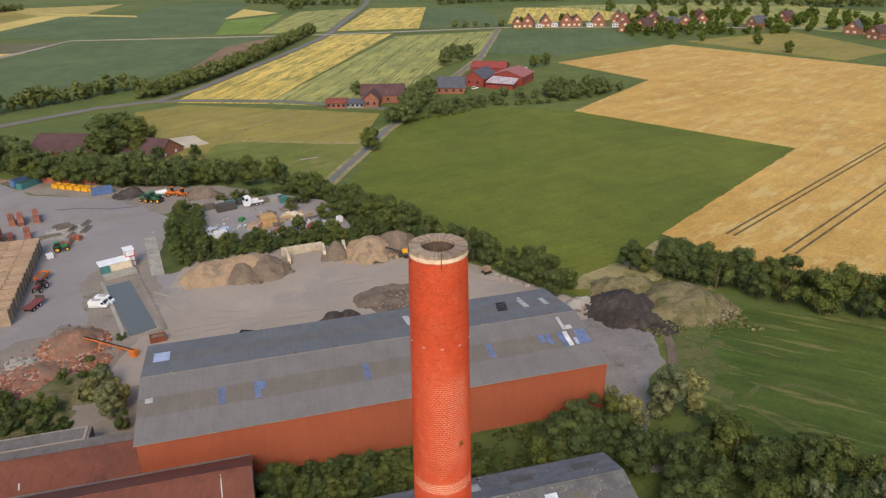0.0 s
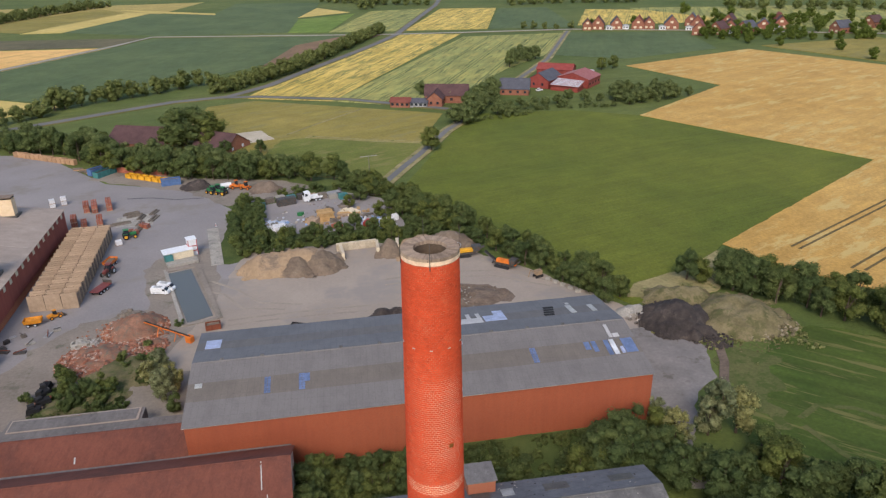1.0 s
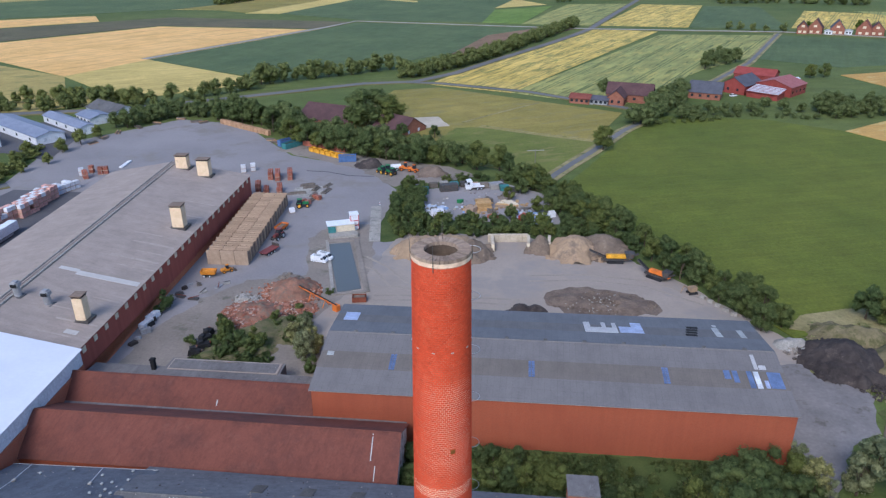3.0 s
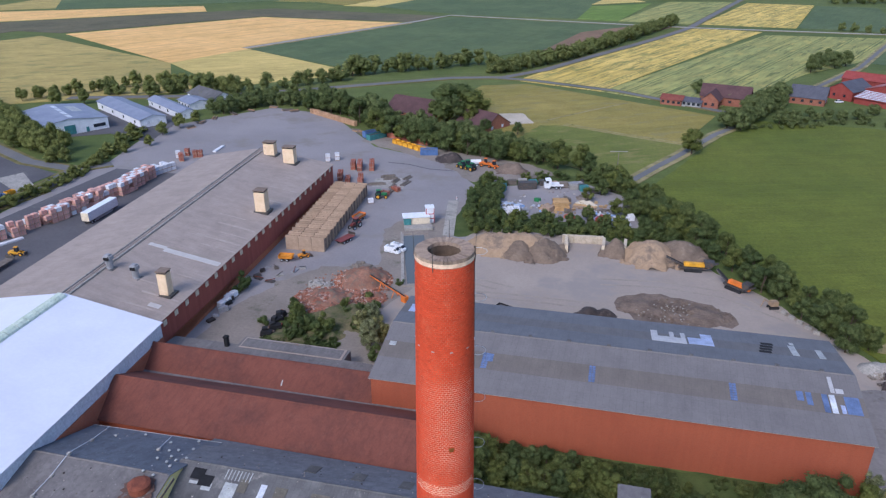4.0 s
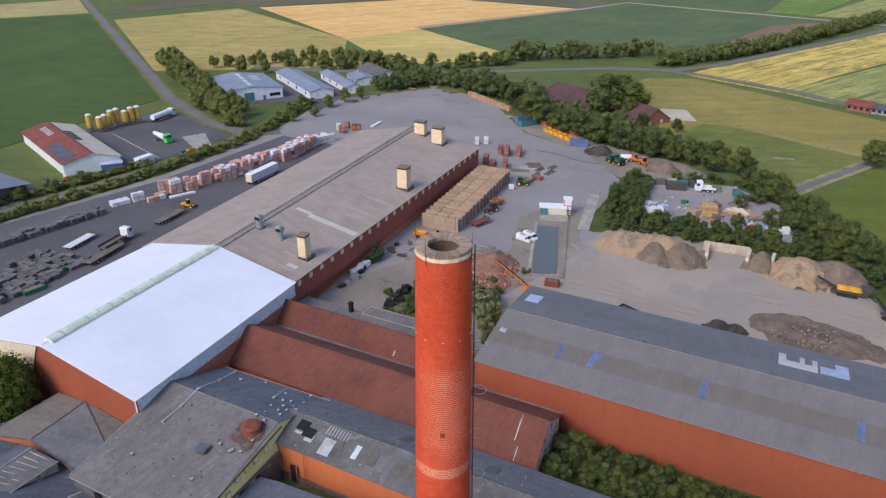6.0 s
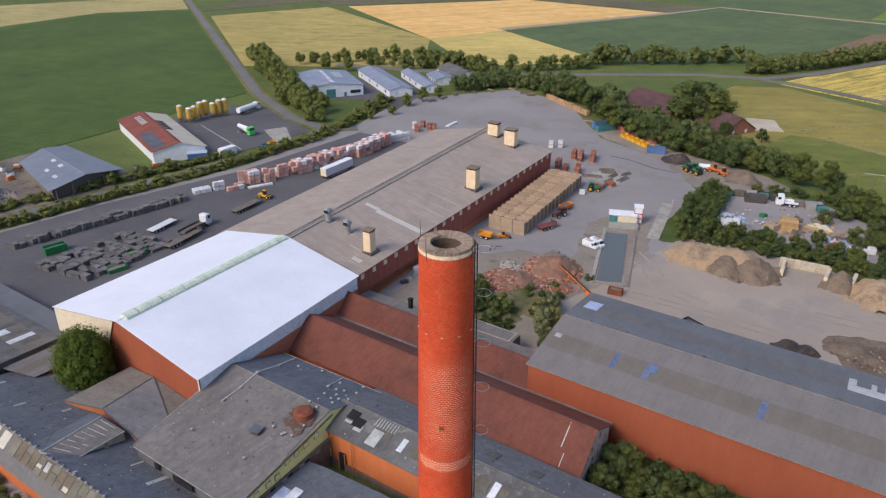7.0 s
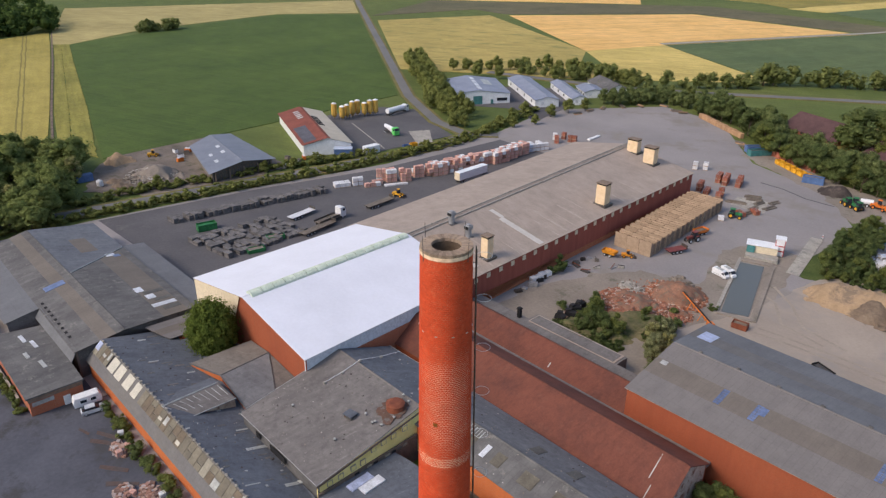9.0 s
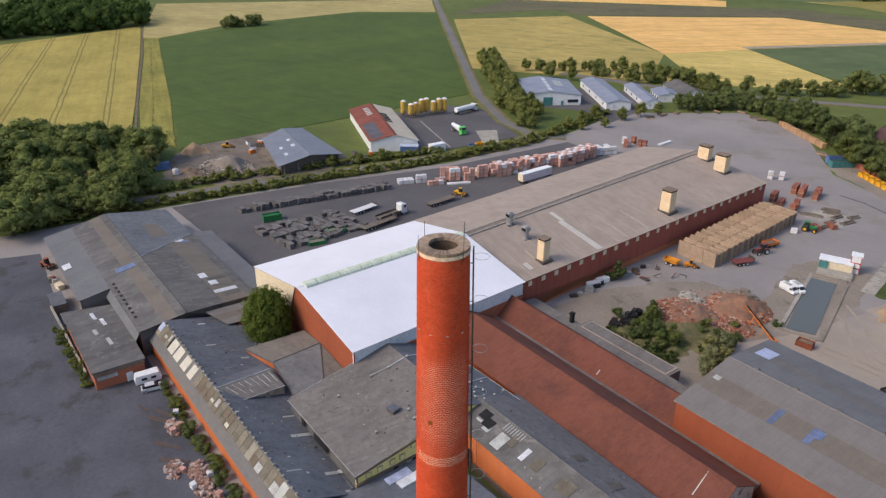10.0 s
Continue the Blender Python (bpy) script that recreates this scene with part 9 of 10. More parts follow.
# rows of dark weathered kiln pallets
M_PALLET = grained("weathered_pallet", (0.105, 0.1, 0.103), (0.165, 0.155, 0.152), 0.8, 5, 0.95, 0.2, random_tint=0.2)
dark = tagged(empty("kiln_car_stack"), "stack of weathered dark pallets", "pallet stack", "dark pallet stacks")
for r in range(4):
    part("pallet", boxes((0, 0, r * 0.36, 2.25, 1.42, 0.3, RB.uniform(-3, 3))), M_PALLET, dark)
for s in (-1, 1):
    part("runner", boxes((s * 0.9, 0, 0.0, 0.14, 1.36, 1.36)), M_PALLET, dark)
spots = []
for r in range(7):
    for i in range(15):
        if RB.random() < 0.14:
            continue
        x, y = -150.5 + r * 2.5 - 0.05 * i, 74.0 + i * 1.65 + r * 0.5
        spots.append(pose(x + RB.uniform(-0.3, 0.3), y + RB.uniform(-0.2, 0.2), 0.08, 0, 0, 8 + RB.uniform(-8, 8)) @ Matrix.Diagonal((1, 1, RB.uniform(0.6, 1.15), 1)))
for i in range(34):
    for r in range(2):
        if RB.random() < 0.1:
            continue
        f = i / 33
        x, y = -168.6 + 7.6 * f + r * 1.9, 76.0 + 46.0 * f
        spots.append(pose(x + RB.uniform(-0.2, 0.2), y, 0.08, 0, 0, 8 + RB.uniform(-6, 6)) @ Matrix.Diagonal((1, 1, RB.uniform(0.9, 1.5), 1)))
spread(dark, spots)
open_skip(-156.2, 80.8, 80, 5.2, 2.4, 1.9, M_PAINT_GREEN, "green open roll-off skip", M_PAINT_GREEN)
open_skip(-137.6, 92.0, 80, 4.6, 2.2, 1.2, M_PAINT_GREEN, "low green skip among the pallets", M_WOOD_GREY)
open_skip(-134.0, 84.0, 80, 4.6, 2.2, 1.0, M_PAINT_GREEN, "low green skip among the pallets", M_WOOD_GREY)

# timber rows, poles and scrap in the east yard
for i, (x, y, yaw, l) in enumerate(((-65.4, 222.6, 25, 5), (-63.6, 220.4, 22, 5), (-61.4, 218.6, 80, 4), (-60.6, 213.0, 85, 4), (-60.0, 208.0, 82, 4), (-66.6, 214.0, 20, 6), (-58.4, 222.5, 75, 4), (-57.4, 217.0, 78, 5))):
    t = tagged(empty("beam_stack", pose(x, y, 0.06, 0, 0, yaw)), "low stack of grey beams", "beam stack", "beam stacks in the yard")
    for k in range(4):
        part("beam", boxes((RB.uniform(-0.3, 0.3), -0.7 + 0.45 * k, 0.0, l, 0.36, 0.4)), M_WOOD_GREY, t)
    part("beam", boxes((0.2, 0, 0.4, l * 0.8, 0.36, 0.36)), M_WOOD_GREY, t)
for i, (x, y, w) in enumerate(((-68.6, 140.2, 2.4), (-67.8, 143.8, 1.8), (-65.2, 147.0, 2.2), (-70.5, 147.5, 1.6), (-72.0, 141.0, 2.0), (-64.0, 149.0, 1.5))):
    t = tagged(empty("scrap_piece", pose(x, y, 0.05, 0, 0, 41 * i)), "scrap machine frame on the ground", "scrap", "scrap beside the drying hall")
    part("plate", boxes((0, 0, 0.0, w, 1.1, 0.35)), (M_STEEL, M_CONCRETE, M_PAINT_GREY, M_WOOD_GREY)[i % 4], t)
    part("bar", rod(bmesh.new(), (-w / 2, -0.4, 0.4), (w / 2, 0.5, 0.8), 0.1, n=6), (M_RUST, M_STEEL)[i % 2], t)

for k in range(12):
    x, y = -72.6 - 0.06 * k + RB.uniform(-0.6, 0.9), 119.0 + 2.6 * k + RB.uniform(-0.8, 0.8)
    tagged(part("scrap_piece", soft_box(x, y, 0.06, RB.uniform(0.8, 2.2), RB.uniform(0.6, 1.3), RB.uniform(0.3, 1.1), 0.08, RB.uniform(0, 90), RB.uniform(0.7, 1.0)), RB.choice([M_STEEL, M_BLACKSOIL, M_RUBBER, M_WOOD_GREY, M_PAINT_GREY])), "dark scrap lying along the hall wall", "scrap", "scrap beside the drying hall")
# scrap yard among the trees
chunks("scrap_litter", "pale sacks and scrap strewn over the scrap yard", -16.5, 205.0, 7.5, 7.0, 36, 0.7, 0.3, M_SACK, 71)
chunks("scrap_litter", "sawn timber strewn over the scrap yard", 0.5, 208.0, 10.0, 7.5, 60, 0.8, 0.3, M_TIMBER_LUMP, 72)
chunks("scrap_litter", "grey lumps strewn over the scrap yard", -4.0, 215.0, 14.0, 8.0, 60, 0.6, 0.3, M_CHIP_GREY, 73)
container(-25.2, 216.0, 75, 6.0, 2.4, 2.5, M_PAINT_TEAL, "dull green container in the scrap yard")
container(-17.0, 222.0, 20, 6.0, 2.4, 2.4, M_STEEL, "dark steel container in the scrap yard")
container(8.4, 196.0, 62, 3.4, 2.6, 2.6, M_PAINT_RED, "bright red container behind the sand bays")
chunks("scrap_heap", "white and red scrap beside the red container", 13.0, 197.6, 3.4, 2.2, 70, 1.3, 1.6, M_SACK, 44)
for i, (x, y, w, h, m) in enumerate(((-20, 199.6, 2.5, 1.4, M_WRAP), (-17.5, 203.0, 2.0, 1.2, M_WRAP_BLUE), (-14.6, 200.4, 1.8, 1.3, M_PAINT_GREY), (-21.0, 205.0, 2.2, 1.0, M_WRAP_BLUE), (-8.2, 203.4, 3.2, 1.8, M_WOOD), (-5.0, 206.4, 3.4, 2.0, M_WOOD), (-2.0, 204.0, 2.5, 1.2, M_WOOD_GREY), (3.0, 210.5, 5.0, 1.0, M_CREAM), (-3.8, 212.0, 3.0, 1.6, M_WOOD_GREY), (2.0, 216.0, 3.4, 1.2, M_WOOD_GREY), (-12.0, 211.0, 1.6, 1.3, M_PAINT_GREEN), (14.6, 200.4, 2.5, 1.4, M_WRAP), (16.4, 202.0, 2.0, 1.6, M_WRAP), (-1.0, 199.0, 2.6, 1.0, M_PACK_RED), (8.0, 206.0, 3.0, 1.2, M_WOOD_GREY))):
    t = tagged(empty("goods_stack", pose(x, y, 0.08, 0, 0, 17 * i)), "stack of mixed goods in the scrap yard", "goods stack", "goods in the scrap yard")
    for k in range(3):
        part("wrapped_load", soft_box(RB.uniform(-0.3, 0.3), -w * 0.33 + k * w * 0.33, 0, w, w * 0.3, h * RB.uniform(0.6, 1.1), 0.08, RB.uniform(-10, 10)), m, t)

t = tagged(empty("traffic_cone", pose(-37.2, 206.5, 0.06)), "red and white traffic cone in the yard", "traffic cone")
part("base", soft_box(0, 0, 0, 0.6, 0.6, 0.08, 0.02), M_RUBBER, t)
part("cone", rod(bmesh.new(), (0, 0, 0.08), (0, 0, 1.1), 0.24, 0.06, 14), M_PAINT_WHITE, t)
part("band", rod(bmesh.new(), (0, 0, 0.42), (0, 0, 0.68), 0.195, 0.145, 14), M_PAINT_RED, t, "red band")

chunks("sack_pile", "heap of white and blue sacks in the scrap yard", -19.5, 203.0, 4.2, 4.6, 160, 1.0, 1.0, M_SACK, 41)
chunks("timber_heap", "round heap of split logs in the scrap yard", -8.6, 205.6, 2.4, 2.2, 90, 0.9, 1.3, M_TIMBER_LUMP, 42)
t = tagged(empty("sawn_timber_stack", pose(-4.4, 206.4, 0.08, 0, 0, 12)), "stack of fresh yellow sawn timber in layers", "timber stack")
for k in range(5):
    for j in range(4):
        part("timber", soft_box(RB.uniform(-0.2, 0.2), -1.8 + 1.2 * j, k * 0.55, 4.4, 1.1, 0.46, 0.05, RB.uniform(-2, 2)), M_TIMBER_FRESH, t)
t = tagged(empty("sawn_timber_stack", pose(2.6, 208.6, 0.08, 0, 0, -8)), "low stack of yellow sawn timber", "timber stack")
for k in range(2):
    for j in range(3):
        part("timber", soft_box(RB.uniform(-0.3, 0.3), -0.8 + 0.8 * j, k * 0.4, 7.0, 0.7, 0.36, 0.05, RB.uniform(-2, 2)), M_TIMBER_FRESH if j else M_WOOD, t)
chunks("scrap_heap", "mixed scrap along the yard hedge", 8.0, 203.0, 4.6, 3.0, 130, 1.0, 0.9, M_SACK, 43)
for k in range(9):
    container(-22.5 + 3.4 * k, 225.0 + 1.0 * k - 0.16 * k * k, 18, 2.8, 1.8, 1.6 + 0.3 * (k % 2), (M_WOOD_GREY, M_CONCRETE, M_PAINT_TEAL, M_STEEL, M_WOOD)[k % 5], "weathered storage box along the scrap yard edge", "storage_box")

# utility pole by the lane
t = tagged(empty("utility_pole", pose(11.2, 242.5, 0, 0, 0, 10)), "wooden utility pole with crossarm by the lane", "pole")
part("pole", rod(bmesh.new(), (0, 0, -0.2), (0, 0, 9.0), 0.16, 0.11, 8), M_WOOD_GREY, t)
part("crossarm", boxes((0, 0, 8.6, 6.0, 0.2, 0.22)), M_CONCRETE, t)

open_skip(-10.2, 139.6, -22, 4.2, 1.7, 1.2, M_RUBBER, "dark open skip on the sandy yard", M_STEEL)

M_DUST = grained("brick_dust", (0.108, 0.07, 0.06), (0.09, 0.078, 0.078), 0.4, 2.0, 1.0, 0.1, grit=0.2)
for p, q in (((-87, 27.6), (-82, 30.4)), ((-85.6, 26.2), (-81, 29.4)), ((-78, 25.0), (-74, 28.2)), ((-73.4, 24.6), (-70, 28.4)), ((-90, 25.4), (-87.4, 26.6))):
    field("dust_streak", "reddish brick dust trodden into the asphalt", [p, (p[0] + 0.7, p[1] - 0.4), (q[0] + 0.6, q[1] - 0.5), q], 0.12, M_DUST, 0.5)
# bricks lying on the south forecourt
for k, (x, y, rx, ry, n) in enumerate(((-79.6, 28.7, 2.4, 1.2, 120), (-68.9, 25.6, 2.2, 1.6, 130), (-66.4, 28.6, 2.6, 1.6, 150), (-62.0, 28.4, 2.4, 1.8, 120), (-57.6, 27.6, 3.0, 2.0, 120), (-52.0, 28.4, 3.0, 1.8, 90))):
    chunks("loose_bricks", "heap of tumbled used bricks on the forecourt", x, y, rx, ry, n, 0.6, 0.9, M_CHIP_MIX, 60 + k)
for x, y in ((-82.8, 30.2), (-79.2, 30.0), (-78.0, 28.2), (-68.0, 26.6), (-64.4, 29.8), (-63.4, 26.8), (-59.0, 29.4)):
    copy_thing(RB.choice((pink, wrap)), pose(x, y, 0.06, 0, 0, RB.uniform(0, 90)) @ Matrix.Diagonal((0.6, 0.6, RB.uniform(0.5, 0.9), 1)))
belt([(-92, 30.6), (-74, 31.0), (-58, 31.4), (-46, 31.8)], "bush", 2.7, 1.7, "weeds along the brick wall", 1, jitter=0.5, wide=1.4)
belt([(-126, 18.6), (-112, 19.0), (-100, 19.2)], "bush", 2.6, 1.3, "weeds along the garage wall", 1, jitter=0.3, wide=1.5)

# ---- depot, farms and village ----
def house(name, label, x, y, yaw, l, w, eave, ridge, wall_m, roof_m, group="", roof2=None, doors=(), windows=4, category="house", front=None):
    c, s = math.cos(radians(yaw)), math.sin(radians(yaw))
    f = lambda u, v, z: (x + c * u - s * v, y + s * u + c * v, z)
    top, s1, s2 = gabled(name, label, category, f(-l / 2, -w / 2, eave), f(l / 2, -w / 2, eave), f(l / 2, w / 2, eave), f(-l / 2, w / 2, eave), f(-l / 2, 0, ridge), f(l / 2, 0, ridge), (wall_m, wall_m, wall_m, wall_m, roof_m, roof2 or roof_m), over=0.5)
    if group:
        top["group"] = group
    for i in range(windows):
        u = -l / 2 + (i + 0.5) * l / windows
        for sgn in (-1, 1):
            p = f(u, sgn * (w / 2 + 0.02), 0)
            part("window", boxes((p[0], p[1], eave * 0.35, 1.3, 0.12, 1.2, yaw)), M_GLASS, top)
    if front:
        for v, z, ww in ((-w * 0.22, 0.9, 2.2), (w * 0.22, 0.9, 2.2), (0, eave + 0.5, 2.4)):
            p = f(-l / 2 - 0.03, v, 0)
            part("window", boxes((p[0], p[1], z, 0.14, ww, 1.7, yaw)), front, top)
    for v in () if front else (-w / 5, w / 5):
        for sgn in (-1, 1):
            p = f(sgn * (l / 2 + 0.02), v, 0)
            part("window", boxes((p[0], p[1], eave * 0.35, 0.12, 1.2, 1.3, yaw)), M_PANE_WHITE if sgn > 0 else M_GLASS, top)
    return top, s1, s2

# depot garage with red and grey roof
gx = (-196.4, 138.2), (-242.0, 154.8), (-234.0, 170.4), (-187.4, 153.2)
e = 4.2
depot, ds, dn = gabled("depot_garage", "white depot garage with red and grey roof", "garage", (*gx[1], e), (*gx[0], e), (*gx[3], e), (*gx[2], e), (*lerp(gx[1], gx[2], 0.5), 6.5), (*lerp(gx[0], gx[3], 0.5), 6.5),
    (M_PAINT_WHITE, M_PAINT_WHITE, M_PAINT_WHITE, M_PAINT_WHITE, M_TILE_RED, M_ROOF_CREAM), over=0.6)
panes(depot, ds, [(0.55, 0.97, 0.08, 0.6)], M_TILE_DARK, "solar_panel")
panes(depot, ds, [(0.1 + 0.05 * i, 0.13 + 0.05 * i, 0.55, 0.8) for i in range(5)], M_PANE_GREY)
panes(depot, dn, [(0.3 + 0.06 * i, 0.345 + 0.06 * i, 0.55, 0.85) for i in range(5)], M_BLACK)
part("roof_edge", dn.plate(-0.01, 1.01, 0.86, 1.0, 0.16, 0.1), M_TILE_RED, depot)
container(-187.0, 149.2, 50, 6.5, 3.0, 2.8, M_PAINT_BLUE, "dark blue site container with pale roof")
tagged(part("container_roof", soft_box(-187.0, 149.2, 2.9, 6.9, 3.4, 0.25, 0.05, 50), M_WRAP_BLUE), "pale ribbed roof lying on the site container", "roof")
container(-183.2, 159.2, 88, 6.2, 2.6, 2.9, M_PAINT_WHITE, "white box container on the forecourt")
open_skip(-179.4, 173.0, 85, 2.6, 1.6, 1.1, M_PAINT_BLUE, "small blue skip on the forecourt")
open_skip(-179.6, 176.8, 85, 3.0, 1.6, 1.1, M_PAINT_YELLOW, "small yellow skip on the forecourt")
for i, (x, y) in enumerate(((-232.4, 176.2), (-228.4, 177.6), (-229.4, 180.8), (-230.0, 184.2), (-230.4, 187.2), (-227.4, 188.8), (-226.8, 191.4), (-226.2, 194.0))):
    t = tagged(empty("silo", pose(x, y, 0)), "golden upright silo with pale top", "silo", "silos at the depot")
    h = 6.9 if i in (0, 3, 4, 6, 7) else 6.1
    part("tank", rod(bmesh.new(), (0, 0, 2.0), (0, 0, h), 1.2, n=18), M_SILO, t)
    part("cone", rod(bmesh.new(), (0, 0, 0.8), (0, 0, 2.0), 0.3, 1.2, 18), M_SILO, t)
    part("dome", rod(bmesh.new(), (0, 0, h), (0, 0, h + 0.45), 1.2, 0.5, 18), M_WRAP, t)
    for k in range(4):
        a = math.pi / 4 + k * math.pi / 2
        part("leg", rod(bmesh.new(), (1.1 * math.cos(a), 1.1 * math.sin(a), 0), (1.1 * math.cos(a), 1.1 * math.sin(a), 2.8), 0.1, n=6), M_STEEL, t)
field("forecourt_pad", "pale concrete pad on the forecourt", [(-196, 188), (-178, 178), (-176, 184), (-192, 196)], 0.16, M_CONCRETE)
strip("forecourt_line", "pale painted line on the forecourt", [(-222, 178), (-184, 166)], 0.5, 0.14, M_CONCRETE, "marking")

# the east gable is a dark plate added for the open front's shaded inside
shed, ss, sn = gabled("machine_shed", "open brown machine shed with blue-grey metal roof", "shed", (-223.5, 107.4, 3.7), (-191.0, 99.6, 3.7), (-191.4, 122.0, 3.7), (-228.4, 125.0, 3.7), (-226.0, 116.2, 5.4), (-191.2, 110.8, 5.4),
    (M_WOOD_GREY, M_WOOD_GREY, M_WOOD_GREY, M_STEEL, M_SHED_METAL, M_SHED_METAL), over=1.0)
panes(shed, ss, [(0.35, 0.42, 0.75, 0.88), (0.55, 0.62, 0.72, 0.86), (0.5, 0.57, 0.3, 0.42), (0.72, 0.8, 0.3, 0.42)], M_PANE_WHITE)
for i in range(5):
    p = lerp((-190.2, 100.4), (-190.6, 121.4), i / 4)
    part("post", boxes((p[0], p[1], 0, 0.3, 0.3, 3.6)), M_CAP, shed)
for i, (x, y) in enumerate(((-231, 104), (-229, 108), (-226, 106), (-188, 128), (-190, 132), (-193, 136), (-196, 131), (-189, 125), (-224, 103), (-220, 101))):
    t = tagged(empty("stored_goods", pose(x, y, 0.1, 0, 0, 31 * i)), "stored goods beside the machine shed", "goods stack", "goods by the shed")
    part("wrapped_load", soft_box(0, 0, 0, 2.4, 1.3, 1.3, 0.1), (M_WRAP, M_PAINT_ORANGE, M_WOOD_GREY, M_CONCRETE)[i % 4], t)
    part("lid", soft_box(0, 0, 1.3, 2.0, 1.0, 0.3, 0.1, 10), (M_STEEL, M_WRAP)[i % 2], t)
container(-220.6, 68.4, 85, 5.0, 2.3, 2.4, M_PAINT_BLUE, "dark blue container by the wood")
tagged(part("white_tank", soft_box(-212.0, 70.4, 0.1, 2.0, 1.6, 2.2, 0.3, 20), M_WRAP), "white plastic tank by the track", "tank")

f1 = (-218.5, 229.0), (-202.5, 256.0), (-230.5, 274.5), (-245.5, 248.5)
hallg, gs, gn = gabled("depot_hall", "white depot hall with grey roof and green doors", "hall", (*f1[3], 4.8), (*f1[0], 4.8), (*f1[1], 4.8), (*f1[2], 4.8), (*lerp(f1[3], f1[2], 0.5), 6.8), (*lerp(f1[0], f1[1], 0.5), 6.8),
    (M_PAINT_WHITE, M_PAINT_WHITE, M_PAINT_WHITE, M_PAINT_WHITE, M_BLUE_METAL, M_BLUE_METAL), over=0.5)
panes(hallg, gn, [(0.1 + 0.22 * i, 0.27 + 0.22 * i, 0.84, 0.97) for i in range(4)], M_PANE_WHITE)
panes(hallg, gn, [(0.2, 0.55, 0.35, 0.62)], M_PANE_GREY)
yawg = math.degrees(math.atan2(f1[1][1] - f1[0][1], f1[1][0] - f1[0][0]))
for fr, w in ((0.5, 4.4), (0.18, 3.0), (0.72, 1.2)):
    p = lerp(f1[0], f1[1], fr)
    part("door", boxes((p[0] + 0.06, p[1] - 0.06, 0, w, 0.2, 4.0 if w > 2 else 2.2, yawg)), M_PAINT_TEAL, hallg, "green sliding door")
p = lerp(f1[0], f1[1], 0.88)
part("window_band", boxes((p[0] + 0.06, p[1] - 0.06, 1.4, 5.0, 0.16, 1.4, yawg)), M_GLASS, hallg)
house("depot_shed", "long pale shed with blue-grey roof", -206.5, 276.4, -32.2, 50, 11.4, 3.6, 5.0, M_PAINT_WHITE, M_BLUE_METAL, "depot sheds", category="shed")
house("depot_shed", "long pale shed with blue-grey roof", -193.5, 288.4, -34, 37, 7, 3.2, 4.4, M_PAINT_WHITE, M_BLUE_METAL, "depot sheds", category="shed")
house("depot_shed", "small pale shed with grey roof", -188.0, 299.0, -35, 14, 10, 3.2, 4.4, M_PAINT_WHITE, M_BLUE_METAL, "depot sheds", category="shed")
house("depot_house", "pale bungalow with grey roof", -187.0, 313.0, -31, 24, 13, 3.0, 5.6, M_PAINT_WHITE, M_ROOF_OLD, "depot sheds")

house("farm_barn", "large brown-roofed farm barn under an oak", -80, 314, -20, 27, 18, 1.6, 6.6, M_HOUSE_BRICK, M_TILE_BROWN, "farm buildings", category="barn")
house("farm_barn", "brown-roofed brick farmhouse with low eaves", -47, 297, -32, 17, 16, 1.6, 6.6, M_HOUSE_BRICK, M_TILE_BROWN, "farm buildings", category="barn")
field("farm_pad", "pale concrete farm pad", [(-38, 300.5), (-26, 306), (-33, 322), (-44, 319)], 0.16, M_PADPALE, 0.6)
house("farm_shed", "small red brick farm shed", 34, 358.5, -18, 10, 7, 2.8, 4.4, M_HOUSE_BRICK, M_TILE_RED, "farm buildings", category="shed")
house("farm_shed", "small grey-roofed farm shed", 43, 356, -18, 9, 6, 2.6, 4.0, M_PAINT_GREY, M_TILE_DARK, "farm buildings", category="shed")
house("farmhouse", "brick farmhouse with brown roof", 58.6, 365.5, -14, 22, 11, 4.0, 8.6, M_HOUSE_BRICK, M_TILE_BROWN, "farm buildings")
house("farmhouse", "brick farmhouse wing with brown roof", 51.6, 357.6, 74, 11, 8, 4.0, 7.4, M_HOUSE_BRICK, M_TILE_BROWN, "farm buildings")
house("farmhouse", "farmhouse with dark slate roof", 97.6, 376.4, -19, 15.5, 11, 3.4, 8.0, M_HOUSE_BRICK, M_TILE_DARK, "farm buildings")
house("red_barn", "red metal barn with slate roof", 119.4, 393.4, 48, 18, 13, 4.6, 8.4, M_BARN_RED, M_TILE_DARK, "farm buildings", category="barn")
wide_barn, wb1, wb2 = house("red_barn", "wide red barn with faded pink roof", 138.4, 391.6, 49.4, 18, 19, 5.0, 8.0, M_BARN_RED, M_BARN_PALE, "farm buildings", M_BARN_PALE, category="barn")
porch = tagged(empty("barn_lean_to"), "low lean-to with white and dark red striped roof at the barn", "lean-to")
STRIPED = Slope((117.8, 379.6, 3.0), (130.8, 368.6, 3.0), (125.6, 388.8, 4.9), (137.0, 376.2, 4.9))
part("roof", STRIPED.plate(0, 1, 0, 1, 0.0, 0.15), M_BARN_RED, porch)
for k in range(6):
    part("roof_stripe", STRIPED.plate(0.01, 0.99, 0.04 + 0.16 * k, 0.12 + 0.16 * k, 0.22, 0.1), M_PANE_WHITE, porch)
part("wall", sheet([(118.6, 380.0), (130.6, 369.8), (136.2, 376.6), (125.4, 387.8)], 0, 2.5), M_BARN_RED, porch)
house("red_barn", "long red metal barn with red roof", 134.4, 421.4, -29, 21, 13, 4.6, 7.2, M_BARN_RED, M_BARN_RED, "farm buildings", category="barn")
house("farm_shed", "small white-roofed shed behind the red barn", 147.6, 405.4, -29, 8, 5, 4.6, 5.6, M_PAINT_GREY, M_PANE_WHITE, "farm buildings", category="shed")
car(112, 379, 30, M_PAINT_WHITE, "white car parked at the farm")
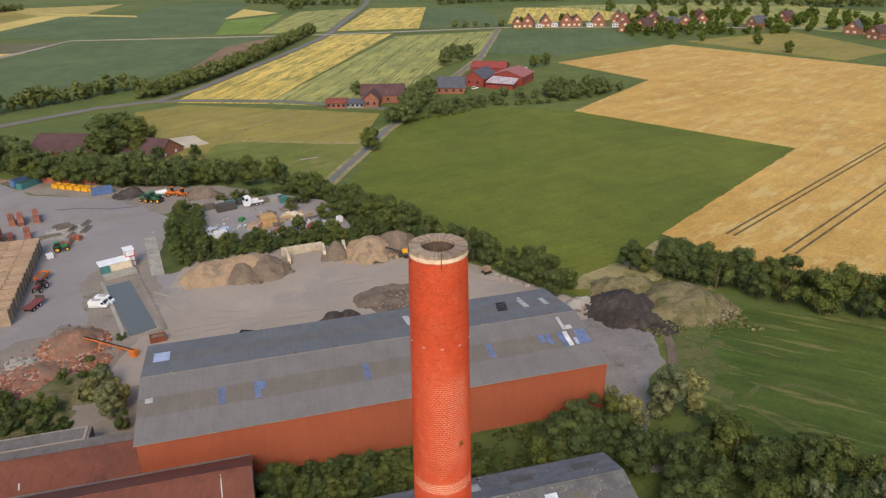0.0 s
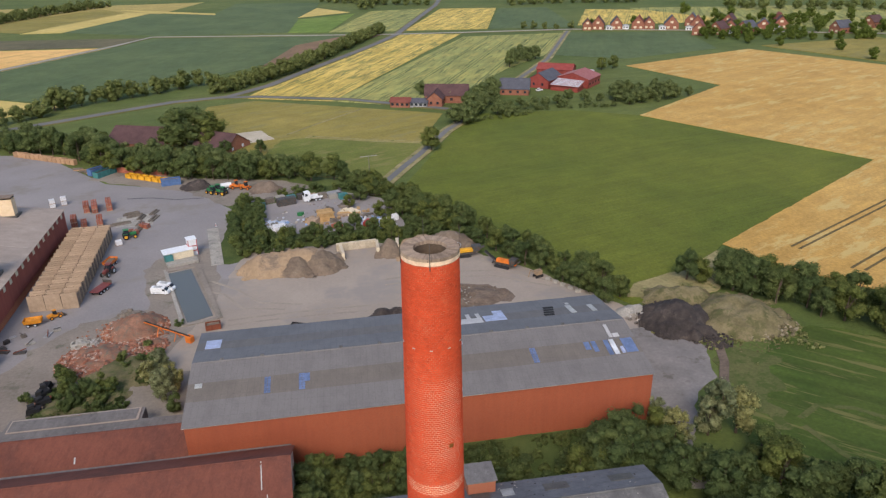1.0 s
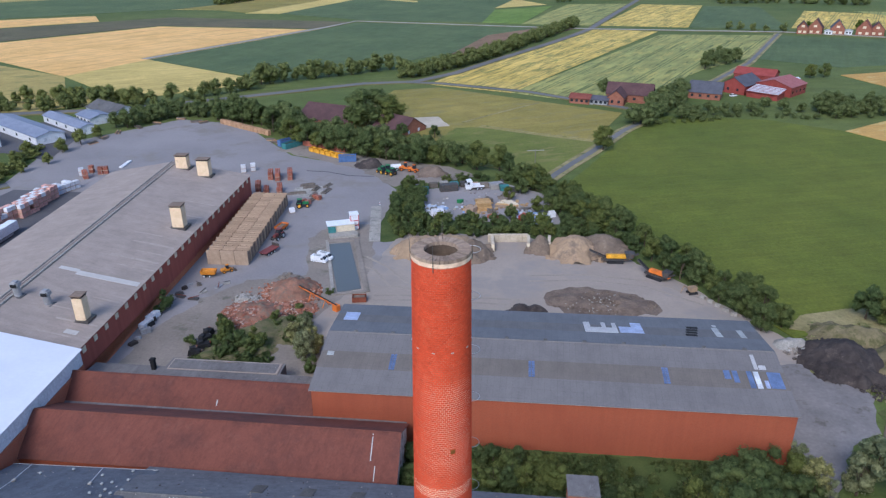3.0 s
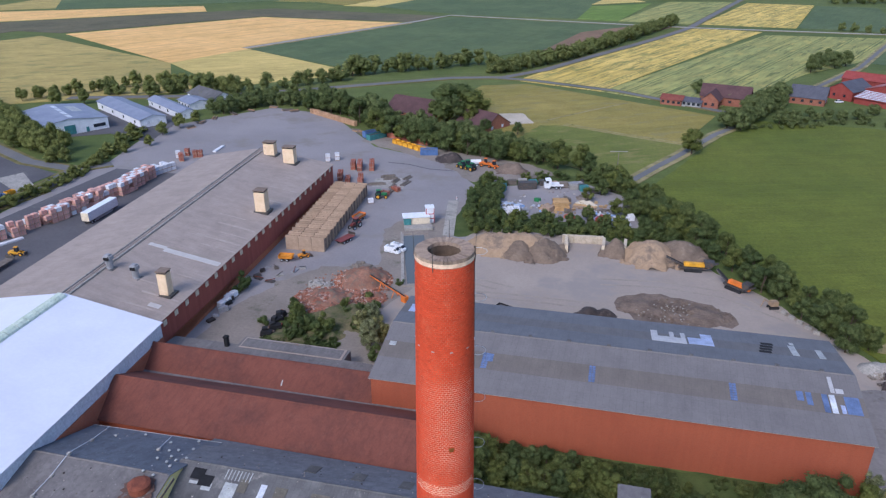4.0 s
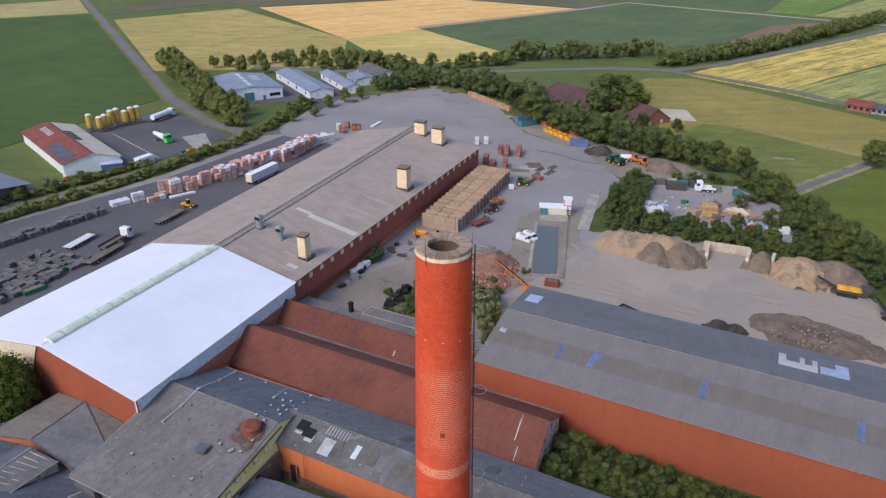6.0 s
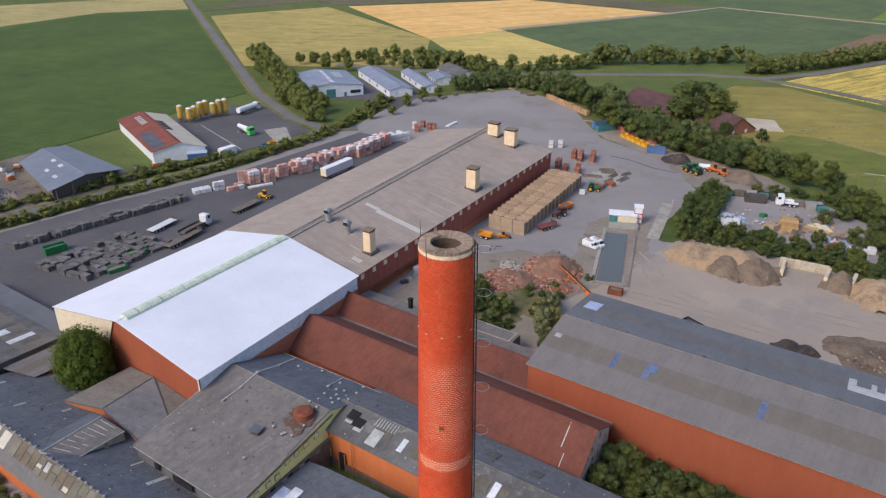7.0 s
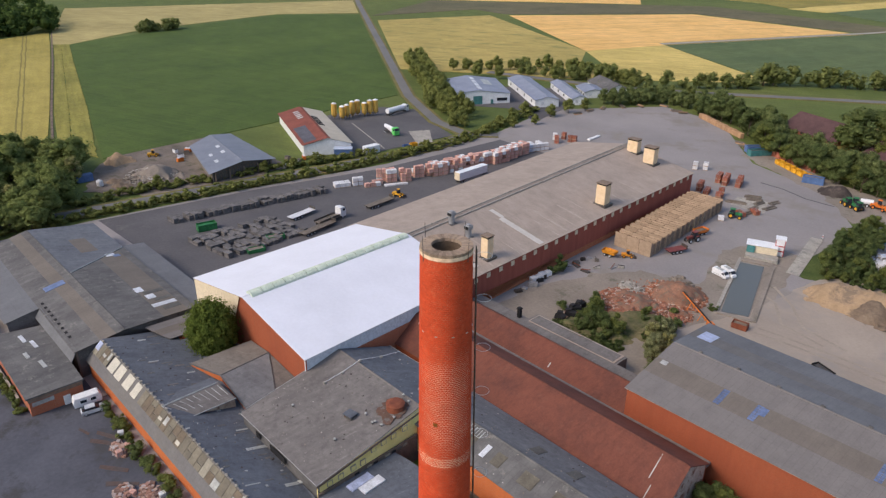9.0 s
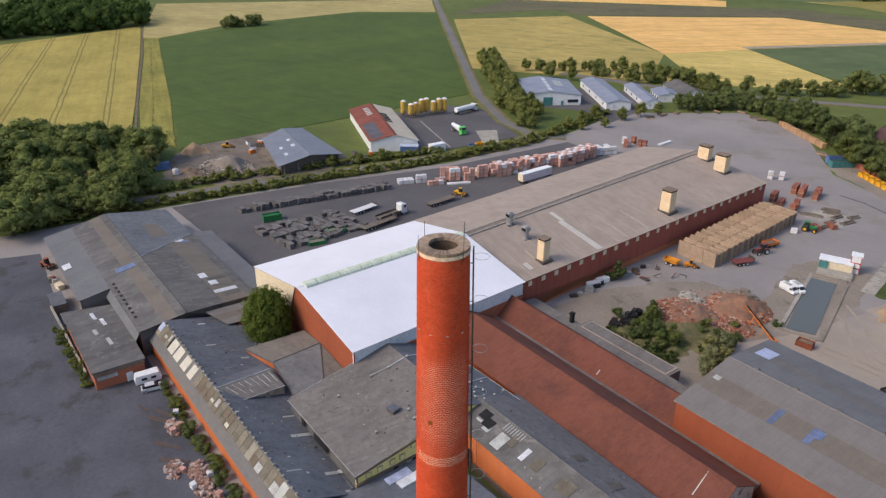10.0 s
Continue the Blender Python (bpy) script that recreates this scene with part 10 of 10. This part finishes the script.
R4 = random.Random(4)
for x, y, yaw, w, tall, m in ((226, 628, 72, 8, 9.5, M_TILE_BROWN), (236, 628, 66, 11, 11.5, M_TILE_BROWN), (252, 626, 72, 10, 11.0, M_TILE_DARK), (271, 622, 64, 11, 11.5, M_TILE_RED), (280, 621, 70, 10, 10.0, M_TILE_BROWN), (298, 614, 68, 12, 11.5, M_TILE_DARK), (318, 606, 62, 11, 11.5, M_TILE_RED), (326, 632, 60, 11, 11.0, M_TILE_DARK),
                              (303, 572, 60, 11, 10.5, M_TILE_RED), (320, 572, 30, 12, 10.0, M_TILE_BROWN), (334, 580, 64, 11, 10.5, M_TILE_BROWN), (344, 570, 20, 12, 10.0, M_TILE_DARK), (366, 582, 60, 11, 10.0, M_TILE_DARK), (388, 592, 66, 11, 10.5, M_TILE_BROWN), (404, 620, 70, 11, 10.0, M_TILE_RED), (356, 620, 50, 11, 10.5, M_TILE_BROWN), (416, 551, 10, 11, 10.0, M_TILE_DARK), (464, 576, 20, 11, 10.0, M_TILE_BROWN), (463, 493, 30, 12, 10.0, M_TILE_DARK), (456, 462, 10, 12, 10.0, M_TILE_BROWN)):
    house("village_house", "red brick village house with steep tiled roof", x, y, yaw, R4.uniform(11, 14), w, 4.8, tall, M_HOUSE_BRICK, m, "village houses", windows=3, front=M_CREAM)
for x, y, yaw in ((244, 622, 72), (260, 624, 70), (288, 610, 70), (308, 600, 60), (330, 566, 40), (352, 578, 60), (374, 574, 30)):
    house("village_garage", "low white garage beside a village house", x, y, yaw, 7, 5.5, 2.8, 3.6, M_PAINT_WHITE, M_PANE_GREY, "village garages", windows=1, category="garage")
for x, y, h in ((167.4, 433, 9),):
    plant("round", x, y, h, FARM)
field("sports_pitch", "pale green sports pitch by the village", [(316, 500), (425, 520), (420, 410), (362, 388)], 0.35, C_MEADOW)

# ---- single bricks of the chimney's uppermost courses ----
bm = boxes((0, 0, 0, 0.05, HEADER - 0.012, COURSE - 0.011))
unit_brick = bpy.data.meshes.new("brick")
bm.to_mesh(unit_brick)
bm.free()
unit_brick.materials.append(M_CHIM)
for ang, wide, z, r in top_bricks:
    ob = new("brick", unit_brick)
    ob.parent = chimney
    out = r - 0.022 + RB.uniform(-0.004, 0.005)
    ob.matrix_basis = pose(out * math.cos(ang), out * math.sin(ang), z + 0.008, 0, 0, math.degrees(ang)) @ Matrix.Diagonal((1, (wide - 0.012) / (HEADER - 0.012), 1, 1))
